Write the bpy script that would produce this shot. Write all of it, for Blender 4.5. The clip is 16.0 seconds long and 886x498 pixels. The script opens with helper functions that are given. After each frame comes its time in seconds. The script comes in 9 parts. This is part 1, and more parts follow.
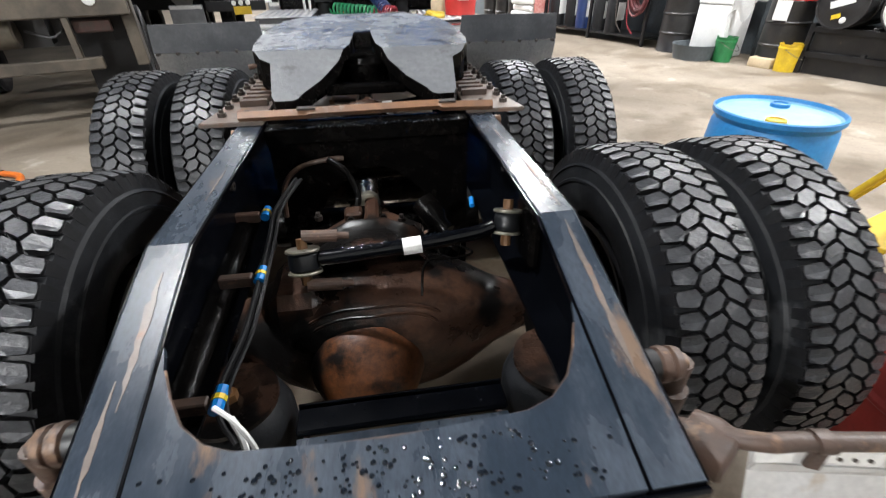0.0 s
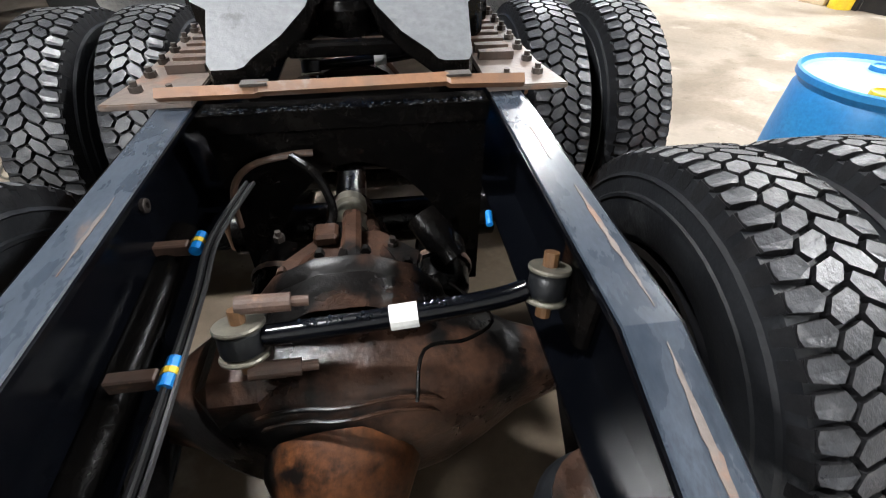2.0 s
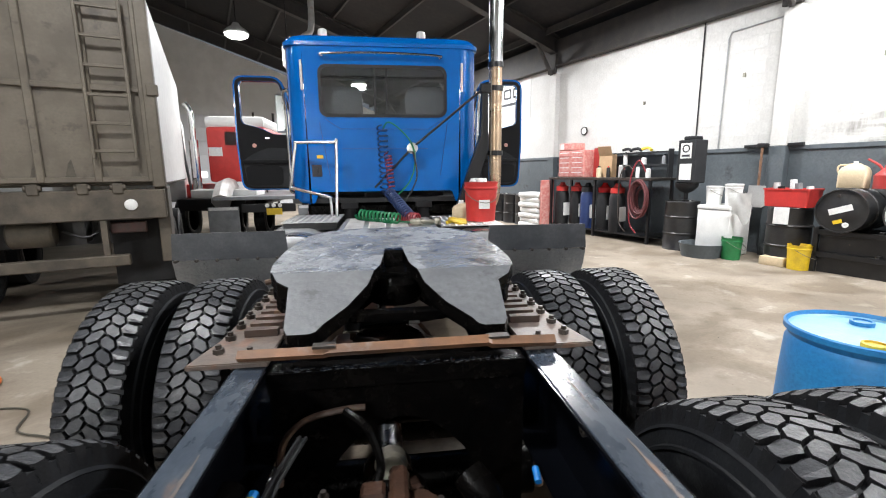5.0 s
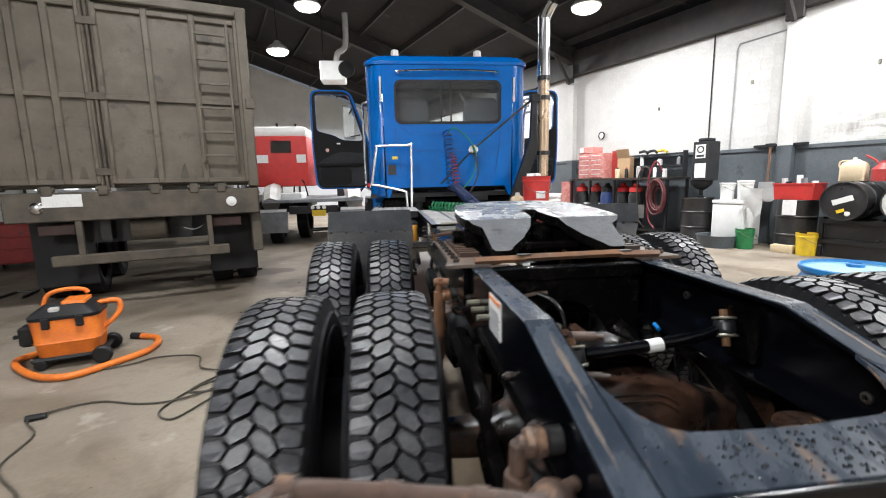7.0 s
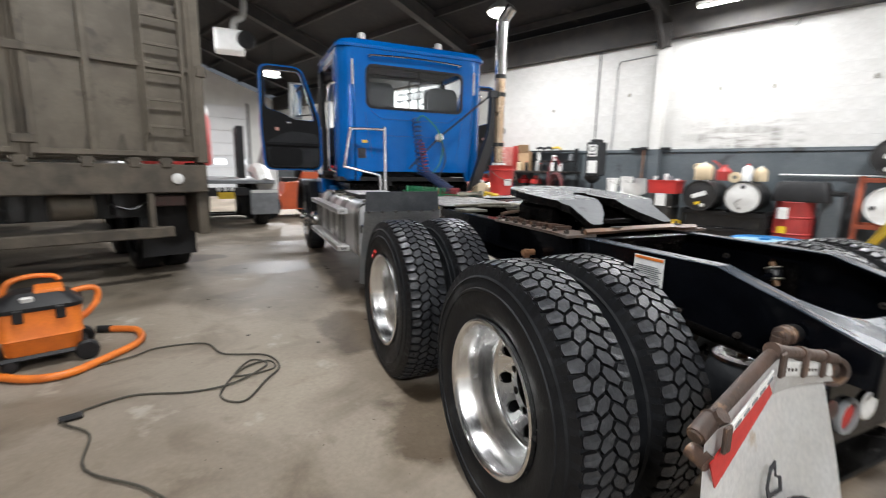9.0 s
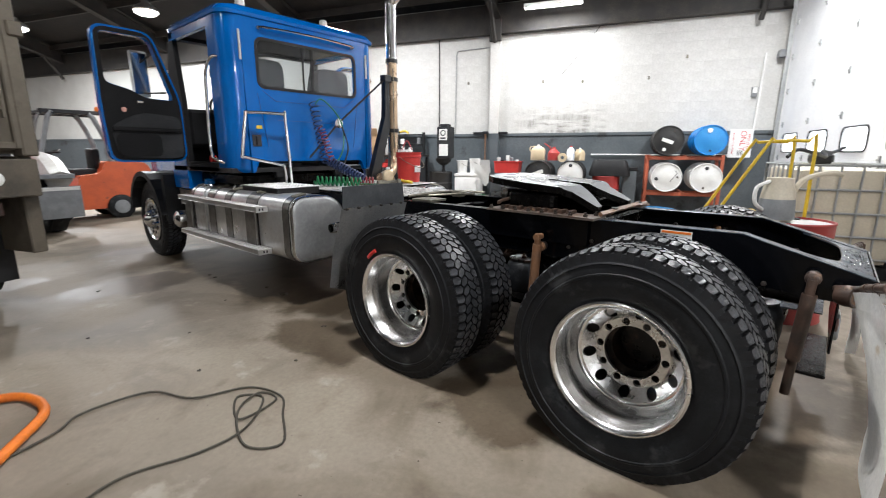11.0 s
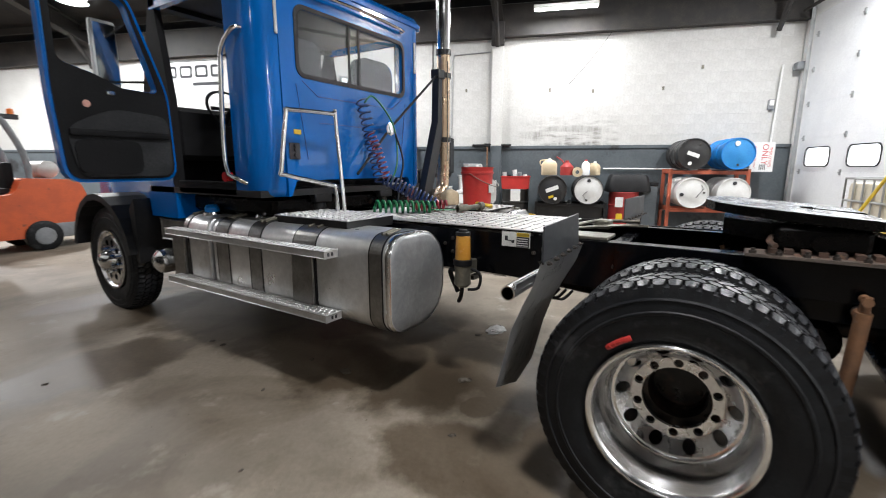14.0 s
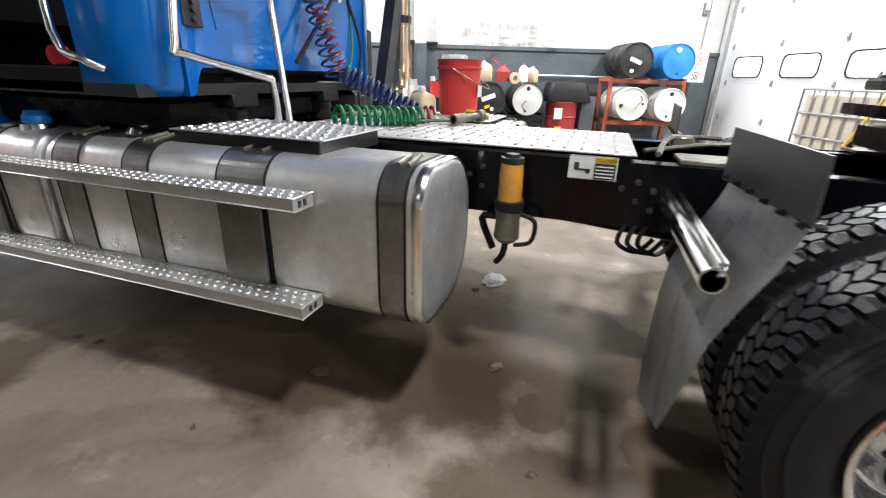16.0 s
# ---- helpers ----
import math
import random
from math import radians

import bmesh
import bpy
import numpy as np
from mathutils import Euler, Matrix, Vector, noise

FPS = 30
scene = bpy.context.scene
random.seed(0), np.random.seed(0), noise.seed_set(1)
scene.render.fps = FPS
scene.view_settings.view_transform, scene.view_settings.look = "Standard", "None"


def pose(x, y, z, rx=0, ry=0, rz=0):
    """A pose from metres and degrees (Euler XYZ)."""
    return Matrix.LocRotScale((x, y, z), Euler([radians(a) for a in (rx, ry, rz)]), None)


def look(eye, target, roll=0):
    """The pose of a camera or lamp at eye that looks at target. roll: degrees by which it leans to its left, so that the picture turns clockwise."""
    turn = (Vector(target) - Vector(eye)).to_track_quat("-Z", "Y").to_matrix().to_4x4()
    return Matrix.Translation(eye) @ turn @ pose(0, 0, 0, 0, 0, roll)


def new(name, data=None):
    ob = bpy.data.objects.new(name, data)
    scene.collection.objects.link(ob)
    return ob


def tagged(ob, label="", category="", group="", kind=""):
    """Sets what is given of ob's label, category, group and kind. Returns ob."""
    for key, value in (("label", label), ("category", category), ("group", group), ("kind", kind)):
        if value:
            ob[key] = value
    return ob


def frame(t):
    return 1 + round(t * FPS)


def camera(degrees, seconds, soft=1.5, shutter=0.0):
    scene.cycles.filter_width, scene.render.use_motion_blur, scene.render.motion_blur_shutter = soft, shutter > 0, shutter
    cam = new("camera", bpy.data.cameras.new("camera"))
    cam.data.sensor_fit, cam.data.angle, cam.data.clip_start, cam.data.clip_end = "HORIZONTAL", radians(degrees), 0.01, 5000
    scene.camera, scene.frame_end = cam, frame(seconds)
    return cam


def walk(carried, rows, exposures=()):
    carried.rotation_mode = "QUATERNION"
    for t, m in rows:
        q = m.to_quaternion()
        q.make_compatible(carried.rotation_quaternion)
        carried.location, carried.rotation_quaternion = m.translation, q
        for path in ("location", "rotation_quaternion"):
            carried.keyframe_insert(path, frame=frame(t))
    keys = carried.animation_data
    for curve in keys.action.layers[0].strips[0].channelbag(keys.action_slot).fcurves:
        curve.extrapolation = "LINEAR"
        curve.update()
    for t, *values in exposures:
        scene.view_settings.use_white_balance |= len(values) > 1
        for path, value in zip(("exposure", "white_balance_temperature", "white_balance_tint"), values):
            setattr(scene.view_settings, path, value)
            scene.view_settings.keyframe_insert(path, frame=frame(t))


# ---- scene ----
cam = camera(89.8, 16.0, soft=1.0, shutter=0.5)
PATH = [
    (0, (0.029, 0.02, 1.49), (0.268, 1.682, 0.403), -0.9),
    (0.5, (0.01, 0.204, 1.442), (0.241, 1.788, 0.243), -0.9),
    (1, (0.041, 0.328, 1.432), (0.246, 1.855, 0.158), -1.2),
    (1.5, (0.063, 0.429, 1.447), (0.271, 1.933, 0.145), -0.6),
    (2, (0.088, 0.5, 1.465), (0.295, 1.998, 0.155), 0.1),
    (2.5, (0.102, 0.546, 1.488), (0.313, 2.128, 0.282), 0.9),
    (3, (0.109, 0.582, 1.516), (0.325, 2.311, 0.536), 0.5),
    (3.5, (0.099, 0.583, 1.519), (0.34, 2.379, 0.672), 0.6),
    (4, (0.091, 0.553, 1.552), (0.34, 2.435, 0.921), 0.1),
    (4.2, (0.078, 0.521, 1.561), (0.342, 2.434, 1.039), -0.0),
    (6.3, (-0.441, 0.064, 1.446), (-0.212, 2.03, 1.16), -1.2),
    (6.5, (-0.533, -0.042, 1.434), (-0.302, 1.923, 1.14), -1.3),
    (7, (-0.786, -0.311, 1.419), (-0.546, 1.651, 1.114), -1.3),
    (7.5, (-1.124, -0.471, 1.397), (-0.732, 1.466, 1.09), -0.6),
    (8, (-1.428, -0.499, 1.392), (-0.999, 1.429, 1.079), -0.8),
    (8.5, (-1.738, -0.39, 1.391), (-1.194, 1.506, 1.06), -0.6),
    (8.75, (-1.915, -0.337, 1.39), (-1.29, 1.531, 1.046), 0.1),
    (9, (-2.098, -0.28, 1.391), (-1.283, 1.511, 1.035), 1.1),
    (9.5, (-2.487, -0.152, 1.428), (-1.29, 1.403, 1.041), 2.8),
    (9.7, (-2.608, -0.08, 1.431), (-1.393, 1.458, 1.034), 2.7),
    (11.8, (-3.209, 0.974, 1.447), (-1.614, 2.106, 1.03), -0.4),
    (12, (-3.192, 1.095, 1.441), (-1.592, 2.223, 1.031), -0.2),
    (12.5, (-3.195, 1.378, 1.457), (-1.583, 2.494, 1.06), -0.2),
    (13, (-3.236, 1.728, 1.461), (-1.62, 2.846, 1.09), -0.2),
    (13.5, (-3.151, 2.091, 1.459), (-1.526, 3.199, 1.092), -0.1),
    (14, (-2.983, 2.44, 1.451), (-1.331, 3.505, 1.084), 0.1),
    (14.5, (-2.9, 2.799, 1.406), (-1.111, 3.614, 1.041), 1.5),
    (15, (-2.761, 3.091, 1.383), (-0.937, 3.716, 0.848), 1.1),
    (15.5, (-2.501, 3.32, 1.344), (-0.721, 3.919, 0.657), 0.8),
    (16, (-2.351, 3.533, 1.335), (-0.584, 4.126, 0.609), 1.7),
]
walk(cam, [(t, look(eye, target, roll)) for t, eye, target, roll in PATH],
     [(0, 0.2), (0.5, 0.35), (1, 0.56), (1.5, 0.62), (2, 0.58), (2.5, 0.42), (3, 0.24), (3.5, -0.04), (4, -0.06), (6.5, 0.0), (7.5, -0.2), (8.5, -0.28), (9.5, -0.3), (12, -0.36), (13, -0.4), (14, -0.42), (15, -0.2), (16, 0.1)])

# ---- light ----
world = bpy.data.worlds.new("world")
scene.world = world
world.use_nodes = True
world.node_tree.nodes["Background"].inputs[0].default_value = (0.55, 0.6, 0.68, 1)
world.node_tree.nodes["Background"].inputs[1].default_value = 0.25
scene.view_settings.exposure = 0.0

ALPHA = radians(20)
BLD = Matrix.Rotation(ALPHA, 4, "Z")


def bld(u, v, z=0.0, rz=0.0):
    """A pose in the hall's own axes: u towards the barrel wall, v along it."""
    return BLD @ Matrix.Translation((u, v, z)) @ Matrix.Rotation(radians(rz), 4, "Z")


def ground_z(u):
    """The slab rises a little towards the barrel wall."""
    return 0.09 * min(1.0, max(0.0, (u - 3.2) / 4.2))


LAMP_POWERS = [330, 130, 80, 560, 900, 210, 380, 330, 60, 270]
LAMPS = [(3.33, 8.8, 4.85), (-3.57, 12.9, 5.05), (-2.42, 10.9, 5.5), (1.41, 14.76, 5.1), (-0.83, 17.97, 4.8),
         # the next five are unseen lamps, added as fill light round the truck
         (4.8, 4.9, 5.0), (5.2, 0.9, 5.0), (-1.9, 2.2, 5.6), (-9.0, 3.0, 5.0), (-3.2, -2.2, 3.7)]
for (lx, ly, lz), watts in zip(LAMPS, LAMP_POWERS):
    d = bpy.data.lights.new("bay_light", "AREA")
    d.shape, d.size, d.energy, d.color = "DISK", 0.55, watts, (0.985, 0.995, 1.015)
    o = new("bay_light", d)
    o.location = (lx, ly, lz - 0.2)
d = bpy.data.lights.new("tube_light", "AREA")
d.shape, d.size, d.size_y, d.energy, d.color = "RECTANGLE", 1.2, 0.12, 90, (0.98, 0.99, 1.0)
tube_lamp = new("tube_light", d)
tube_lamp.matrix_world = Matrix.Translation((6.3, 5.55, 4.5)) @ Matrix.Rotation(radians(110), 4, "Z")


# ---- materials ----
def mat(name, c1, c2=None, scale=6.0, rough=0.5, metal=0.0, bump=0.15, fine=60.0, lo=0.4, hi=0.62, rough2=None,
        spots=None, spot_scale=14.0, spot_lo=0.6, coat=0.0, stretch=None, isl=0.0, spec=0.5, depth=0.004):
    """Two colours mixed by coarse noise, fine grain in bump and roughness, and optional spots of a third colour."""
    m = bpy.data.materials.new(name)
    m.use_nodes = True
    nt = m.node_tree
    N, L = nt.nodes, nt.links
    b = N["Principled BSDF"]
    tc = N.new("ShaderNodeTexCoord")
    src = tc.outputs["Object"]
    if stretch:
        mp = N.new("ShaderNodeMapping")
        mp.inputs["Scale"].default_value = stretch
        L.new(src, mp.inputs["Vector"])
        src = mp.outputs["Vector"]

    def noise_tex(s, detail=6.0):
        n = N.new("ShaderNodeTexNoise")
        n.inputs["Scale"].default_value, n.inputs["Detail"].default_value = s, detail
        n.inputs["Roughness"].default_value = 0.62
        L.new(src, n.inputs["Vector"])
        return n.outputs["Fac"]

    def ramp(fac, a, z):
        r = N.new("ShaderNodeMapRange")
        r.inputs["From Min"].default_value, r.inputs["From Max"].default_value = a, z
        L.new(fac, r.inputs["Value"])
        return r.outputs["Result"]

    def mix(fac, a, z):
        x = N.new("ShaderNodeMix")
        x.data_type = "RGBA"
        L.new(fac, x.inputs[0])
        for sock, v in ((x.inputs[6], a), (x.inputs[7], z)):
            if isinstance(v, tuple):
                sock.default_value = (*v, 1)
            else:
                L.new(v, sock)
        return x.outputs[2]

    c2 = c2 or tuple(v * 0.8 for v in c1)
    coarse, grain = noise_tex(scale), noise_tex(fine, 4.0)
    col = mix(ramp(coarse, lo, hi), c1, c2)
    col = mix(ramp(grain, 0.35, 0.9), col, tuple(v * 0.72 for v in c1))
    if spots:
        col = mix(ramp(noise_tex(spot_scale, 8.0), spot_lo, spot_lo + 0.08), col, spots)
    if isl:
        oi = N.new("ShaderNodeObjectInfo")
        hv = N.new("ShaderNodeHueSaturation")
        mr = N.new("ShaderNodeMapRange")
        mr.inputs["To Min"].default_value, mr.inputs["To Max"].default_value = 1 - isl, 1 + isl
        L.new(oi.outputs["Random"], mr.inputs["Value"])
        L.new(mr.outputs["Result"], hv.inputs["Value"])
        L.new(col, hv.inputs["Color"])
        col = hv.outputs["Color"]
    L.new(col, b.inputs["Base Color"])
    rr = N.new("ShaderNodeMapRange")
    rr.inputs["From Min"].default_value, rr.inputs["From Max"].default_value = 0.3, 0.7
    rr.inputs["To Min"].default_value, rr.inputs["To Max"].default_value = rough, rough2 if rough2 is not None else min(1.0, rough + 0.15)
    L.new(coarse, rr.inputs["Value"])
    L.new(rr.outputs["Result"], b.inputs["Roughness"])
    b.inputs["Metallic"].default_value = metal
    b.inputs["Specular IOR Level"].default_value = spec
    b.inputs["Coat Weight"].default_value = coat
    b.inputs["Coat Roughness"].default_value = 0.05
    if bump:
        bp = N.new("ShaderNodeBump")
        bp.inputs["Strength"].default_value, bp.inputs["Distance"].default_value = bump, depth
        L.new(grain, bp.inputs["Height"])
        L.new(bp.outputs["Normal"], b.inputs["Normal"])
    return m


def glow(name, col, strength):
    m = bpy.data.materials.new(name)
    m.use_nodes = True
    b = m.node_tree.nodes["Principled BSDF"]
    b.inputs["Base Color"].default_value = (*col, 1)
    b.inputs["Emission Color"].default_value = (*col, 1)
    b.inputs["Emission Strength"].default_value = strength
    return m


def glass(name, tint=(0.8, 0.85, 0.85), rough=0.02, ior=1.05):
    m = bpy.data.materials.new(name)
    m.use_nodes = True
    b = m.node_tree.nodes["Principled BSDF"]
    b.inputs["Base Color"].default_value = (*tint, 1)
    b.inputs["Transmission Weight"].default_value = 1.0
    b.inputs["Roughness"].default_value = rough
    b.inputs["IOR"].default_value = ior
    return m


M = {}
M["tyre"] = mat("tyre_rubber", (0.0068, 0.0075, 0.009), (0.0135, 0.0148, 0.0168), 9, 0.45, rough2=0.62, bump=0.3, fine=90, spots=(0.032, 0.0335, 0.0355), spot_scale=6, spot_lo=0.57, spec=0.22)
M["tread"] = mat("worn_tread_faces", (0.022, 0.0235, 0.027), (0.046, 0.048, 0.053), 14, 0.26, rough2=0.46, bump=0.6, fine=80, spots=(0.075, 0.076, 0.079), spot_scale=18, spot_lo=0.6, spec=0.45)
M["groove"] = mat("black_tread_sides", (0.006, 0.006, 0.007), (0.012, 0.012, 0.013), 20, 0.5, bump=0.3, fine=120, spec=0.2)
M["alu"] = mat("polished_aluminium", (0.82, 0.82, 0.83), (0.7, 0.7, 0.71), 8, 0.12, 1.0, bump=0.05, fine=40, rough2=0.28)
M["rimalu"] = mat("polished_rim", (0.88, 0.88, 0.88), (0.78, 0.78, 0.78), 8, 0.16, 1.0, bump=0.08, fine=50, rough2=0.3)
M["aludisc"] = mat("dull_polished_disc", (0.86, 0.86, 0.86), (0.76, 0.76, 0.76), 8, 0.22, 1.0, bump=0.05, fine=60, rough2=0.34)
M["brushed"] = mat("brushed_aluminium", (0.72, 0.72, 0.71), (0.6, 0.6, 0.59), 5, 0.4, 0.85, bump=0.08, fine=70, rough2=0.46)
M["tankmetal"] = mat("tank_aluminium", (0.8, 0.8, 0.8), (0.64, 0.64, 0.635), 4, 0.26, 0.82, bump=0.012, fine=26, rough2=0.42, spots=(0.56, 0.54, 0.52), spot_scale=5, spot_lo=0.6)
M["tankend"] = mat("dull_tank_end", (0.42, 0.43, 0.44), (0.33, 0.335, 0.34), 5, 0.38, 0.6, bump=0.05, fine=40, rough2=0.5)
M["strap"] = mat("steel_strap", (0.34, 0.335, 0.325), (0.22, 0.215, 0.205), 9, 0.28, 1.0)
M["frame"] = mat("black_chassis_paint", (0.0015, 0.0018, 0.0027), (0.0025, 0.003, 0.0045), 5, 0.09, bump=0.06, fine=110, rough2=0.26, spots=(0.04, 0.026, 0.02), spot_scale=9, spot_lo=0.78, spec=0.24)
# grey base lightened to carry the sheen on upward faces; rust spots are wear
M["framegrey"] = mat("worn_flange_sheen_paint", (0.02, 0.028, 0.04), (0.048, 0.06, 0.078), 5, 0.16, bump=0.03, fine=70, rough2=0.36, stretch=(2.2, 0.8, 1.0), spots=(0.13, 0.088, 0.062), spot_scale=4, spot_lo=0.62, spec=0.32)
M["blackpaint"] = mat("black_paint", (0.005, 0.005, 0.006), (0.01, 0.01, 0.011), 8, 0.35, bump=0.1)
M["greasy"] = mat("greasy_black", (0.002, 0.0019, 0.0019), (0.0042, 0.0036, 0.0032), 14, 0.1, bump=0.6, fine=40, rough2=0.32, spec=0.1, spots=(0.02, 0.01, 0.0065), spot_scale=5, spot_lo=0.64)
M["rust"] = mat("rusty_steel", (0.085, 0.05, 0.036), (0.042, 0.03, 0.025), 9, 0.4, bump=0.5, fine=70, spots=(0.17, 0.1, 0.06), spot_scale=16, spot_lo=0.58)
M["rustlight"] = mat("surface_rust_steel", (0.21, 0.105, 0.055), (0.11, 0.066, 0.044), 7, 0.38, bump=0.3, fine=70, spots=(0.2, 0.17, 0.15), spot_scale=6, spot_lo=0.58)
M["platesteel"] = mat("stained_plate_steel", (0.1, 0.082, 0.072), (0.16, 0.12, 0.098), 8, 0.35, bump=0.3, fine=60, spots=(0.16, 0.09, 0.06), spot_scale=11, spot_lo=0.56)
M["castiron"] = mat("oily_brown_iron", (0.025, 0.0138, 0.0097), (0.066, 0.032, 0.0195), 5, 0.18, bump=0.6, fine=46, rough2=0.46, spots=(0.003, 0.0026, 0.0025), spot_scale=3.6, spot_lo=0.49, spec=0.35)
M["bowl"] = mat("rust_orange_casting", (0.007, 0.005, 0.0042), (0.14, 0.05, 0.018), 5.0, 0.3, bump=0.4, fine=50, lo=0.48, hi=0.56)
M["bushing"] = mat("bushing_rubber", (0.005, 0.006, 0.008), (0.012, 0.013, 0.014), 12, 0.3, bump=0.3)
M["washer"] = mat("dull_washer_steel", (0.24, 0.225, 0.18), (0.13, 0.12, 0.1), 12, 0.35, 0.6)
M["brass"] = mat("yellow_bolt", (0.2, 0.1, 0.04), (0.1, 0.055, 0.03), 12, 0.4, 0.3)
M["bolt"] = mat("dark_bolt_steel", (0.05, 0.042, 0.038), (0.1, 0.085, 0.075), 16, 0.35, 0.6)
M["chrome"] = mat("chrome", (0.8, 0.8, 0.8), (0.72, 0.72, 0.72), 5, 0.08, 1.0, bump=0.0)
M["blue"] = mat("blue_cab_paint", (0.0, 0.108, 0.4), (0.0, 0.098, 0.37), 2, 0.2, bump=0.12, fine=3.5, rough2=0.26, coat=0.55, spec=0.1, depth=0.03)
M["bluedark"] = mat("blue_seam_shade", (0.0, 0.05, 0.24), None, 4, 0.4)
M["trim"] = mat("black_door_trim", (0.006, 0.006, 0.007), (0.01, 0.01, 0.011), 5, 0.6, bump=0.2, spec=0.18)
M["trimgrey"] = mat("grey_door_pad", (0.022, 0.023, 0.025), (0.034, 0.035, 0.037), 5, 0.7, bump=0.3, spec=0.2)
M["seat"] = mat("grey_seat_cloth", (0.03, 0.03, 0.033), (0.045, 0.045, 0.046), 8, 0.8, bump=0.4)
M["glass"] = glass("window_glass", (0.78, 0.82, 0.83), 0.01, 1.45)
M["clear"] = glass("clear_glass", (0.9, 0.92, 0.92))
M["mirror"] = mat("mirror_glass", (0.85, 0.86, 0.86), None, 2, 0.03, 1.0, bump=0)
M["fwtop"] = mat("greased_fifth_wheel_top", (0.15, 0.158, 0.167), (0.28, 0.29, 0.305), 6, 0.13, 0.1, bump=1.0, fine=20, depth=0.018, rough2=0.4, spots=(0.05, 0.053, 0.057), spot_scale=8, spot_lo=0.55)
M["fwgrey"] = mat("grey_ramp_paint", (0.1, 0.105, 0.112), (0.14, 0.145, 0.152), 6, 0.46, bump=0.35, fine=50, rough2=0.62, spots=(0.05, 0.05, 0.052), spot_scale=7, spot_lo=0.6, spec=0.35)
M["guard"] = mat("grey_rubber_guard", (0.03, 0.034, 0.04), (0.06, 0.064, 0.068), 7, 0.34, bump=0.2, spots=(0.1, 0.1, 0.095), spot_scale=4, spot_lo=0.64)
# guardback is the shield's shaded side, put into a darker colour
M["guardback"] = mat("shaded_shield_back", (0.007, 0.0075, 0.0085), (0.015, 0.016, 0.017), 7, 0.6, bump=0.3, spots=(0.03, 0.03, 0.03), spot_scale=8, spot_lo=0.62, spec=0.2)
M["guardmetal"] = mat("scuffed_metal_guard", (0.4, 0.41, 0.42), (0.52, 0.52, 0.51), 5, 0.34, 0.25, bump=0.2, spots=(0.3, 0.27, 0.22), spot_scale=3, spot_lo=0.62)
M["tread_plate"] = mat("aluminium_tread_plate", (0.62, 0.61, 0.6), (0.45, 0.44, 0.43), 9, 0.42, 0.9, bump=0.4, fine=40)
M["gold"] = mat("heat_tinted_steel", (0.62, 0.46, 0.32), (0.5, 0.36, 0.24), 5, 0.22, 0.9, bump=0.1, spots=(0.24, 0.13, 0.07), spot_scale=8, spot_lo=0.64)
M["white"] = mat("white_plastic", (0.78, 0.78, 0.76), (0.7, 0.7, 0.68), 6, 0.45)
M["flapwhite"] = mat("dirty_white_flap", (0.86, 0.86, 0.85), (0.8, 0.79, 0.76), 4, 0.36, bump=0.08, spots=(0.55, 0.46, 0.35), spot_scale=5, spot_lo=0.66)
M["red"] = mat("red_paint", (0.55, 0.035, 0.03), (0.45, 0.03, 0.025), 6, 0.4)
M["lens"] = mat("pale_red_lens", (0.75, 0.4, 0.33), None, 6, 0.12, bump=0)
M["redlens"] = mat("red_lens", (0.5, 0.02, 0.02), None, 6, 0.15, bump=0)
M["dirtylens"] = mat("mud_caked_lens", (0.075, 0.03, 0.024), (0.05, 0.038, 0.03), 20, 0.5)
M["orange"] = mat("orange_plastic", (0.75, 0.19, 0.02), (0.6, 0.14, 0.02), 7, 0.4, bump=0.1)
M["orangered"] = mat("orange_machine_paint", (0.62, 0.11, 0.03), (0.5, 0.09, 0.03), 5, 0.4, spots=(0.2, 0.06, 0.03), spot_scale=8, spot_lo=0.62)
M["yellow"] = mat("yellow_paint", (0.72, 0.5, 0.02), (0.55, 0.36, 0.03), 8, 0.4)
M["green"] = mat("green_plastic", (0.02, 0.2, 0.06), (0.015, 0.14, 0.045), 8, 0.4)
M["bluehose"] = mat("blue_plastic", (0.0, 0.2, 0.6), (0.0, 0.16, 0.5), 6, 0.35)
M["navyhose"] = mat("dark_blue_hose", (0.012, 0.03, 0.11), None, 6, 0.3)
M["redhose"] = mat("red_hose", (0.28, 0.025, 0.035), None, 6, 0.3)
M["greenhose"] = mat("green_hose", (0.006, 0.17, 0.06), None, 6, 0.35)
M["hosedark"] = mat("dusty_dark_red_hose", (0.13, 0.03, 0.032), (0.09, 0.028, 0.03), 9, 0.5)
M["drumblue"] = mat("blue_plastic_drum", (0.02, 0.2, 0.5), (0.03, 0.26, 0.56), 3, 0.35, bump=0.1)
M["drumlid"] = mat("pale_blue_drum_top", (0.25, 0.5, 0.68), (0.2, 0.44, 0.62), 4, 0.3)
M["drumblack"] = mat("black_drum_paint", (0.012, 0.012, 0.013), (0.03, 0.028, 0.026), 5, 0.35, spots=(0.15, 0.1, 0.07), spot_scale=6, spot_lo=0.68)
M["drumwhite"] = mat("white_drum_head", (0.72, 0.72, 0.71), (0.6, 0.6, 0.58), 4, 0.35, spots=(0.3, 0.28, 0.25), spot_scale=5, spot_lo=0.66)
M["drumred"] = mat("red_drum_paint", (0.38, 0.035, 0.03), (0.28, 0.03, 0.03), 4, 0.4, spots=(0.1, 0.04, 0.035), spot_scale=6, spot_lo=0.63)
M["rackred"] = mat("rack_orange_paint", (0.42, 0.09, 0.04), (0.25, 0.07, 0.04), 7, 0.5)
M["tan"] = mat("tan_plastic", (0.62, 0.5, 0.33), (0.54, 0.43, 0.28), 6, 0.5)
M["card"] = mat("cardboard", (0.45, 0.3, 0.17), (0.4, 0.26, 0.15), 8, 0.8)
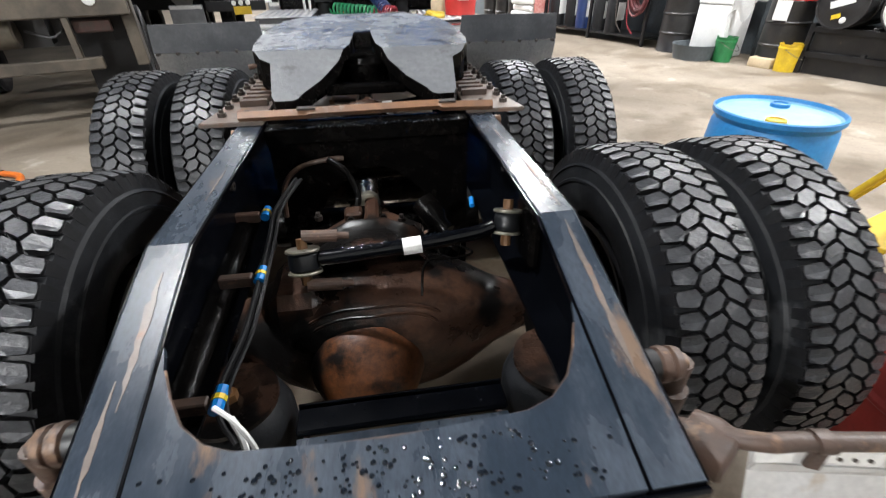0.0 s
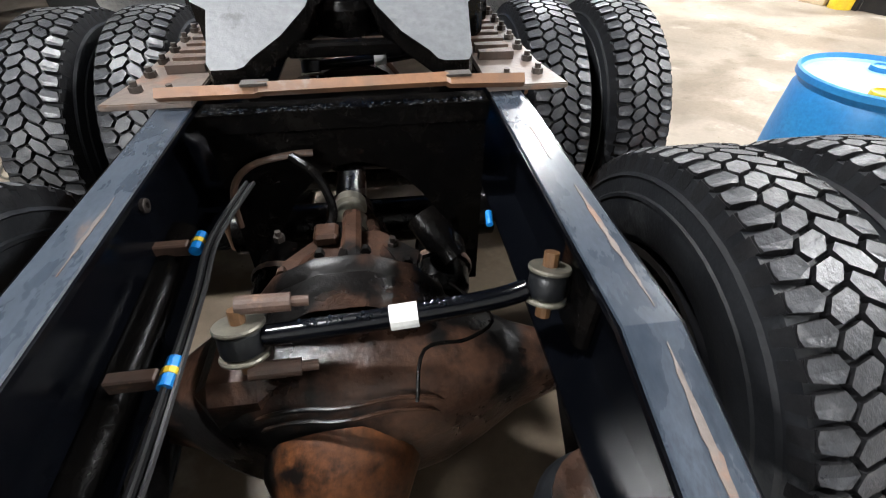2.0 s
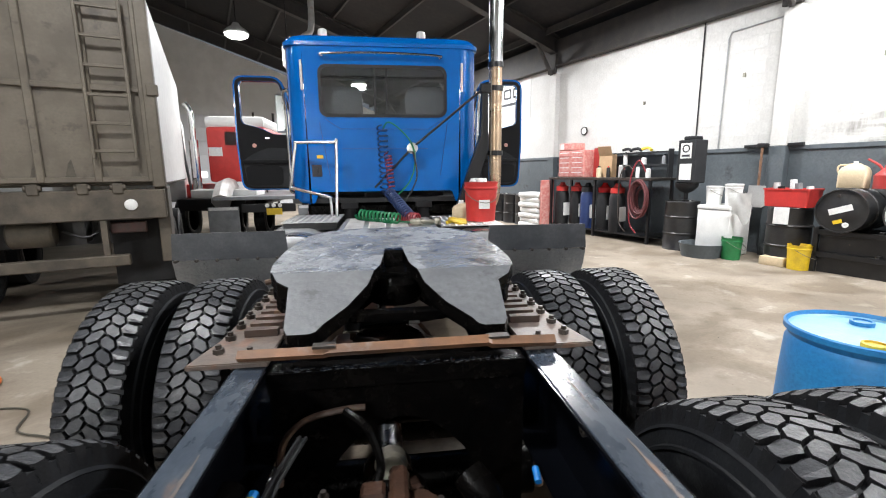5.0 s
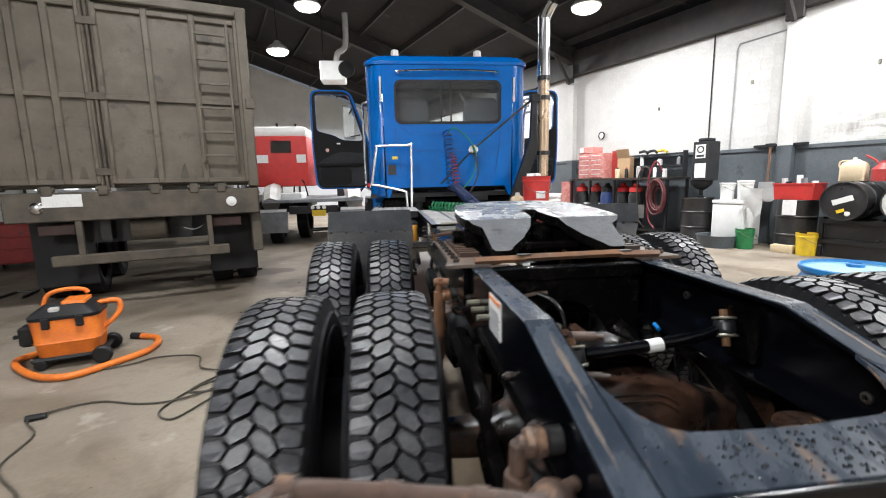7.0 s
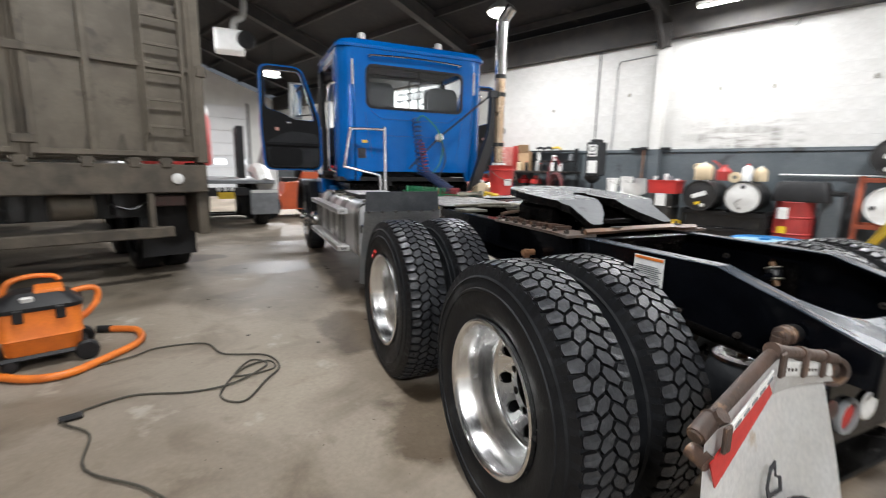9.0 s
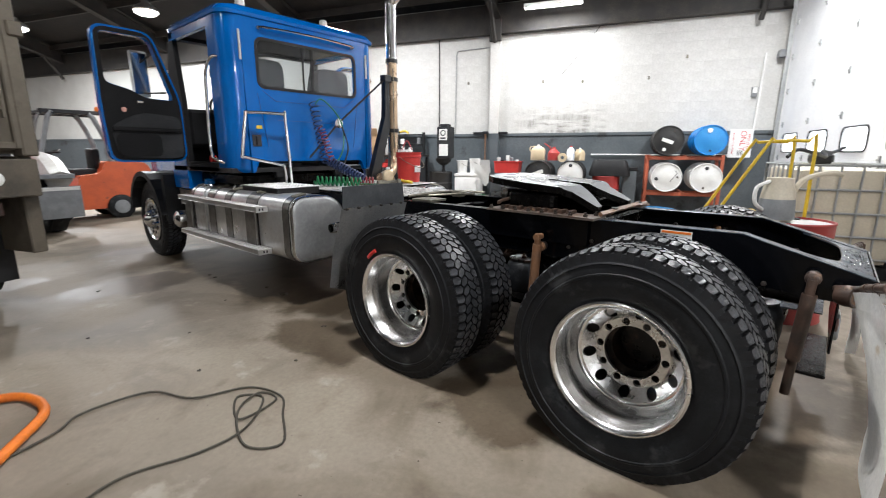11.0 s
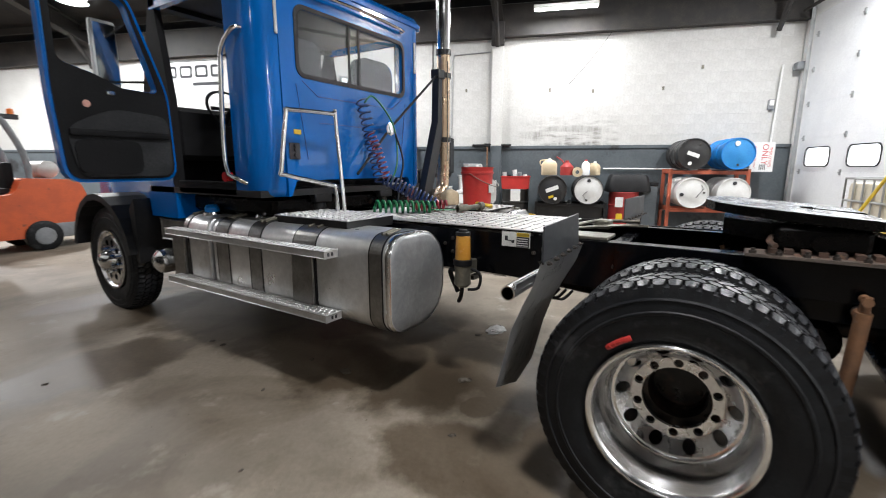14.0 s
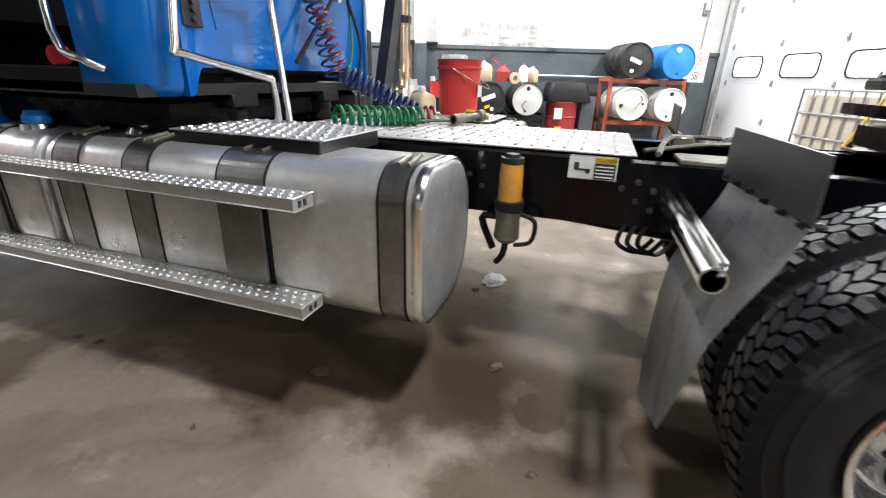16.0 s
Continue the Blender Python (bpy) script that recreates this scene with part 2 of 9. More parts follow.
M["paper"] = mat("white_label", (0.75, 0.75, 0.73), (0.66, 0.66, 0.64), 20, 0.6, bump=0.0)
M["ink"] = mat("printed_ink", (0.03, 0.03, 0.035), None, 10, 0.6, bump=0.0)
M["grey"] = mat("grey_steel", (0.24, 0.25, 0.26), (0.17, 0.18, 0.19), 6, 0.45, bump=0.1)
M["wains"] = mat("dark_blue_grey_paint", (0.075, 0.09, 0.1), (0.1, 0.115, 0.125), 2, 0.45, bump=0.3, fine=30, spots=(0.03, 0.03, 0.032), spot_scale=1.4, spot_lo=0.6)
M["steelbeam"] = mat("dark_roof_steel", (0.019, 0.0175, 0.017), (0.048, 0.041, 0.036), 3, 0.6)
M["roof"] = mat("sooty_roof_deck", (0.0115, 0.0112, 0.0115), (0.029, 0.026, 0.0245), 1.2, 0.85, bump=0.4, fine=8, spots=(0.075, 0.063, 0.054), spot_scale=0.8, spot_lo=0.64)
M["doorpanel"] = mat("white_door_panel", (0.8, 0.81, 0.82), (0.72, 0.73, 0.75), 1.5, 0.4, bump=0.05)
M["farwall"] = mat("pale_far_wall", (0.8, 0.8, 0.78), (0.68, 0.68, 0.66), 1.5, 0.7, bump=0.1)
M["khaki"] = mat("khaki_truck_paint", (0.126, 0.105, 0.077), (0.086, 0.072, 0.054), 3, 0.5, bump=0.2, fine=40, spots=(0.06, 0.049, 0.038), spot_scale=4.2, spot_lo=0.6)
M["khakidark"] = mat("grimy_khaki_frame", (0.1, 0.082, 0.06), (0.045, 0.038, 0.03), 4, 0.6, bump=0.3)
M["silverpaint"] = mat("silver_panel", (0.56, 0.56, 0.55), (0.42, 0.4, 0.37), 4, 0.4, 0.3, spots=(0.4, 0.3, 0.22), spot_scale=7, spot_lo=0.64)
M["amber"] = mat("amber_fuel", (0.62, 0.3, 0.04), (0.5, 0.22, 0.03), 8, 0.15, bump=0, coat=0.8)
M["lamp"] = glow("lamp_glow", (1.0, 0.98, 0.94), 14)
M["daylight"] = glow("daylight_pane", (0.9, 0.95, 1.0), 2.2)
M["cage"] = mat("galvanised_cage", (0.42, 0.43, 0.43), (0.34, 0.35, 0.35), 9, 0.4, 0.7)
M["tote"] = mat("milky_tote_plastic", (0.62, 0.56, 0.45), (0.54, 0.48, 0.37), 3, 0.5)
M["mud"] = mat("dried_mud", (0.06, 0.05, 0.04), (0.035, 0.03, 0.025), 30, 0.8)
M["cord"] = mat("dusty_cord", (0.045, 0.04, 0.03), (0.07, 0.062, 0.045), 9, 0.6)
M["chestred"] = mat("faded_chest_paint", (0.52, 0.16, 0.14), (0.62, 0.36, 0.32), 14, 0.45)
M["wet"] = mat("water_drop", (0.006, 0.009, 0.014), None, 6, 0.03, bump=0, spec=0.7)
M["black"] = mat("black_plastic", (0.009, 0.009, 0.01), (0.016, 0.016, 0.017), 8, 0.45, spec=0.3)


def wall_material():
    """White painted block with a band of grime above the dark dado."""
    m = mat("white_block_paint", (0.56, 0.555, 0.535), (0.485, 0.476, 0.455), 1.3, 0.5, bump=0.25, fine=26, isl=0.03)
    nt = m.node_tree
    N, L = nt.nodes, nt.links
    b = N["Principled BSDF"]
    geo = N.new("ShaderNodeNewGeometry")
    mp = N.new("ShaderNodeMapping")
    mp.inputs["Rotation"].default_value = (0, 0, -ALPHA)
    L.new(geo.outputs["Position"], mp.inputs["Vector"])
    sep = N.new("ShaderNodeSeparateXYZ")
    L.new(mp.outputs["Vector"], sep.inputs[0])

    def rng(sock, a, z):
        r = N.new("ShaderNodeMapRange")
        r.inputs["From Min"].default_value, r.inputs["From Max"].default_value = a, z
        L.new(sock, r.inputs["Value"])
        return r.outputs["Result"]

    def mul(a, c):
        x = N.new("ShaderNodeMath")
        x.operation = "MULTIPLY"
        L.new(a, x.inputs[0])
        L.new(c, x.inputs[1])
        return x.outputs[0]

    def smear(scale, stretch, detail):
        n = N.new("ShaderNodeTexNoise")
        n.inputs["Scale"].default_value, n.inputs["Detail"].default_value, n.inputs["Roughness"].default_value = scale, detail, 0.6
        st = N.new("ShaderNodeMapping")
        st.inputs["Scale"].default_value = stretch
        L.new(mp.outputs["Vector"], st.inputs["Vector"])
        L.new(st.outputs["Vector"], n.inputs["Vector"])
        return n.outputs["Fac"]

    area = mul(mul(rng(sep.outputs[1], 1.75, 2.1), rng(sep.outputs[1], 4.1, 3.5)), rng(sep.outputs[2], 2.65, 2.05))
    fac = mul(area, mul(rng(smear(1.0, (1, 1.3, 7.0), 3), 0.4, 0.56), rng(smear(1.0, (1, 9.0, 1.6), 7), 0.3, 0.62)))
    mix = N.new("ShaderNodeMix")
    mix.data_type = "RGBA"
    old = b.inputs["Base Color"].links[0].from_socket
    L.new(fac, mix.inputs[0])
    L.new(old, mix.inputs[6])
    mix.inputs[7].default_value = (0.11, 0.1, 0.085, 1)
    L.new(mix.outputs[2], b.inputs["Base Color"])
    return m


def floor_material():
    """Beige concrete with dark patches of damp and painted-in shade, pale scrapes and specks."""
    m = mat("worn_concrete", (0.31, 0.264, 0.21), (0.25, 0.213, 0.171), 0.7, 0.66, bump=0.22, fine=34, rough2=0.76, spots=(0.37, 0.333, 0.28), spot_scale=2.6, spot_lo=0.6, spec=0.26)
    nt = m.node_tree
    N, L = nt.nodes, nt.links
    b = N["Principled BSDF"]
    geo = N.new("ShaderNodeNewGeometry")
    col = b.inputs["Base Color"].links[0].from_socket
    rough = b.inputs["Roughness"].links[0].from_socket

    def layer(scale, a, z, colour, detail, dist, wet):
        nonlocal col, rough
        n = N.new("ShaderNodeTexNoise")
        n.inputs["Scale"].default_value, n.inputs["Detail"].default_value, n.inputs["Distortion"].default_value = scale, detail, dist
        L.new(geo.outputs["Position"], n.inputs["Vector"])
        r = N.new("ShaderNodeMapRange")
        r.inputs["From Min"].default_value, r.inputs["From Max"].default_value = a, z
        L.new(n.outputs["Fac"], r.inputs["Value"])
        x = N.new("ShaderNodeMix")
        x.data_type = "RGBA"
        x.blend_type = "MULTIPLY"
        L.new(r.outputs["Result"], x.inputs[0])
        L.new(col, x.inputs[6])
        x.inputs[7].default_value = (*colour, 1)
        col = x.outputs[2]
        if wet:
            y = N.new("ShaderNodeMix")
            L.new(r.outputs["Result"], y.inputs[0])
            L.new(rough, y.inputs[2])
            y.inputs[3].default_value = wet
            rough = y.outputs[0]

    layer(0.55, 0.44, 0.62, (0.66, 0.645, 0.62), 7, 0.8, 0.56)
    layer(1.3, 0.47, 0.6, (0.7, 0.67, 0.63), 8, 0.9, 0.54)
    layer(6.0, 0.58, 0.74, (0.82, 0.8, 0.78), 7, 0.2, 0.0)
    layer(30.0, 0.74, 0.77, (0.45, 0.42, 0.38), 2, 0.0, 0.0)
    # damp patches round and under the truck, some painted-in shade: (x, y, half-width, half-length)
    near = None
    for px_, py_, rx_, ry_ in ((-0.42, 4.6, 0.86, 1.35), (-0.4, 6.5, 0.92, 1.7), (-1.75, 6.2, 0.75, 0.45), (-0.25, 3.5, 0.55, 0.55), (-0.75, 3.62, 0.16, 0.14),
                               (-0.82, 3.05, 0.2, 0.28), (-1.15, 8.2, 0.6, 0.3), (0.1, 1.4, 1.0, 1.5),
                               # (-1.0, 1.8) is shade between the wheels, darkened into the floor colour
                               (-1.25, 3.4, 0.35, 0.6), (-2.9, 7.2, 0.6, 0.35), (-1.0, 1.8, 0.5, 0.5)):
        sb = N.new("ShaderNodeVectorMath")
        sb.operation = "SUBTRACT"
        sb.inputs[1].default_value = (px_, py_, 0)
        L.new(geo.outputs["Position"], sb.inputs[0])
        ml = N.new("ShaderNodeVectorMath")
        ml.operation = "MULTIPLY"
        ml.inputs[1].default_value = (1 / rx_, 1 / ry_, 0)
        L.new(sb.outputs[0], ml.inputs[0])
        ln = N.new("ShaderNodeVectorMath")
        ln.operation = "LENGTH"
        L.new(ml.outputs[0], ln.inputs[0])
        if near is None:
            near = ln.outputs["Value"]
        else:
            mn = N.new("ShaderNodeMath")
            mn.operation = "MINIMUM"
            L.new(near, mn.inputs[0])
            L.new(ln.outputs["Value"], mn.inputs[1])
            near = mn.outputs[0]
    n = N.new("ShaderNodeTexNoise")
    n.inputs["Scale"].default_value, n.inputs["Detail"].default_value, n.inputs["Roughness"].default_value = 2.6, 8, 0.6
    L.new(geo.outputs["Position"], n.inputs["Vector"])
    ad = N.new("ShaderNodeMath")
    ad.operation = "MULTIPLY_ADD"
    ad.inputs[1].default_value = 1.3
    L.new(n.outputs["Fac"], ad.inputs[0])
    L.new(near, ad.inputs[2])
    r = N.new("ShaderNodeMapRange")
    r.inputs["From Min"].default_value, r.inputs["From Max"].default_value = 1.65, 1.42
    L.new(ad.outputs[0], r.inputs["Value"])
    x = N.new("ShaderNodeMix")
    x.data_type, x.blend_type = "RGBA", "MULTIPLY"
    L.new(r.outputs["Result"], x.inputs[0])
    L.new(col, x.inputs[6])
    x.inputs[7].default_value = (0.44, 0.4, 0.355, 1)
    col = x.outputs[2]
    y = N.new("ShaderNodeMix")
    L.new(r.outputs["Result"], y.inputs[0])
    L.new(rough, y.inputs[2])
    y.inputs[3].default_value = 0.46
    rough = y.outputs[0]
    L.new(col, b.inputs["Base Color"])
    L.new(rough, b.inputs["Roughness"])
    return m


M["wall"] = wall_material()
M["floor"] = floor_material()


# ---- mesh helpers ----
def bm_new():
    return bmesh.new()


SINGLES = {"bolt", "slot", "rack_side", "air_hose", "wiring_loom", "hanger", "walls", "grime", "panel", "door_hinge", "fender", "mud_flap", "hinge", "stud", "grommet", "rivet", "slider_tooth", "washer", "pin", "track", "pole", "weld", "air_line", "air_valve",
           "flap_clamp", "clamp_strip", "corner_pillar", "vent_strip", "side_frame", "cab_skirt", "side_trim", "clamp", "step_bracket",
           "deck_bearer", "end_slot", "drain_hose", "frame_hose", "air_manifold", "tank_bracket", "rubber_edge", "sender", "print", "rib"}


def pieces(bm, gap=0.003):
    """Sort the vertices of a bmesh into clumps that touch one another."""
    bm.verts.ensure_lookup_table()
    bm.verts.index_update()
    seen, isl = set(), []
    for v0 in bm.verts:
        if v0.index in seen:
            continue
        stack, got = [v0], []
        seen.add(v0.index)
        while stack:
            v = stack.pop()
            got.append(v)
            for e in v.link_edges:
                w = e.other_vert(v)
                if w.index not in seen:
                    seen.add(w.index)
                    stack.append(w)
        lo = [min(v.co[k] for v in got) for k in range(3)]
        hi = [max(v.co[k] for v in got) for k in range(3)]
        isl.append([got, lo, hi])
    merged = True
    while merged:
        merged = False
        for i in range(len(isl)):
            for j in range(i + 1, len(isl)):
                a, b = isl[i], isl[j]
                if all(a[1][k] <= b[2][k] + gap and b[1][k] <= a[2][k] + gap for k in range(3)):
                    isl[i] = [a[0] + b[0], [min(p) for p in zip(a[1], b[1])], [max(p) for p in zip(a[2], b[2])]]
                    del isl[j]
                    merged = True
                    break
            if merged:
                break
    return [g[0] for g in isl]


def part(name, bm, material, parent=None, label="", smooth=False, m=None):
    """Link a bmesh as one mesh object under a thing or a part; small repeats become one object each."""
    if name in SINGLES:
        groups = pieces(bm)
        if len(groups) > 1:
            first = None
            for g in groups:
                keep = {v.index for v in g}
                one = bm.copy()
                one.verts.ensure_lookup_table()
                bmesh.ops.delete(one, geom=[v for v in one.verts if v.index not in keep], context="VERTS")
                ob = link_part(name, one, material, parent, label, smooth, m)
                first = first or ob
            bm.free()
            return first
    return link_part(name, bm, material, parent, label, smooth, m)


def link_part(name, bm, material, parent, label, smooth, m):
    me = bpy.data.meshes.new(name)
    bmesh.ops.recalc_face_normals(bm, faces=bm.faces)
    bm.to_mesh(me)
    bm.free()
    mats = material if isinstance(material, (list, tuple)) else [material]
    for x in mats:
        me.materials.append(M[x] if isinstance(x, str) else x)
    if smooth:
        me.shade_smooth()
        try:
            me.set_sharp_from_angle(angle=radians(38))
        except AttributeError:
            pass
    ob = new(name, me)
    if parent:
        ob.parent = parent
    if m is not None:
        ob.matrix_basis = m
    if label:
        tagged(ob, label)
    return ob


def thing(name, m=None, label="", category="", group="", kind=""):
    e = new(name)
    e.empty_display_size = 0.1
    if m is not None:
        e.matrix_basis = m
    return tagged(e, label, category, group, kind)


def box(bm, x0, x1, y0, y1, z0, z1, bevel=0.0, m=None, seg=1, mi=0):
    r = bmesh.ops.create_cube(bm, size=1.0)
    vs = r["verts"]
    for v in vs:
        v.co = Vector(((x0 + x1) / 2 + v.co.x * (x1 - x0), (y0 + y1) / 2 + v.co.y * (y1 - y0), (z0 + z1) / 2 + v.co.z * (z1 - z0)))
        if m is not None:
            v.co = m @ v.co
    faces = list({f for v in vs for f in v.link_faces})
    for f in faces:
        f.material_index = mi
    if bevel:
        edges = list({e for v in vs for e in v.link_edges})
        out = bmesh.ops.bevel(bm, geom=edges, offset=bevel, segments=seg, affect="EDGES", profile=0.6)
        for f in out["faces"]:
            f.material_index = mi
    return bm


def ring(c, ax, r, seg, ry=None):
    ax = Vector(ax).normalized()
    ref = Vector((0, 0, 1)) if abs(ax.z) < 0.9 else Vector((1, 0, 0))
    a = ax.cross(ref).normalized()
    b = ax.cross(a).normalized()
    return [Vector(c) + a * (r * math.cos(2 * math.pi * k / seg)) + b * ((ry or r) * math.sin(2 * math.pi * k / seg)) for k in range(seg)]


def skin(bm, loops, cap=True, closed=False, mi=0):
    """Bridge point loops of equal length into a tube."""
    rows = [[bm.verts.new(p) for p in lp] for lp in loops]
    n = len(rows[0])
    pairs = list(zip(rows, rows[1:])) + ([(rows[-1], rows[0])] if closed else [])
    for a, b in pairs:
        for k in range(n):
            f = bm.faces.new((a[k], a[(k + 1) % n], b[(k + 1) % n], b[k]))
            f.material_index = mi
    if cap and not closed:
        for lp in (rows[0], rows[-1]):
            f = bm.faces.new(lp)
            f.material_index = mi
    return rows


def cyl(bm, p0, p1, r0, r1=None, seg=20, mi=0, cap=True):
    ax = Vector(p1) - Vector(p0)
    skin(bm, [ring(p0, ax, r0, seg), ring(p1, ax, r1 if r1 is not None else r0, seg)], cap, mi=mi)
    return bm


def lathe(bm, origin, axis, profile, seg=32, closed=False, mi=0, cap=False):
    """Turn (distance along the axis, radius) pairs round an axis."""
    ax = Vector(axis).normalized()
    skin(bm, [ring(Vector(origin) + ax * d, ax, max(r, 1e-4), seg) for d, r in profile], cap, closed, mi)
    return bm


def smooth_path(pts, n=6):
    """Catmull-Rom points through a polyline."""
    P = [Vector(p) for p in pts]
    out = []
    for i in range(len(P) - 1):
        a, b, c, d = P[max(i - 1, 0)], P[i], P[i + 1], P[min(i + 2, len(P) - 1)]
        for k in range(n):
            t = k / n
            out.append(0.5 * ((2 * b) + (c - a) * t + (2 * a - 5 * b + 4 * c - d) * t * t + (3 * b - a - 3 * c + d) * t ** 3))
    out.append(P[-1])
    return out


def tube(bm, pts, r, seg=10, smooth=0, mi=0, cap=True, taper=None):
    """A tube of radius r along points, with a frame carried along."""
    P = smooth_path(pts, smooth) if smooth else [Vector(p) for p in pts]
    T = [(P[min(i + 1, len(P) - 1)] - P[max(i - 1, 0)]).normalized() for i in range(len(P))]
    ref = Vector((0, 0, 1)) if abs(T[0].z) < 0.9 else Vector((1, 0, 0))
    a = T[0].cross(ref).normalized()
    loops = []
    for i, (p, t) in enumerate(zip(P, T)):
        a = (a - t * a.dot(t)).normalized()
        b = t.cross(a)
        rr = r * (taper(i / (len(P) - 1)) if taper else 1.0)
        loops.append([p + a * (rr * math.cos(2 * math.pi * k / seg)) + b * (rr * math.sin(2 * math.pi * k / seg)) for k in range(seg)])
    skin(bm, loops, cap, mi=mi)
    return bm


def prism(bm, outline, axis, d0, d1, mi=0, bevel=0.0):
    """Extrude a 2D outline between two places along x, y or z."""
    k = "xyz".index(axis)

    def at(p, d):
        q = list(p)
        q.insert(k, d)
        return Vector(q)
    rows = skin(bm, [[at(p, d0) for p in outline], [at(p, d1) for p in outline]], True, mi=mi)
    if bevel:
        vs = [v for r in rows for v in r]
        out = bmesh.ops.bevel(bm, geom=list({e for v in vs for e in v.link_edges}), offset=bevel, segments=2, affect="EDGES")
        for f in out["faces"]:
            f.material_index = mi
    return bm


def rounded(w0, w1, h0, h1, r, n=5, corners=(1, 1, 1, 1)):
    """A rounded rectangle's outline, counter-clockwise from its lower left."""
    out = []
    for (cx, cy, a0), on in zip(((w0 + r, h0 + r, 180), (w1 - r, h0 + r, 270), (w1 - r, h1 - r, 0), (w0 + r, h1 - r, 90)), corners):
        if on:
            out += [(cx + r * math.cos(radians(a0 + 90 * k / n)), cy + r * math.sin(radians(a0 + 90 * k / n))) for k in range(n + 1)]
        else:
            out.append((cx + math.copysign(r, cx - (w0 + w1) / 2), cy + math.copysign(r, cy - (h0 + h1) / 2)))
    return out


def plate_with_holes(bm, outer, holes, axis, d0, d1, mi=0):
    """A flat plate of some thickness, cut through by holes; outlines are 2D loops."""
    k = "xyz".index(axis)

    def at(p, d):
        q = list(p)
        q.insert(k, d)
        return Vector(q)
    tmp = bmesh.new()
    edges = []
    loops = []
    for lp in [outer] + list(holes):
        vs = [tmp.verts.new(at(p, d0)) for p in lp]
        loops.append(vs)
        edges += [tmp.edges.new((vs[i], vs[(i + 1) % len(vs)])) for i in range(len(vs))]
    bmesh.ops.triangle_fill(tmp, edges=edges, use_beauty=True)
    tmp.verts.index_update()
    shift = at((0, 0), d1 - d0)
    vmap0 = {v: bm.verts.new(v.co) for v in tmp.verts}
    vmap1 = {v: bm.verts.new(v.co + shift) for v in tmp.verts}
    for f in tmp.faces:
        bm.faces.new([vmap0[v] for v in f.verts]).material_index = mi
        bm.faces.new([vmap1[v] for v in reversed(f.verts)]).material_index = mi
    for vs in loops:
        for i in range(len(vs)):
            a, b = vs[i], vs[(i + 1) % len(vs)]
            bm.faces.new((vmap0[a], vmap0[b], vmap1[b], vmap1[a])).material_index = mi
    tmp.free()
    return bm


def round_poly(pts, r, n=4):
    """A polygon with its corners rounded by quadratic arcs."""
    out = []
    P = [Vector(p) for p in pts]
    for i, p in enumerate(P):
        a, b = P[i - 1] - p, P[(i + 1) % len(P)] - p
        d = min(r, a.length * 0.45, b.length * 0.45)
        s, e = p + a.normalized() * d, p + b.normalized() * d
        for k in range(n + 1):
            t = k / n
            q = s * (1 - t) ** 2 + p * (2 * t * (1 - t)) + e * t ** 2
            out.append((q.x, q.y))
    return out


def circle(cx, cy, r, n=14):
    return [(cx + r * math.cos(2 * math.pi * k / n), cy + r * math.sin(2 * math.pi * k / n)) for k in range(n)]


def hexbolt(bm, p, axis, r=0.014, h=0.014, mi=0):
    cyl(bm, p, Vector(p) + Vector(axis) * h, r, seg=6, mi=mi)
    cyl(bm, Vector(p) + Vector(axis) * h, Vector(p) + Vector(axis) * (h * 1.8), r * 0.55, seg=8, mi=mi)


def text_mesh(body, size, material, parent, m, name="lettering"):
    cu = bpy.data.curves.new(name, "FONT")
    cu.body, cu.size, cu.align_x, cu.align_y, cu.extrude = body, size, "CENTER", "CENTER", 0.0008
    tmp = bpy.data.objects.new(name, cu)
    me = bpy.data.meshes.new_from_object(tmp)
    bpy.data.objects.remove(tmp)
    me.materials.clear()
    me.materials.append(M[material])
    ob = new(name, me)
    ob.parent = parent
    ob.matrix_basis = m
    return ob


# ---- the hall ----
U0, U1, V0, V1 = -13.0, 8.5, -1.45, 24.0
EAVES, RIDGE_U = 4.7, -2.6


def roof_z(u):
    return EAVES + 0.33 * min(u - U0, U1 - u)


bm = bm_new()
us = [U0 - 0.3, -6, 0, 3.2, 4.4, 5.6, 7.4, U1 + 0.3]
vs_ = [V0 - 0.3 + (V1 - V0 + 0.6) * k / 12 for k in range(13)]
grid = [[bm.verts.new((u, v, ground_z(u))) for u in us] for v in vs_]
for a, b in zip(grid, grid[1:]):
    for k in range(len(us) - 1):
        bm.faces.new((a[k], a[k + 1], b[k + 1], b[k]))
tagged(part("floor", bm, "floor", m=BLD.copy(), smooth=True), "worn beige concrete workshop floor with damp stains and painted-in shade under the truck", kind="structure")

wall_e = part("wall_east", box(bm_new(), U1, U1 + 0.25, V0 - 0.25, V1 + 0.25, -0.1, EAVES + 0.2), "wall", m=BLD.copy())
tagged(wall_e, "white painted block wall above a dark dado", kind="structure")
wall_n = part("wall_north", prism(bm_new(), [(U0 - 0.25, -0.1), (U1, -0.1), (U1, EAVES), (RIDGE_U, roof_z(RIDGE_U) + 0.2), (U0 - 0.25, EAVES)], "y", V1, V1 + 0.25), "farwall", m=BLD.copy())
tagged(wall_n, "pale far wall of the workshop", kind="structure")
wall_w = part("wall_west", box(bm_new(), U0 - 0.25, U0, V0 - 0.25, V1, -0.1, EAVES + 0.2), "farwall", m=BLD.copy())
tagged(wall_w, "pale side wall of the workshop", kind="structure")

# the wall behind the camera, with its overhead door opening
DOOR_U0, DOOR_U1, DOOR_TOP = 3.0, 8.22, 4.2
bm = bm_new()
out = [(U0 - 0.25, -0.1), (DOOR_U0, -0.1), (DOOR_U0, DOOR_TOP), (DOOR_U1, DOOR_TOP), (DOOR_U1, -0.1), (U1, -0.1), (U1, EAVES), (RIDGE_U, roof_z(RIDGE_U) + 0.2), (U0 - 0.25, EAVES)]
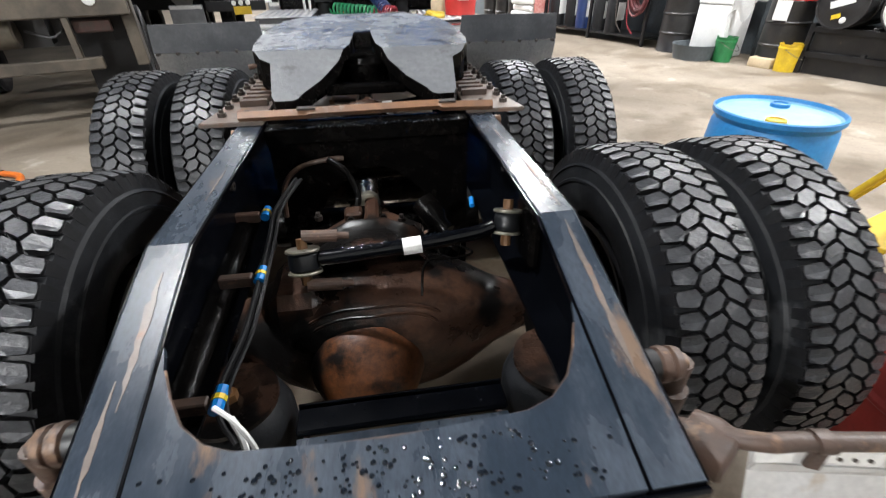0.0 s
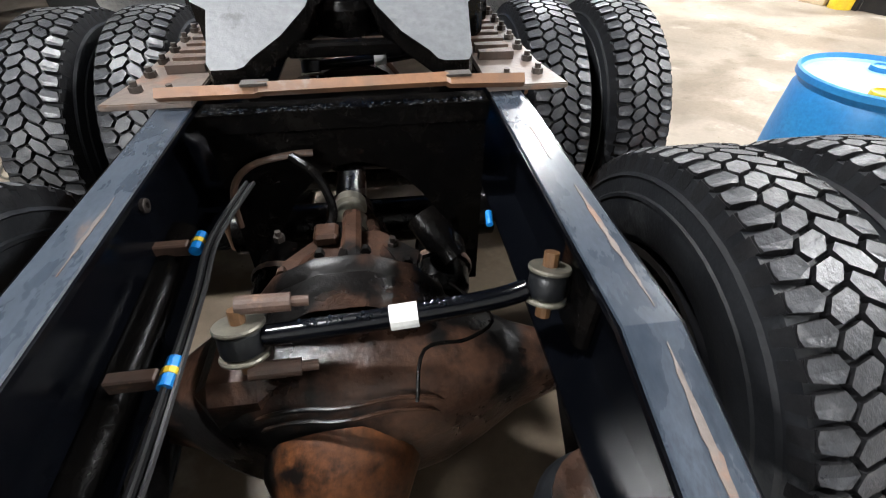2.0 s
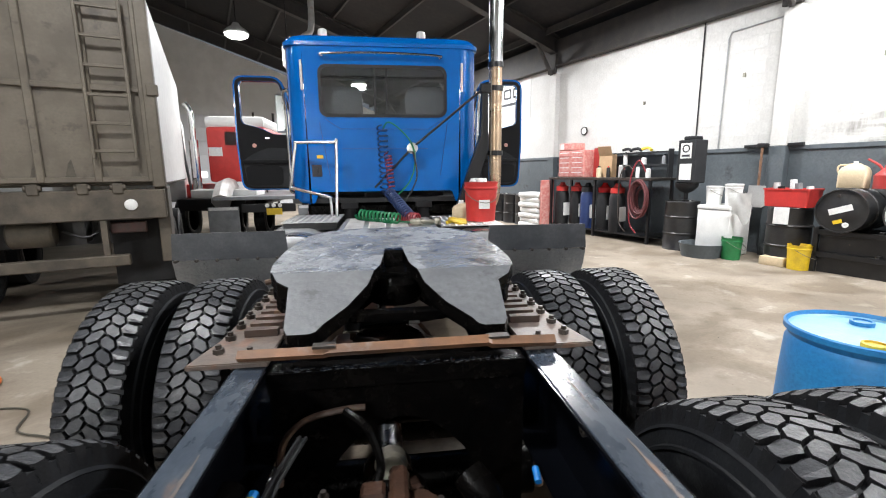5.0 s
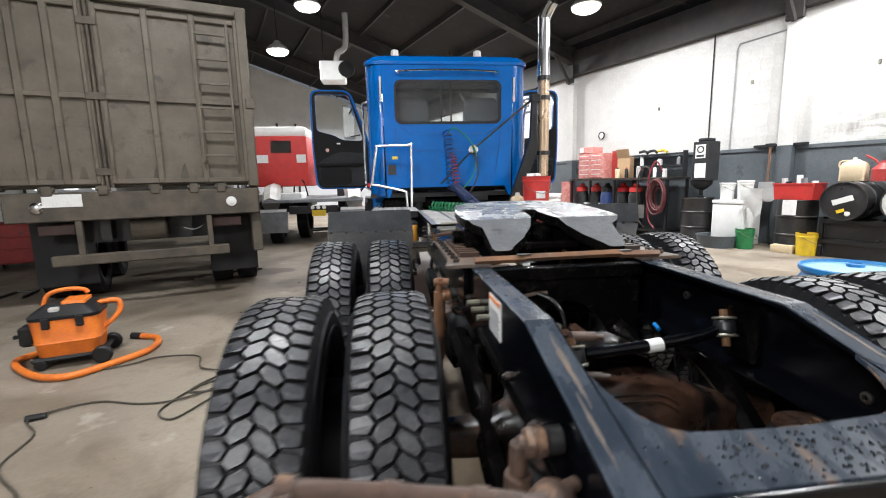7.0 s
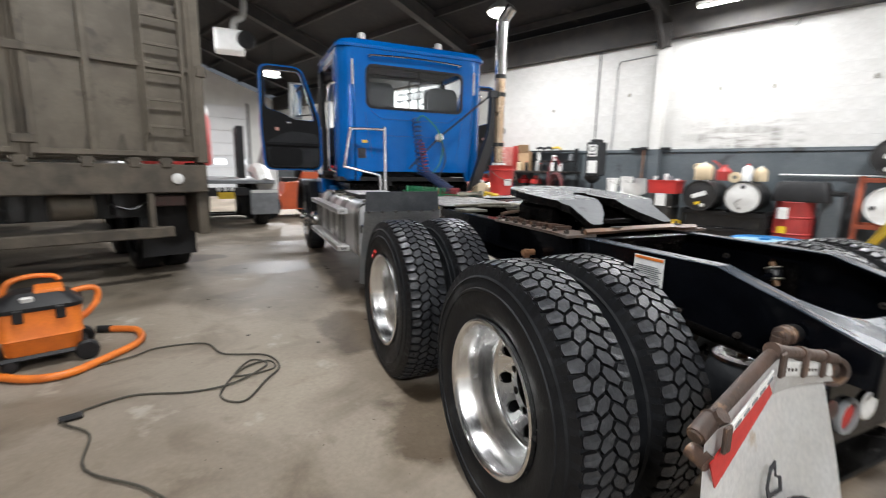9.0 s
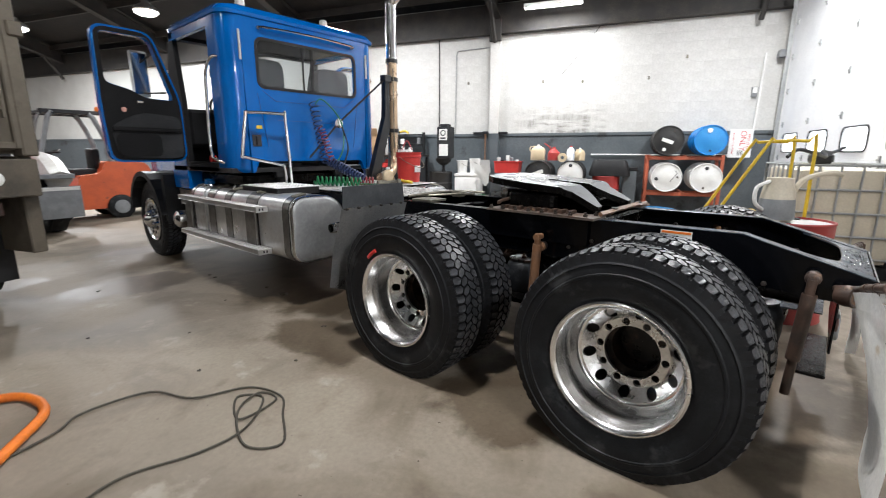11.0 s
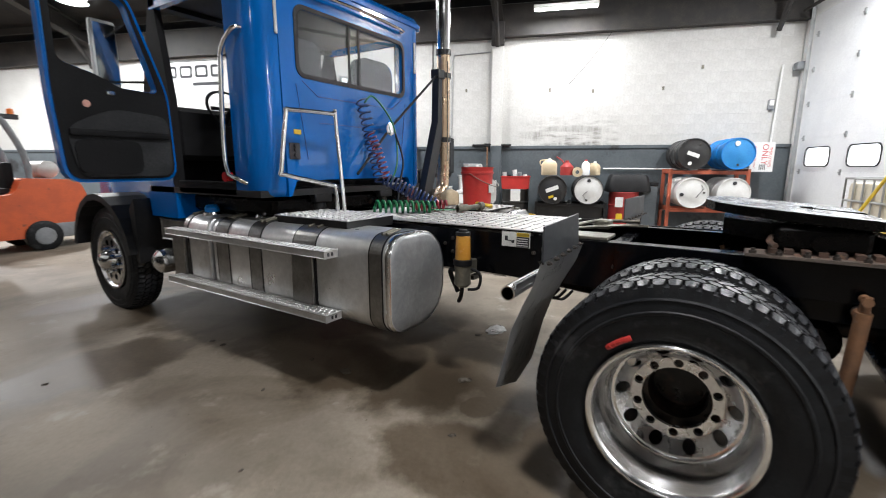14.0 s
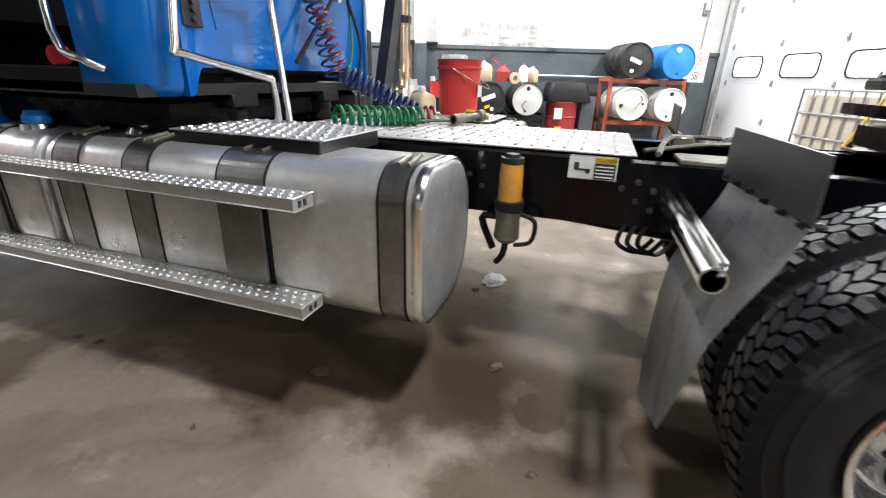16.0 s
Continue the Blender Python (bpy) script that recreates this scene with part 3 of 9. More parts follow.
prism(bm, out, "y", V0 - 0.25, V0)
tagged(part("wall_south", bm, "farwall", m=BLD.copy()), "pale end wall round the overhead doors", kind="structure")

# roof: two sooty slopes with rafters and purlins in one mesh
bm = bm_new()
for ua, ub in ((U0 - 0.3, RIDGE_U), (RIDGE_U, U1 + 0.3)):
    za, zb = roof_z(max(ua, U0)), roof_z(min(ub, U1))
    skin(bm, [[Vector((ua, V0 - 0.3, za + 0.25)), Vector((ub, V0 - 0.3, zb + 0.25)), Vector((ub, V0 - 0.3, zb + 0.4)), Vector((ua, V0 - 0.3, za + 0.4))],
              [Vector((ua, V1 + 0.3, za + 0.25)), Vector((ub, V1 + 0.3, zb + 0.25)), Vector((ub, V1 + 0.3, zb + 0.4)), Vector((ua, V1 + 0.3, za + 0.4))]])
tagged(part("ceiling", bm, "roof", m=BLD.copy()), "sooty black roof deck", kind="structure")
for v in (-0.9, 4.44, 9.9, 15.3, 20.5):
    bm = bm_new()
    for ua, ub in ((U0, RIDGE_U), (RIDGE_U, U1 - 0.05)):
        za, zb = roof_z(ua), roof_z(ub)
        for dz0, dz1, w in ((-0.22, -0.19, 0.11), (-0.19, 0.18, 0.012), (0.18, 0.21, 0.11)):
            skin(bm, [[Vector((ua, v - w, za + dz0)), Vector((ua, v + w, za + dz0)), Vector((ua, v + w, za + dz1)), Vector((ua, v - w, za + dz1))],
                      [Vector((ub, v - w, zb + dz0)), Vector((ub, v + w, zb + dz0)), Vector((ub, v + w, zb + dz1)), Vector((ub, v - w, zb + dz1))]])
    tube(bm, [(U1 - 0.2, v, 4.0), (U1 - 0.75, v, roof_z(U1 - 0.75) - 0.2)], 0.05, 6)
    tagged(part("roof_beam", bm, "steelbeam", m=BLD.copy()), "dark steel roof rafter", kind="structure")
bm = bm_new()
for u in np.arange(U0 + 0.8, U1, 1.35):
    z = roof_z(u) + 0.08
    box(bm, u - 0.03, u + 0.03, V0, V1, z, z + 0.16)
tagged(part("purlins", bm, "steelbeam", m=BLD.copy()), "dark steel roof purlins", kind="structure")
bm = bm_new()
box(bm, U1 - 0.14, U1 - 0.003, V0, V1, 4.22, 4.85, 0.01)
box(bm, U1 - 0.2, U1 - 0.003, V0, V1, 4.19, 4.215)
tagged(part("eaves_beam", bm, "steelbeam", m=BLD.copy()), "dark steel eaves beam over the block wall", kind="structure")

# dado, ledge, columns
bm = bm_new()
box(bm, U1 - 0.02, U1 - 0.001, V0, V1, 0.05, 1.87)
box(bm, U1 - 0.05, U1 - 0.001, V0, V1, 1.83, 1.9, 0.006)
tagged(part("dado", bm, "wains", m=BLD.copy()), "dark blue-grey painted lower wall band", kind="structure")
for v in (4.44, 9.9, 15.3):
    col_ob = thing("wall_column", BLD.copy(), "white painted steel wall column with a dark foot", "column", "wall columns", "structure")
    part("shaft", box(bm_new(), U1 - 0.16, U1 - 0.004, v - 0.12, v + 0.12, 1.9, 4.02, 0.008), "wall", col_ob)
    part("foot", box(bm_new(), U1 - 0.17, U1 - 0.021, v - 0.125, v + 0.125, 0.08, 1.898, 0.008), "wains", col_ob)
    part("head", box(bm_new(), U1 - 0.22, U1 - 0.145, v - 0.14, v + 0.14, 4.02, 4.5, 0.01), "steelbeam", col_ob)

# overhead door: sections with rounded windows, hinges and side tracks
od = thing("overhead_door", BLD.copy(), "white sectional overhead door with a row of rounded windows", "overhead door", kind="structure")
SEC = 0.62
for k in range(7):
    z0 = 0.12 + SEC * k
    z1 = min(z0 + SEC - 0.0015, DOOR_TOP + 0.05)
    bm = bm_new()
    if k == 2:
        holes = []
        u = 7.92
        while u - 0.74 > DOOR_U0:
            holes.append(rounded(u - 0.74, u, z0 + 0.11, z0 + 0.43, 0.09))
            u -= 1.24
        plate_with_holes(bm, [(DOOR_U0, z0), (DOOR_U1, z0), (DOOR_U1, z1), (DOOR_U0, z1)], holes, "y", V0 - 0.06, V0 - 0.01)
        sec = part("door_section", bm, "doorpanel", od)
        for h in holes:
            ub = [p[0] for p in h]
            b2 = bm_new()
            big = rounded(min(ub) - 0.018, max(ub) + 0.018, z0 + 0.092, z0 + 0.448, 0.1)
            plate_with_holes(b2, big, [h], "y", V0 - 0.012, V0 + 0.004)
            part("window_frame", b2, "black", sec)
            b2 = bm_new()
            prism(b2, h, "y", V0 - 0.045, V0 - 0.04)
            part("window_pane", b2, "daylight", sec, "bright frosted daylight pane")
    else:
        box(bm, DOOR_U0, DOOR_U1, V0 - 0.06, V0 - 0.01, z0, z1)
        sec = part("door_section", bm, "doorpanel", od)
    if k:
        b2 = bm_new()
        u = 8.06
        while u > DOOR_U0:
            box(b2, u - 0.022, u + 0.022, V0 - 0.012, V0 + 0.006, z0 - 0.05, z0 + 0.05)
            cyl(b2, (u - 0.03, V0 + 0.008, z0), (u + 0.03, V0 + 0.008, z0), 0.011, seg=8)
            u -= 1.25
        part("hinge", b2, "cage", sec, "galvanised hinges")
bm = bm_new()
for u in (DOOR_U0 - 0.03, DOOR_U1 + 0.04):
    box(bm, u - 0.03, u + 0.03, V0 + 0.002, V0 + 0.012, 0.1, 4.4)
    box(bm, u - 0.03, u - 0.022, V0 + 0.002, V0 + 0.07, 0.1, 4.4)
    for z in np.arange(0.5, 4.3, 0.45):
        box(bm, u - 0.05, u + 0.04, V0 + 0.012, V0 + 0.03, z, z + 0.05)
part("track", bm, "cage", od, "galvanised side tracks")
part("spring_shaft", cyl(bm_new(), (DOOR_U0, V0 + 0.2, 4.3), (DOOR_U1, V0 + 0.2, 4.3), 0.03, seg=12), "steelbeam", od)
bm = bm_new()
box(bm, U1 - 0.22, U1 - 0.05, V0 + 0.004, V0 + 0.16, 3.28, 3.42, 0.01)
tagged(part("junction_box", bm, "grey", m=BLD.copy()), "grey steel junction box by the overhead door", "electrical box")

# two more overhead doors in the far wall
for u0 in (-7.6, -1.6, 3.2):
    fd = thing("overhead_door", BLD.copy(), "white sectional overhead door in the far wall", "overhead door", kind="structure")
    for k in range(7):
        z0 = 0.02 + 0.6 * k
        b2 = box(bm_new(), u0, u0 + 3.8, V1 - 0.07, V1 - 0.01, z0, z0 + 0.585, 0.006)
        part("door_section", b2, "doorpanel", fd)
    for k in range(4):
        b2 = bm_new()
        prism(b2, rounded(u0 + 0.25 + 0.95 * k, u0 + 0.75 + 0.95 * k, 1.38, 1.66, 0.06), "y", V1 - 0.08, V1 - 0.075)
        part("window_pane", b2, "daylight", fd, "bright frosted daylight pane")
    part("track", box(box(bm_new(), u0 - 0.1, u0 - 0.01, V1 - 0.1, V1 - 0.01, 0, 4.4), u0 + 3.81, u0 + 3.9, V1 - 0.1, V1 - 0.01, 0, 4.4), "steelbeam", fd)
banner = thing("banner", BLD.copy(), "white vinyl banner with dark block shapes on the block wall", "banner")
part("sheet", box(bm_new(), U1 - 0.012, U1 - 0.004, 11.0, 14.1, 3.05, 4.17), "paper", banner)
for k in range(5):
    v = 11.45 + 0.47 * k
    bm = bm_new()
    plate_with_holes(bm, rounded(v, v + 0.38, 3.7, 4.0, 0.06), [rounded(v + 0.06, v + 0.32, 3.76, 3.94, 0.03)], "x", U1 - 0.017, U1 - 0.0125)
    part("block_shape", bm, "ink", banner)
part("rule", box(bm_new(), U1 - 0.017, U1 - 0.0125, 11.4, 13.8, 4.1, 4.115), "ink", banner)
part("script_bar", box(bm_new(), U1 - 0.017, U1 - 0.0125, 11.5, 12.4, 3.5, 3.58), "ink", banner)

# high bay lamps, the five unseen added ones included
for lx, ly, lz in LAMPS:
    top = roof_z(lx * math.cos(ALPHA) + ly * math.sin(ALPHA)) + 0.2
    lm = thing("high_bay_lamp", Matrix.Translation((lx, ly, lz)), "round high bay lamp with a bright face, hung from the roof; half of the set is added unseen", "ceiling lamp", "high bay lamps")
    part("housing", lathe(bm_new(), (0, 0, 0), (0, 0, 1), [(-0.06, 0.29), (-0.03, 0.3), (0.06, 0.22), (0.14, 0.1), (0.2, 0.08), (0.22, 0.001)], 28), "silverpaint", lm, smooth=True)
    part("diffuser", lathe(bm_new(), (0, 0, 0), (0, 0, 1), [(-0.061, 0.28), (-0.1, 0.265), (-0.14, 0.21), (-0.165, 0.12), (-0.172, 0.001)], 28), "lamp", lm, smooth=True)
    part("cord", cyl(bm_new(), (0, 0, 0.21), (0, 0, max(0.3, top - lz)), 0.012, seg=8), "black", lm)
tl = thing("tube_lamp", tube_lamp.matrix_world.copy(), "long white fluorescent strip lamp under the rafters", "ceiling lamp")
part("body", box(bm_new(), -0.62, 0.62, -0.08, 0.08, 0.03, 0.1, 0.01), "white", tl)
for y in (-0.04, 0.04):
    part("tube", cyl(bm_new(), (-0.6, y, 0.015), (0.6, y, 0.015), 0.013, seg=10), "lamp", tl)
part("hanger", cyl(cyl(bm_new(), (-0.4, 0, 0.1), (-0.4, 0, 0.75), 0.006, seg=6), (0.4, 0, 0.1), (0.4, 0, 0.75), 0.006, seg=6), "black", tl)

# unit heater with its duct
ht = thing("unit_heater", Matrix.Translation((-2.1, 13.1, 4.5)), "white box heater with a round fan hung from the roof", "heater")
part("casing", box(bm_new(), -0.38, 0.3, -0.3, 0.3, -0.28, 0.24, 0.03), "white", ht)
part("fan_ring", lathe(bm_new(), (0.32, -0.2, 0.02), (0.4, -1, 0), [(0, 0.1), (0.03, 0.22), (0.1, 0.22), (0.12, 0.2), (0.12, 0.02)], 24), "black", ht)
part("duct", tube(bm_new(), [(0.05, 0, 0.22), (0.1, 0, 0.5), (0.32, 0.1, 0.75), (0.34, 0.1, 1.6)], 0.08, 12, 4), "silverpaint", ht, smooth=True)
part("rod", cyl(bm_new(), (-0.3, 0, 0.2), (-0.3, 0, 1.7), 0.012, seg=6), "black", ht)


# ---- the road tractor ----
truck = thing("road_tractor", None, "blue road tractor with a bare black chassis and open cab doors", "truck")
RX, RT, RB, FL = 0.435, 1.035, 0.765, 0.088     # rail: outer face, top, bottom, flange width
KINK, REAR, REARZ = 0.815, 0.30, 0.885


def top_z(y):
    return RT if y >= KINK else REARZ + (RT - REARZ) * (y - REAR) / (KINK - REAR)


def mirror_x(bm):
    for v in bm.verts:
        v.co.x = -v.co.x
    return bm


def both(name, make, material, parent, label="", smooth=False):
    """The same part on either side of the truck."""
    return [part(name, make(bm_new()), material, parent, label, smooth), part(name, mirror_x(make(bm_new())), material, parent, label, smooth)]


def rail(bm):
    """One bent channel: web outside, flanges turned inwards."""
    loops = []
    for y in (REAR, 0.45, 0.6, KINK, 1.3, 3.0, 4.2, 5.4, 8.6):
        t, b = top_z(y), RB
        loops.append([Vector((x, y, z)) for x, z in ((-RX, b), (-RX + FL, b), (-RX + FL, b + 0.01), (-RX + 0.01, b + 0.01), (-RX + 0.01, t - 0.01), (-RX + FL, t - 0.01), (-RX + FL, t), (-RX, t))])
    skin(bm, loops)
    return bm


rails = both("chassis_rail", rail, "frame", truck, "black painted channel rail with rusty scuffs")


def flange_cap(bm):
    """The worn upper face of a rail, its sheen painted in as grey."""
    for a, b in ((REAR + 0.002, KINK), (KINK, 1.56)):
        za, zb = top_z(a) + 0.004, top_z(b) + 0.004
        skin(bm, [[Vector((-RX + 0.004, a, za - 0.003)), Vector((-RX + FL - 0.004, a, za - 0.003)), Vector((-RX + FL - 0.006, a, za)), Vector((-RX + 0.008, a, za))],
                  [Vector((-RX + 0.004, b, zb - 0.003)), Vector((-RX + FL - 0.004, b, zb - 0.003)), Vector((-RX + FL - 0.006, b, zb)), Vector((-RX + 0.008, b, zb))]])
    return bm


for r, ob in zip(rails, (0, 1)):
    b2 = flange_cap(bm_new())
    part("flange", mirror_x(b2) if ob else b2, "framegrey", r, "worn flange with rust scrapes, its grey lifted for sheen")

# rust worn through the paint along the outer edges of the flanges
def scrape(x0, width, ya, yb, seed):
    """A ragged thin streak of bare rusty steel that follows the flange."""
    rnd = random.Random(seed)
    loops, y = [], ya
    while y < yb:
        fade = min(1.0, (y - ya) / 0.08, (yb - y) / 0.08)
        w = max(0.0008, 0.7 * width * fade * rnd.uniform(0.4, 1.0))
        x = x0 + rnd.uniform(-0.12, 0.12) * width
        z = top_z(y) + 0.005
        loops.append([Vector((x - w, y, z - 0.003)), Vector((x + w, y, z - 0.003)), Vector((x + w, y, z)), Vector((x - w, y, z))])
        y += rnd.uniform(0.008, 0.02)
    bm = bm_new()
    skin(bm, loops)
    return bm


for r, streaks in zip(rails, (((-0.385, 0.013, 0.5, 0.76, 3), (-0.4, 0.008, 0.36, 0.55, 4), (-0.375, 0.007, 1.0, 1.2, 5)),
                              ((0.4, 0.011, 0.45, 0.8, 6), (0.408, 0.008, 0.84, 1.14, 7), (0.395, 0.007, 1.22, 1.4, 8)))):
    for x0, width, ya, yb, seed in streaks:
        part("rust_streak", scrape(x0, width, ya, yb, seed), "platesteel", r, "bare rusty streak worn through the paint")

# bolts and holes along the outer face of the rails
def rail_bolts(bm):
    for y, z in ((3.42, 0.93), (3.36, 0.96), (3.3, 0.93), (3.36, 0.88), (3.3, 0.85), (4.0, 0.97), (4.06, 0.93), (4.0, 0.88), (2.95, 0.9), (2.0, 0.95), (2.2, 0.95), (1.6, 0.9), (1.75, 0.84), (0.95, 0.82), (0.7, 0.8)):
        hexbolt(bm, (-RX, y, z), (-1, 0, 0), 0.013, 0.012)
    return bm


for r, k in zip(rails, (0, 1)):
    b2 = rail_bolts(bm_new())
    part("bolt", mirror_x(b2) if k else b2, "bolt", r)
    b2 = bm_new()
    for y, z in ((0.62, 0.84), (1.33, 0.93), (0.5, 0.8)):
        lathe(b2, (-RX + 0.011, y, z), (1, 0, 0), [(0, 0.016), (0.008, 0.016), (0.01, 0.012), (0.01, 0.007), (0.002, 0.007)], 12)
    part("grommet", mirror_x(b2) if k else b2, "bolt", r)

# rear crossmember: sloping top plate with a wide rounded cut, and an end plate
def slope(bm, dz=0.0):
    for v in bm.verts:
        v.co.z += top_z(min(v.co.y, KINK)) + dz
    return bm


XI = RX - FL
outer = [(-XI + 0.002, REAR + 0.004), (XI - 0.002, REAR + 0.004), (XI - 0.002, 0.60)]
arc_r = [(0.336, 0.56), (0.318, 0.515), (0.292, 0.47), (0.256, 0.44), (0.214, 0.426)]
outer += arc_r + [(0.0, 0.415)] + [(-x, y) for x, y in reversed(arc_r)] + [(-XI + 0.002, 0.60)]
# framegrey paints the wet sheen into the top plate's colour
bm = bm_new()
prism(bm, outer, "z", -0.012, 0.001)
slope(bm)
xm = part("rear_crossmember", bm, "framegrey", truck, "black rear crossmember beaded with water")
b2 = bm_new()
edge = [(-x, y) for x, y in arc_r] + [(-0.1, 0.418), (0.1, 0.418)] + arc_r[::-1]
tube(b2, [(x, y, -0.004) for x, y in edge], 0.0035, 6)
part("cut_edge", slope(b2), "rust", xm, "bare rusty cut edge")
part("end_plate", box(bm_new(), -RX, RX, REAR - 0.012, REAR, 0.75, REARZ, 0.004), "frame", xm)
LY = 0.405
part("lamp_panel", box(bm_new(), -0.42, 0.42, LY, LY + 0.01, 0.5, 0.84, 0.004), "frame", xm, "dark recessed panel carrying the rear lamps")
rng = random.Random(5)
b2 = bm_new()
for k in range(210):
    x, y = rng.gauss(0.02, 0.15), rng.uniform(0.312, 0.405)
    if abs(x) > 0.33:
        continue
    s = rng.uniform(0.0015, 0.0055)
    z = top_z(y) + 0.001
    lathe(b2, (x, y, z), (0, 0, 1), [(0, s), (s * 0.35, s * 0.8), (s * 0.55, 0.0004)], 6)
tagged(part("water_bead", b2, "wet", xm, smooth=True), "beads of water on the black paint", kind="stuff")
for x, z in ((-0.307, 0.608), (0.172, 0.601)):
    lt = part("marker_light", lathe(bm_new(), (x, LY - 0.001, z), (0, -1, 0), [(0, 0.064), (0.012, 0.065), (0.018, 0.06), (0.017, 0.049), (0.003, 0.048)], 26), "grey", xm, "red marker lamp in a grey ring", smooth=True)
    part("lens", lathe(bm_new(), (x, LY - 0.004, z), (0, -1, 0), [(0, 0.047), (0.005, 0.044), (0.01, 0.026), (0.011, 0.001)], 22), "redlens", lt, smooth=True)
for x, z in ((-0.179, 0.618),):
    lt = part("marker_light", lathe(bm_new(), (x, LY - 0.001, z), (0, -1, 0), [(0, 0.055), (0.008, 0.055), (0.01, 0.05)], 24), "chrome", xm, "white reversing lamp")
    part("lens", lathe(bm_new(), (x, LY - 0.004, z), (0, -1, 0), [(0.004, 0.05), (0.012, 0.046), (0.018, 0.026), (0.02, 0.001)], 22), "white", lt, "milky white lens", smooth=True)
for x, z in ((-0.4, 0.646), (0.27, 0.632)):
    part("reflector", lathe(bm_new(), (x, LY - 0.001, z), (0, -1, 0), [(0, 0.034), (0.006, 0.034), (0.01, 0.026), (0.011, 0.001)], 18), "dirtylens", xm, "dirty red lamp without a ring", smooth=True)

# mid crossmember under the fifth wheel, drooping web, drops of water
mid = part("mid_crossmember", box(bm_new(), -XI, XI, 1.535, 1.60, RT - 0.06, RT - 0.005, 0.004), "greasy", truck, "greasy black crossmember beaded with water")
b2 = bm_new()
web = [(-XI, RT - 0.06), (-XI, 0.4)] + [(-0.3 + 0.6 * k / 14, 0.4 + 0.47 * math.sin(math.pi * k / 14) ** 0.55) for k in range(15)] + [(XI, 0.4), (XI, RT - 0.06)]
prism(b2, web, "y", 1.56, 1.575)
part("web", b2, "greasy", mid, "arched greasy web")
part("hose_bracket", tube(bm_new(), [(-0.335, 1.545, 0.7), (-0.32, 1.54, 0.82), (-0.26, 1.535, 0.89), (-0.16, 1.535, 0.915), (-0.1, 1.54, 0.915)], 0.009, 8, 4), "rust", mid, "bent rusty pipe under the crossmember", smooth=True)
# unseen reservoirs, added to close off the bright floor between the axles
for y_, z_ in ((1.78, 0.86), (2.05, 0.62)):
    part("air_reservoir", lathe(bm_new(), (-0.33, y_, z_), (1, 0, 0), [(0, 0.001), (0.0, 0.08), (0.04, 0.125), (0.62, 0.125), (0.66, 0.08), (0.66, 0.001)], 22), "greasy", truck, "greasy black air reservoir, added as dark filling", smooth=True)
b2 = bm_new()
for k in range(190):
    x, y = rng.uniform(-0.33, 0.33), rng.uniform(1.536, 1.56)
    s = rng.uniform(0.0025, 0.0075)
    lathe(b2, (x, y, RT - 0.006), (0, 0, 1), [(0, s), (s * 0.4, s * 0.8), (s * 0.6, 0.0004)], 6)
tagged(part("water_bead", b2, "wet", mid, smooth=True), "beads of water on the crossmember", kind="stuff")
b2 = bm_new()
for k in range(70):
    x = rng.uniform(-0.1, 0.27)
    if 0.055 < x < 0.125:
        continue
    s = rng.uniform(0.0018, 0.004)
    lathe(b2, (x, 1.03 + rng.uniform(-0.01, 0.006), 0.8595 + 0.075 * (x + 0.1)), (0, -0.25, 1), [(0, s), (s * 0.5, s * 0.8), (s * 0.7, 0.0004)], 6)
tagged(part("water_bead", b2, "wet", truck, smooth=True), "beads of water on the torque rod", kind="stuff")
for y in (2.95, 4.3, 5.6):
    part("crossmember", box(bm_new(), -XI - 0.06, XI + 0.06, y, y + 0.09, 0.8, 0.99, 0.008), "frame", truck)

# fifth wheel mount: outboard plates with bolts, stepped slider teeth, cross bar
def mount(bm):
    prism(bm, [(-0.55, 1.555), (-0.345, 1.555), (-0.345, 2.36), (-0.51, 2.36), (-0.515, 1.72)], "z", RT + 0.005, RT + 0.02, bevel=0.003)
    return bm


both("mounting_angle", lambda bm: box(bm, -0.46, -0.437, 1.62, 2.95, 0.86, RT + 0.004, 0.003), "frame", truck, "black angle bolted to the rail web")
mounts = both("mounting_plate", mount, "platesteel", truck, "rusty stained angle plate bolted to the rail")
for r, k in zip(mounts, (0, 1)):
    b2 = bm_new()
    for y in np.arange(1.63, 2.33, 0.1):
        hexbolt(b2, (-0.49, y, RT + 0.02), (0, 0, 1), 0.015, 0.014)
    hexbolt(b2, (-0.4, 1.6, RT + 0.02), (0, 0, 1), 0.014, 0.014)
    part("bolt", mirror_x(b2) if k else b2, "bolt", r)
    b2 = bm_new()
    for y in np.arange(1.74, 2.28, 0.062):
        prism(b2, [(-0.455, y), (-0.36, y + 0.004), (-0.36, y + 0.03), (-0.455, y + 0.036)], "z", RT + 0.0205, RT + 0.042)
    part("slider_tooth", mirror_x(b2) if k else b2, "rust", r, "brown rusty slider rack teeth")
    b2 = bm_new()
    for y in (1.2, 1.3, 1.4):
        cyl(b2, (-RX - 0.001, y, 0.93), (-RX - 0.05, y, 0.93), 0.012, seg=8)
    part("stud", mirror_x(b2) if k else b2, "washer", r)
bm = bm_new()
tube(bm, [(-0.42, 1.565, RT + 0.034), (-0.2, 1.558, RT + 0.036), (-0.19, 1.556, RT + 0.04), (0.24, 1.553, RT + 0.044), (0.25, 1.553, RT + 0.038), (0.43, 1.55, RT + 0.034)], 0.017, 4)
part("cross_bar", bm, "rustlight", truck, "rusty orange flat bar welded between the plates")
b2 = bm_new()
for x in (-0.2, 0.27):
    box(b2, x - 0.03, x + 0.03, 1.545, 1.575, RT + 0.05, RT + 0.056)
part("weld", b2, "bolt", truck)

# fifth wheel coupling: tilted head with V throat and ramps
fw = part("fifth_wheel", bm_new(), "greasy", truck, "greased fifth wheel coupling tilted to the rear")


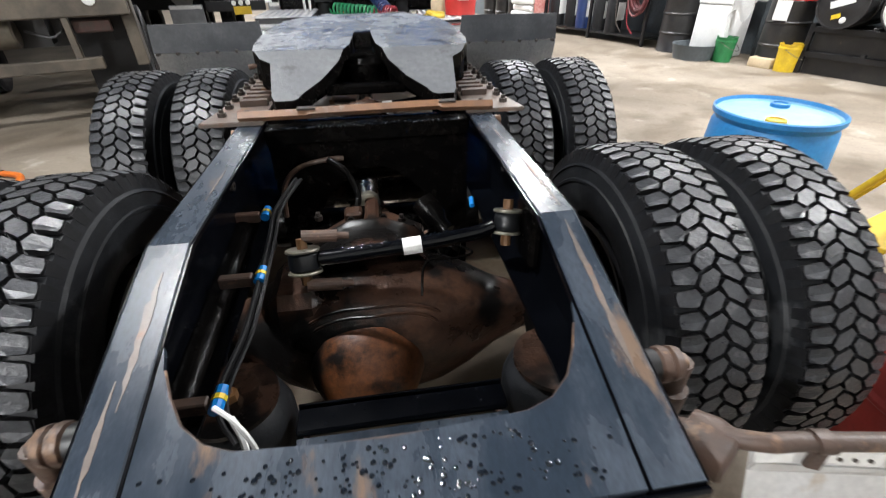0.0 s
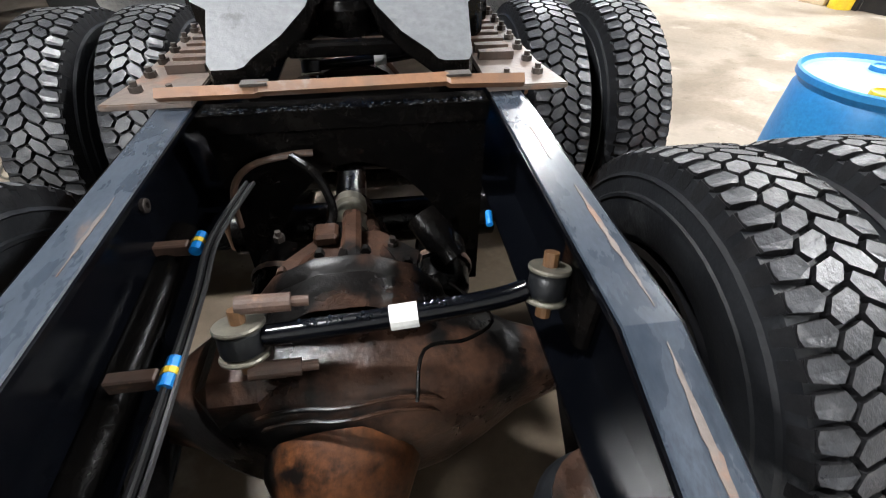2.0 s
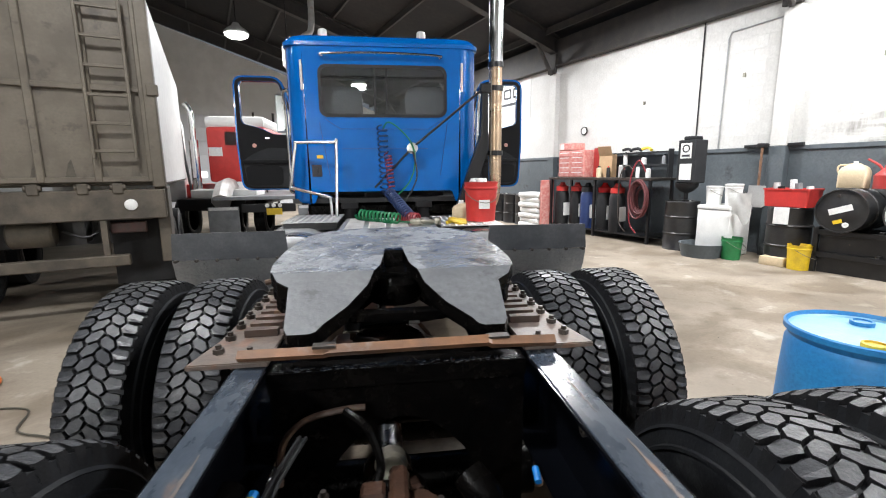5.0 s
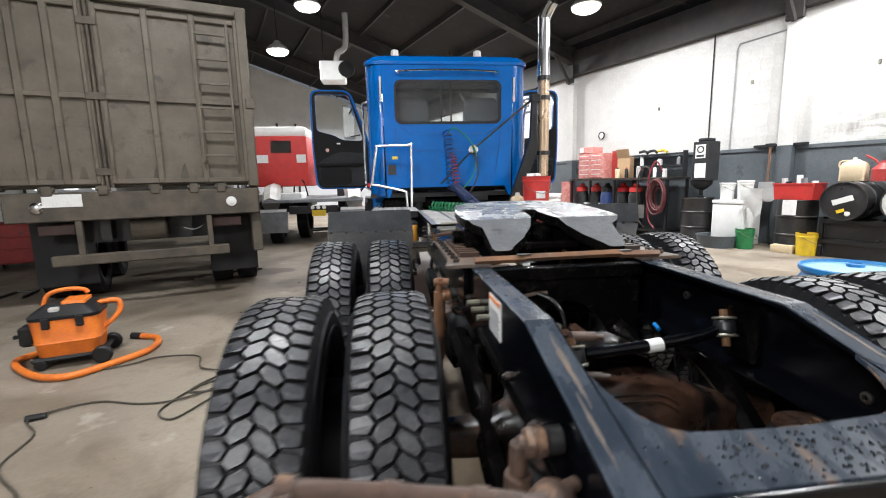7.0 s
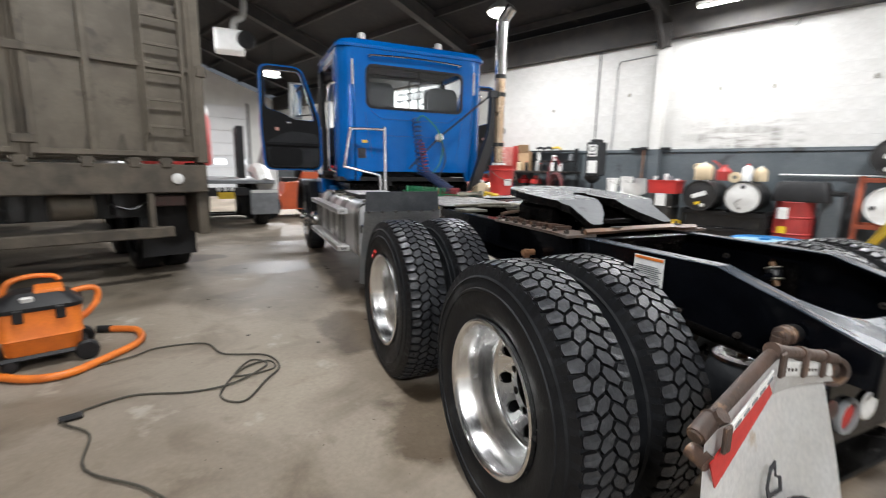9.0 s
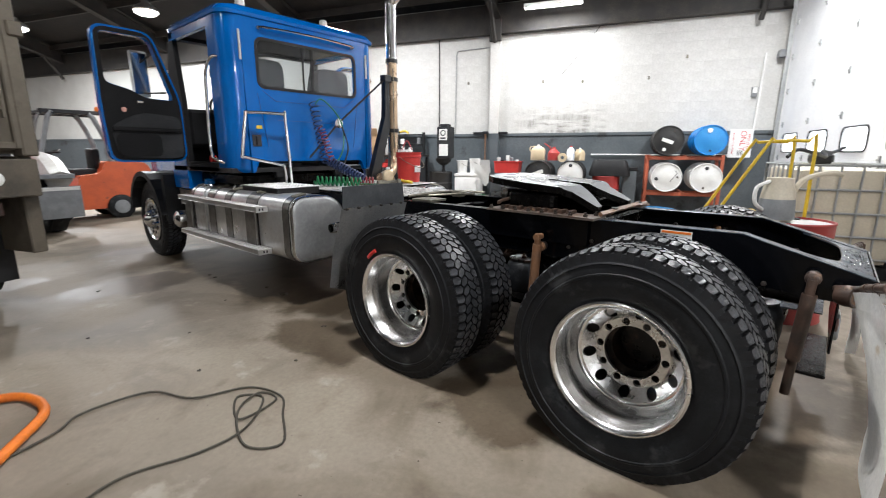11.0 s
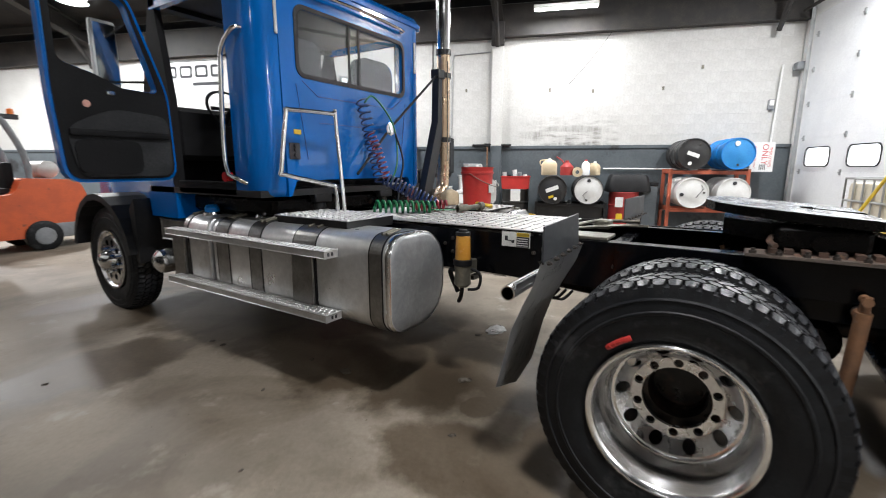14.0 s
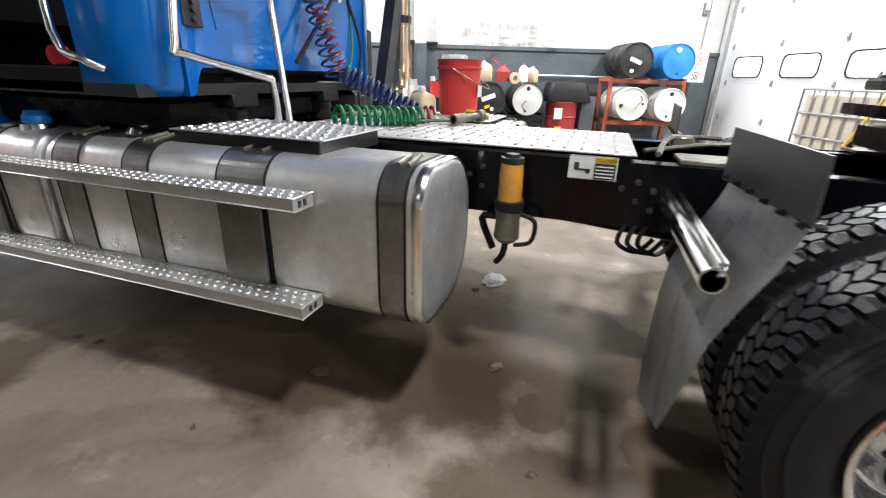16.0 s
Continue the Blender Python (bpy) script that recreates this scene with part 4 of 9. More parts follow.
def fw_z(y):
    return 1.22 + 0.08 * (y - KNEE) if y > KNEE else 1.22 - 0.52 * (KNEE - y)


KNEE = 1.86
half = [(0.036, 2.11), (0.05, 1.93), (0.09, 1.80), (0.15, 1.715), (0.215, 1.655), (0.232, 1.632), (0.25, 1.625), (0.308, 1.625), (0.32, 1.645), (0.326, 1.72), (0.333, 1.80), (0.372, 1.825), (0.403, 1.88), (0.415, 1.97),
        (0.412, 2.12), (0.396, 2.28), (0.36, 2.41), (0.28, 2.505), (0.15, 2.55), (0.0, 2.56)]
outline = half + [(-x, y) for x, y in reversed(half[:-1])]


def head_slab(y_lo, y_hi, material, name, label):
    """One piece of the head between two y, following the tilt."""
    tmp = bmesh.new()
    prism(tmp, outline, "z", -0.045, 0.0)
    for yy in (KNEE, 1.74):
        bmesh.ops.bisect_plane(tmp, geom=tmp.verts[:] + tmp.edges[:] + tmp.faces[:], plane_co=(0, yy, 0), plane_no=(0, 1, 0))
    for co, sgn in ((y_lo, 1), (y_hi, -1)):
        res = bmesh.ops.bisect_plane(tmp, geom=tmp.verts[:] + tmp.edges[:] + tmp.faces[:], plane_co=(0, co, 0), plane_no=(0, -sgn, 0), clear_outer=True)
        cut = [e for e in res["geom_cut"] if isinstance(e, bmesh.types.BMEdge)]
        if cut:
            bmesh.ops.edgenet_fill(tmp, edges=cut)
    for v in tmp.verts:
        v.co.z += fw_z(v.co.y)
    bmesh.ops.triangulate(tmp, faces=tmp.faces[:])
    bmesh.ops.recalc_face_normals(tmp, faces=tmp.faces)
    for f in tmp.faces:
        f.material_index = 0 if f.normal.z > 0.6 else 1
    return part(name, tmp, [material, "greasy"], fw, label)


head_slab(KNEE, 2.9, "fwtop", "head", "shiny wet greased steel top face")
head_slab(1.4, KNEE, "fwgrey", "ramp", "dull grey painted ramps")
bm = bm_new()
prism(bm, [(-0.3, 1.98), (0.3, 1.98), (0.33, 2.3), (0.18, 2.46), (-0.18, 2.46), (-0.33, 2.3)], "z", 1.1, 1.185)
box(bm, -0.4, -0.3, 1.9, 2.25, RT + 0.03, 1.18, 0.02)
box(bm, 0.3, 0.4, 1.9, 2.25, RT + 0.03, 1.18, 0.02)
for s in (-1, 1):
    skin(bm, [[Vector((s * x, y, z)) for x, y, z in ((0.042, 2.09, 1.185), (0.1, 2.05, 1.185), (0.1, 2.05, 1.08), (0.042, 2.09, 1.08))],
              [Vector((s * x, y, z)) for x, y, z in ((0.235, 1.65, 1.078), (0.29, 1.67, 1.085), (0.29, 1.67, 1.05), (0.235, 1.65, 1.05))]])
part("saddle", bm, "greasy", fw, "black greasy saddle and throat ribs")
part("lock_jaw", lathe(bm_new(), (0, 2.0, 1.08), (0, 0, 1), [(0, 0.09), (0.07, 0.09), (0.09, 0.07), (0.09, 0.035), (0.03, 0.03)], 20), "greasy", fw, smooth=True)
part("throat_plate", box(bm_new(), -0.037, 0.037, 2.08, 2.13, 1.15, 1.247, 0.004), "greasy", fw)
part("throat_bar", box(bm_new(), -0.15, 0.15, 1.755, 1.80, 1.075, 1.11, 0.006), "greasy", fw)
part("pivot_pin", cyl(bm_new(), (-0.44, 2.08, 1.11), (0.44, 2.08, 1.11), 0.035, seg=14), "greasy", fw)
part("release_handle", tube(bm_new(), [(-0.3, 2.25, 1.12), (-0.44, 2.27, 1.11), (-0.52, 2.25, 1.1)], 0.012, 8, 4), "rust", fw)


# ---- wheels ----
def tyre(bm, R=0.52, W=0.275, mi_side=0):
    """Carcass turned round x, centred on the origin."""
    h = W / 2
    prof = [(-h * 0.78, 0.292), (-h * 0.93, 0.315), (-h, 0.375), (-h * 0.985, 0.42), (-h * 0.93, 0.465), (-h * 0.865, 0.49), (-h * 0.85, 0.5), (-h * 0.76, R - 0.021),
            (-h * 0.4, R - 0.018), (0, R - 0.017), (h * 0.4, R - 0.018), (h * 0.76, R - 0.021), (h * 0.85, 0.5), (h * 0.865, 0.49), (h * 0.93, 0.465), (h * 0.985, 0.42), (h, 0.375), (h * 0.93, 0.315), (h * 0.78, 0.292)]
    lathe(bm, (0, 0, 0), (1, 0, 0), prof, 60, mi=mi_side)
    for s in (-1, 1):
        lathe(bm, (0, 0, 0), (1, 0, 0), [(s * h * 0.99, 0.405), (s * (h + 0.003), 0.408), (s * (h + 0.003), 0.416), (s * h * 0.985, 0.42)], 60)
        lathe(bm, (0, 0, 0), (1, 0, 0), [(s * h * 0.95, 0.455), (s * (h * 0.955 + 0.003), 0.458), (s * h * 0.93, 0.466)], 60)
    return bm


def tread_blocks(bm, R=0.52, W=0.275, pitches=62):
    """Two columns of staggered six-sided lugs between two columns of shoulder lugs, parted by deep grooves."""
    tw = W * 0.83
    step = 2 * math.pi / pitches
    r0 = R - 0.022
    g = 0.0042                      # half a groove
    ga = g / R
    lines = [-tw / 2, -tw * 0.245, 0.0, tw * 0.25, tw / 2]
    zig = tw * 0.03
    lean = (0.0, -0.42, 0.6, 0.15)   # how far a column is sheared along the tread
    start = (0.0, 0.0, -0.42, 0.18)
    for row in range(4):
        x0, x1 = lines[row], lines[row + 1]
        shift = 0.5 * (row % 2)
        first, last = row == 0, row == 3
        for k in range(pitches):
            a0 = (k + shift) * step
            h = step * 0.5 - ga
            mid, w = (x0 + x1) / 2, (x1 - x0) / 2
            lx, rx = x0 + g, x1 - g
            left = [(lx + 0.0, h * 0.82), (lx - 0.003, h * 0.3), (lx - 0.003, -h * 0.3), (lx, -h * 0.82)] if first else [(lx + zig, h), (lx - zig, 0.06 * h), (lx - zig, -0.06 * h), (lx + zig, -h)]
            right = [(rx, -h * 0.82), (rx + 0.003, -h * 0.3), (rx + 0.003, h * 0.3), (rx, h * 0.82)] if last else [(rx - zig, -h), (rx + zig, -0.06 * h), (rx + zig, 0.06 * h), (rx - zig, h)]
            pts = left + [(mid, -h * 0.98)] + right + [(mid, h * 0.98)]
            lo, hi = [], []
            for x, a in pts:
                sk = step * (start[row] + lean[row] * max(0.0, x - x0) / (2 * w))
                far = max(0.0, (abs(x) - tw * 0.34) / (tw * 0.16))
                rr = R - 0.012 * far * far
                lo.append(Vector((mid + (x - mid) * 1.03, r0 * math.cos(a0 + a + sk), r0 * math.sin(a0 + a + sk))))
                hi.append(Vector((mid + (x - mid) * 0.95, rr * math.cos(a0 + a * 0.94 + sk), rr * math.sin(a0 + a * 0.94 + sk))))
            skin_top(bm, lo, hi)
    # shoulder lugs running down the sidewall
    for s in (-1, 1):
        for k in range(pitches):
            a0 = (k + (0.0 if s < 0 else 0.5)) * step + (0.0 if s < 0 else (start[3] + lean[3]) * step)
            hl = step * 0.36
            lo, hi = [], []
            for x, r, a in ((0.402, R - 0.013, -hl), (0.402, R - 0.013, hl), (0.442, R - 0.05, hl * 0.85), (0.442, R - 0.05, -hl * 0.85)):
                lo.append(Vector((s * W * (x - 0.02), (r - 0.005) * math.cos(a0 + a), (r - 0.005) * math.sin(a0 + a))))
                hi.append(Vector((s * W * (x + 0.016), r * math.cos(a0 + a * 0.9), r * math.sin(a0 + a * 0.9))))
            skin_top(bm, lo, hi, 1)
    return bm


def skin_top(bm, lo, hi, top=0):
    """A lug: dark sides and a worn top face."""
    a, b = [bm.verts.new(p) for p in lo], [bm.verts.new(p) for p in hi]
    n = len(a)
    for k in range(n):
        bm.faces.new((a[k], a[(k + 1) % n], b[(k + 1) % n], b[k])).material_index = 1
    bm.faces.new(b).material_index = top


def rim_outer(bm, s=1.0):
    """A deep polished dual rim; x = 0 is the outer lip, the dish runs to +x."""
    prof = [(0.018, 0.302), (0.0, 0.300), (-0.004, 0.292), (0.0, 0.283), (0.02, 0.272), (0.05, 0.266), (0.06, 0.259), (0.13, 0.254), (0.175, 0.251), (0.19, 0.246), (0.197, 0.239), (0.199, 0.2295)]
    lathe(bm, (0, 0, 0), (1, 0, 0), prof, 56)
    return bm


def disc(bm, x0):
    """The rim's disc with hand holes, a raised ring of stud holes and the hub bore."""
    holes = [circle(0.2015 * math.cos(a), 0.2015 * math.sin(a), 0.0255, 16) for a in [2 * math.pi * (k + 0.5) / 10 for k in range(10)]]
    plate_with_holes(bm, circle(0, 0, 0.2295, 56), holes + [circle(0, 0, 0.1755, 48)], "x", x0, x0 + 0.012)
    for v in bm.verts:
        v.co.x -= 0.05 * (math.hypot(v.co.y, v.co.z) - 0.1755) / 0.054
    lathe(bm, (x0, 0, 0), (1, 0, 0), [(0.0, 0.1755), (-0.006, 0.1745), (-0.014, 0.17), (-0.016, 0.1685)], 48)
    holes = [circle(0.149 * math.cos(a), 0.149 * math.sin(a), 0.0175, 12) for a in [2 * math.pi * k / 10 for k in range(10)]]
    plate_with_holes(bm, circle(0, 0, 0.1685, 48), holes + [circle(0, 0, 0.1285, 40)], "x", x0 - 0.016, x0 + 0.004)
    return bm


def hub_mesh(bm):
    lathe(bm, (0, 0, 0), (1, 0, 0), [(0.4, 0.001), (0.4, 0.105), (0.3, 0.118), (0.29, 0.19), (0.47, 0.2)], 32)
    return bm


tyre_mesh = tyre(bm_new())
tread_mesh = tread_blocks(bm_new())
AXLES = (1.115, 2.522)
proto = None
for side in (-1, 1):
    for ay in AXLES:
        mx = Matrix.Translation((side * 1.262, ay + (0.026 if ay > 2 else 0.01), 0.505)) @ (Matrix.Rotation(math.pi, 4, "Z") if side > 0 else Matrix.Identity(4)) @ Matrix.Rotation(radians(17 if ay > 2 else 40), 4, "X")
        w = thing("dual_wheel", mx)
        w.parent = truck
        if proto is None:
            proto = w
            p_t = part("tyre", tyre_mesh, "tyre", w, "black truck tyre", smooth=True)
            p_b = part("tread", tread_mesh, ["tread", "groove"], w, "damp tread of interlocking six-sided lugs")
            for o in (p_t, p_b):
                o.location, o.scale = (0.137, 0, 0), (1, 1.038, 1.038)
            kids = [p_t, p_b]
            for o in (p_t, p_b):
                c = o.copy()
                scene.collection.objects.link(c)
                c.location = (0.475, 0, 0)
                c.rotation_euler = (0.05, 0, 0)
                kids.append(c)
            r1 = part("rim", rim_outer(bm_new()), "rimalu", w, "polished aluminium rim", smooth=True)
            r2 = part("disc", disc(bm_new(), 0.249), "aludisc", w, "polished disc with open stud holes")
            r3 = part("hub", hub_mesh(bm_new()), "castiron", w, "bare rusty hub and drum", smooth=True)
            # black here stands in for the shade behind the disc's open holes
            b2 = lathe(bm_new(), (0, 0, 0), (1, 0, 0), [(0.215, 0.246), (0.4, 0.25), (0.6, 0.27), (0.61, 0.30)], 40)
            r4 = part("inner_rim", b2, "blackpaint", w, "inner rim blackened for the shade inside the holes", smooth=True)
            for o in (r1, r2):
                o.scale = (1, 1.028, 1.028)
            kids += [r1, r2, r3, r4]
        else:
            for o in kids:
                c = o.copy()
                scene.collection.objects.link(c)
                c.parent = w
                if side > 0 and c.name.startswith("t"):
                    c.scale = (1, 1, 1)
                    c.rotation_euler = (0.03 * len(w.children), math.pi, 0)
        if side < 0 and ay > 2:
            b2 = bm_new()
            for k in range(5):
                a = radians(46 + 3.4 * k) - radians(17)
                cyl(b2, (0.012 - 0.003 * k, 0.345 * math.cos(a), 0.345 * math.sin(a)), (0.004, 0.345 * math.cos(a + 0.06), 0.345 * math.sin(a + 0.06)), 0.012, seg=8)
            part("paint_mark", b2, "red", w, "red paint mark on the sidewall")

# steer wheels
for side in (-1, 1):
    w = thing("steer_wheel", Matrix.Translation((side * 1.10, 7.70, 0.505)) @ (Matrix.Rotation(math.pi, 4, "Z") if side > 0 else Matrix.Identity(4)))
    w.parent = truck
    for src, off in ((kids[0], 0.15), (kids[1], 0.15)):
        c = src.copy()
        scene.collection.objects.link(c)
        c.parent, c.location = w, (off, 0, 0)
    b2 = bm_new()
    lathe(b2, (0, 0, 0), (1, 0, 0), [(0.03, 0.302), (0.012, 0.30), (0.01, 0.285), (0.03, 0.27), (0.04, 0.25), (0.03, 0.24)], 48)
    holes = [circle(0.18 * math.cos(a), 0.18 * math.sin(a), 0.036, 14) for a in [2 * math.pi * k / 10 for k in range(10)]]
    plate_with_holes(b2, circle(0, 0, 0.245, 48), holes + [circle(0, 0, 0.08, 30)], "x", 0.02, 0.035)
    part("rim", b2, "alu", w, "polished rim with round hand holes")
    b2 = bm_new()
    lathe(b2, (0, 0, 0), (1, 0, 0), [(0.03, 0.11), (-0.01, 0.1), (-0.07, 0.075), (-0.085, 0.05), (-0.09, 0.001)], 24)
    for k in range(10):
        a = 2 * math.pi * (k + 0.5) / 10
        cyl(b2, (0.02, 0.128 * math.cos(a), 0.128 * math.sin(a)), (-0.035, 0.128 * math.cos(a), 0.128 * math.sin(a)), 0.016, seg=6)
    part("hub_cap", b2, "chrome", w, "chrome hub cap and nuts", smooth=True)

# ---- drive axles, torque rods, springs ----
for ay, rear in ((AXLES[0], True), (AXLES[1], False)):
    b2 = bm_new()
    loops = []
    for x, ry, rz in ((-0.62, 0.06, 0.06), (-0.47, 0.065, 0.07), (-0.37, 0.09, 0.115), (-0.29, 0.14, 0.165), (-0.2, 0.18, 0.195), (-0.08, 0.2, 0.205), (0.06, 0.2, 0.205), (0.18, 0.175, 0.19), (0.27, 0.135, 0.16), (0.36, 0.09, 0.11), (0.46, 0.065, 0.07), (0.62, 0.06, 0.06)):
        lp = []
        for a in [2 * math.pi * k / 24 for k in range(24)]:
            c, s = math.cos(a), math.sin(a)
            lp.append(Vector((x - 0.02, ay + ry * math.copysign(abs(c) ** 0.7, c), 0.53 + rz * math.copysign(abs(s) ** 0.7, s))))
        loops.append(lp)
    skin(b2, loops)
    ax = part("drive_axle", b2, "castiron", truck, "oily brown cast axle housing", smooth=True)
    b2 = bm_new()
    lathe(b2, (-0.06, ay - 0.17, 0.5), (0.04, -1, -0.28), [(-0.03, 0.165), (0.02, 0.16), (0.05, 0.145), (0.09, 0.125), (0.125, 0.1), (0.15, 0.065), (0.162, 0.03), (0.165, 0.001)], 28)
    part("cover", b2, "bowl", ax, "rust orange domed rear cover", smooth=True)
    b2 = bm_new()
    for rr, dy in ((0.19, -0.185), (0.172, -0.2)):
        tube(b2, [(-0.03 + rr * 1.25 * math.cos(radians(q)), ay + dy + 0.05 * abs(math.cos(radians(q))), 0.54 + rr * math.sin(radians(q))) for q in range(15, 166, 10)], 0.005, 6)
    part("cover_rim", b2, "castiron", ax, "raised brown ribs over the cover", smooth=True)
    b2 = bm_new()
    prism(b2, [(-0.17, ay + 0.1), (0.13, ay + 0.1), (0.15, ay + 0.2), (0.05, ay + 0.3), (-0.1, ay + 0.3), (-0.19, ay + 0.2)], "z", 0.7, 0.755, bevel=0.008)
    box(b2, -0.04, 0.005, ay + 0.12, ay + 0.34, 0.755, 0.8, 0.01)
    box(b2, -0.11, -0.05, ay + 0.24, ay + 0.3, 0.755, 0.79, 0.008)
    part("top_casting", b2, "castiron", ax, "brown wet top casting of the carrier")
    part("yoke", lathe(bm_new(), (-0.035, ay + 0.36, 0.69), (0, 1, 0.12), [(0, 0.03), (0.0, 0.05), (0.05, 0.055), (0.06, 0.042), (0.1, 0.04), (0.11, 0.048), (0.14, 0.046), (0.14, 0.001)], 18), "washer", ax, "dull steel shaft yoke", smooth=True)
    for x_, q_ in ((0.08, 0.0), (-0.2, 0.06)):
        cl = bm_new()
        hexbolt(cl, (x_, ay + 0.23 + q_, 0.75), (0, 0, 1), 0.014, 0.016)
        part("casting_bolt", cl, "bolt", ax)
    b2 = bm_new()
    lathe(b2, (-0.03, ay + 0.1, 0.60), (0, 1, 0.1), [(-0.1, 0.235), (0.0, 0.225), (0.02, 0.24), (0.035, 0.24), (0.04, 0.19), (0.12, 0.135), (0.22, 0.095), (0.29, 0.08), (0.3, 0.1), (0.33, 0.1), (0.34, 0.001)], 14)
    for k in range(14):
        a = 2 * math.pi * k / 14
        hexbolt(b2, (-0.03 + 0.225 * math.cos(a), ay + 0.135, 0.6 + 0.225 * math.sin(a)), (0, 1, 0), 0.012, 0.012)
    for a in (20, 55, 90, 125, 160):
        c, s = math.cos(radians(a)), math.sin(radians(a))
        tube(b2, [(-0.03 + 0.2 * c, ay + 0.12, 0.6 + 0.2 * s), (-0.03 + 0.14 * c, ay + 0.24, 0.615 + 0.15 * s), (-0.03 + 0.095 * c, ay + 0.38, 0.63 + 0.1 * s)], 0.017, 5)
    part("carrier", b2, "castiron", ax, "ribbed carrier casting", smooth=True)
    b2 = bm_new()
    box(b2, 0.115, 0.165, ay - 0.262, ay - 0.255, 0.5, 0.507)
    box(b2, 0.12, 0.15, ay - 0.262, ay - 0.255, 0.48, 0.487)
    part("chalk_mark", b2, "yellow", ax, "small yellow paint mark", m=Matrix.Translation((0, 0.1, -0.0)))
    # torque rod with its two bushings
    tr = part("torque_rod", tube(bm_new(), [(-0.155, ay - 0.085, 0.836), (0.1, ay - 0.085, 0.852), (0.26, ay - 0.085, 0.872), (0.315, ay - 0.085, 0.89)], 0.02, 14, 3), "frame", truck, "black torque rod with a white tape mark", smooth=True)
    part("tape", tube(bm_new(), [(0.066, ay - 0.085, 0.8485), (0.116, ay - 0.085, 0.8525)], 0.0235, 14), "paper", tr)
    for x, z, lean_x, q in ((-0.195, 0.832, 0.02, 0.86), (0.35, 0.898, -0.12, 0.74)):
        ax_v = Vector((lean_x, -0.36, -0.93)).normalized()
        c = Vector((x, ay - 0.085, z))
        part("bushing", lathe(bm_new(), c - ax_v * 0.024, ax_v, [(d, r * q) for d, r in ((0, 0.018), (0, 0.04), (0.005, 0.046), (0.016, 0.047), (0.032, 0.047), (0.043, 0.046), (0.048, 0.04), (0.048, 0.018))], 28), "bushing", tr, "rubber bushing", smooth=True)
        b2 = bm_new()
        for d in (-0.034, 0.0245):
            lathe(b2, c + ax_v * d, ax_v, [(0, 0.012), (0, 0.05 * q), (0.004, 0.0525 * q), (0.008, 0.0515 * q), (0.0095, 0.012)], 28)
        part("washer", b2, "washer", tr)
        b2 = bm_new()
        cyl(b2, c + ax_v * 0.034, c + ax_v * 0.064, 0.014, seg=10)
        cyl(b2, c - ax_v * 0.034, c - ax_v * 0.06, 0.014, seg=10)
        part("pin", b2, "brass", tr, "orange rusty pin")
    for dy, dz in ((0.026, 0.06), (-0.026, -0.06)):
        b2 = bm_new()
        tube(b2, [(-0.195, ay - 0.085 + dy, 0.832 + dz), (-0.105, ay - 0.078 + dy, 0.822 + dz)], 0.017, 14)
        tube(b2, [(-0.105, ay - 0.078 + dy, 0.822 + dz), (-0.075, ay - 0.075 + dy, 0.818 + dz)], 0.01, 12)
        part("bracket_stud", b2, "rust", ax, "rusty threaded stud")
    b2 = bm_new()
    box(b2, -0.31, -0.16, ay - 0.14, ay + 0.08, 0.56, 0.745, 0.03)
    part("rod_bracket", b2, "castiron", ax, "rusty rod bracket")
    b2 = bm_new()
    box(b2, 0.395, 0.43, ay - 0.16, ay - 0.02, 0.78, 0.96, 0.012)
    part("frame_bracket", b2, "greasy", tr)
    # trailing arms and air springs
    for s in (-1, 1):
        b2 = bm_new()
        tube(b2, [(s * 0.48, ay + 0.5, 0.72), (s * 0.48, ay + 0.1, 0.64), (s * 0.47, ay - 0.2, 0.46), (s * 0.43, ay - 0.5, 0.42)], 0.045, 6, 4)
        sp = part("trailing_arm", b2, "greasy", truck, "greasy spring arm")
        c = Vector((-0.345 if s < 0 else 0.4, ay - 0.39, 0.42))
        b2 = bm_new()
        lathe(b2, c, (0, 0, 1), [(0, 0.09), (0.02, 0.105), (0.06, 0.118), (0.12, 0.125), (0.2, 0.125), (0.24, 0.112), (0.26, 0.09), (0.26, 0.001)], 30)
        bag = part("air_spring", b2, "tyre", truck, "black rubber air spring", smooth=True)
        part("cap_plate", lathe(bm_new(), c + Vector((0, 0, 0.262)), (0, 0, 1), [(0, 0.102), (0.012, 0.102), (0.013, 0.06), (0.006, 0.001)], 28), "castiron", bag, "rusty top plate")
        part("base_plate", box(bm_new(), c.x - 0.11, c.x + 0.11, c.y - 0.11, c.y + 0.11, 0.39, 0.418, 0.004), "rust", bag)
        hexb = bm_new()
        hexbolt(hexb, (c.x, c.y, 0.69), (0, 0, 1), 0.018, 0.02)
        part("stud", hexb, "brass", bag)
        # leaf seat and shackle outside the rail
        b2 = bm_new()
        cyl(b2, (s * 0.446, ay - 0.6, 0.876 if rear else 0.83), (s * 0.478, ay - 0.6, 0.876 if rear else 0.83), 0.03, seg=18)
        hb = part("hanger_bush", b2, "blackpaint", truck, smooth=True)
        b2 = bm_new()
        lathe(b2, (s * 0.478, ay - 0.6, 0.876 if rear else 0.83), (s, 0, 0), [(0, 0.026), (0.006, 0.033), (0.02, 0.034), (0.024, 0.028), (0.027, 0.028), (0.03, 0.033), (0.045, 0.03), (0.05, 0.018), (0.06, 0.016), (0.062, 0.001)], 10)
        part("hanger_nut", b2, "rust" if rear else "rustlight", hb, "rusty brown nut", smooth=True)
    for s in (-1, 1):
        b2 = bm_new()
        zt = 0.876 if rear else 0.92
        tube(b2, [(s * 0.535, ay - 0.6, zt), (s * 0.545, ay - 0.57, 0.3)], 0.02, 10)
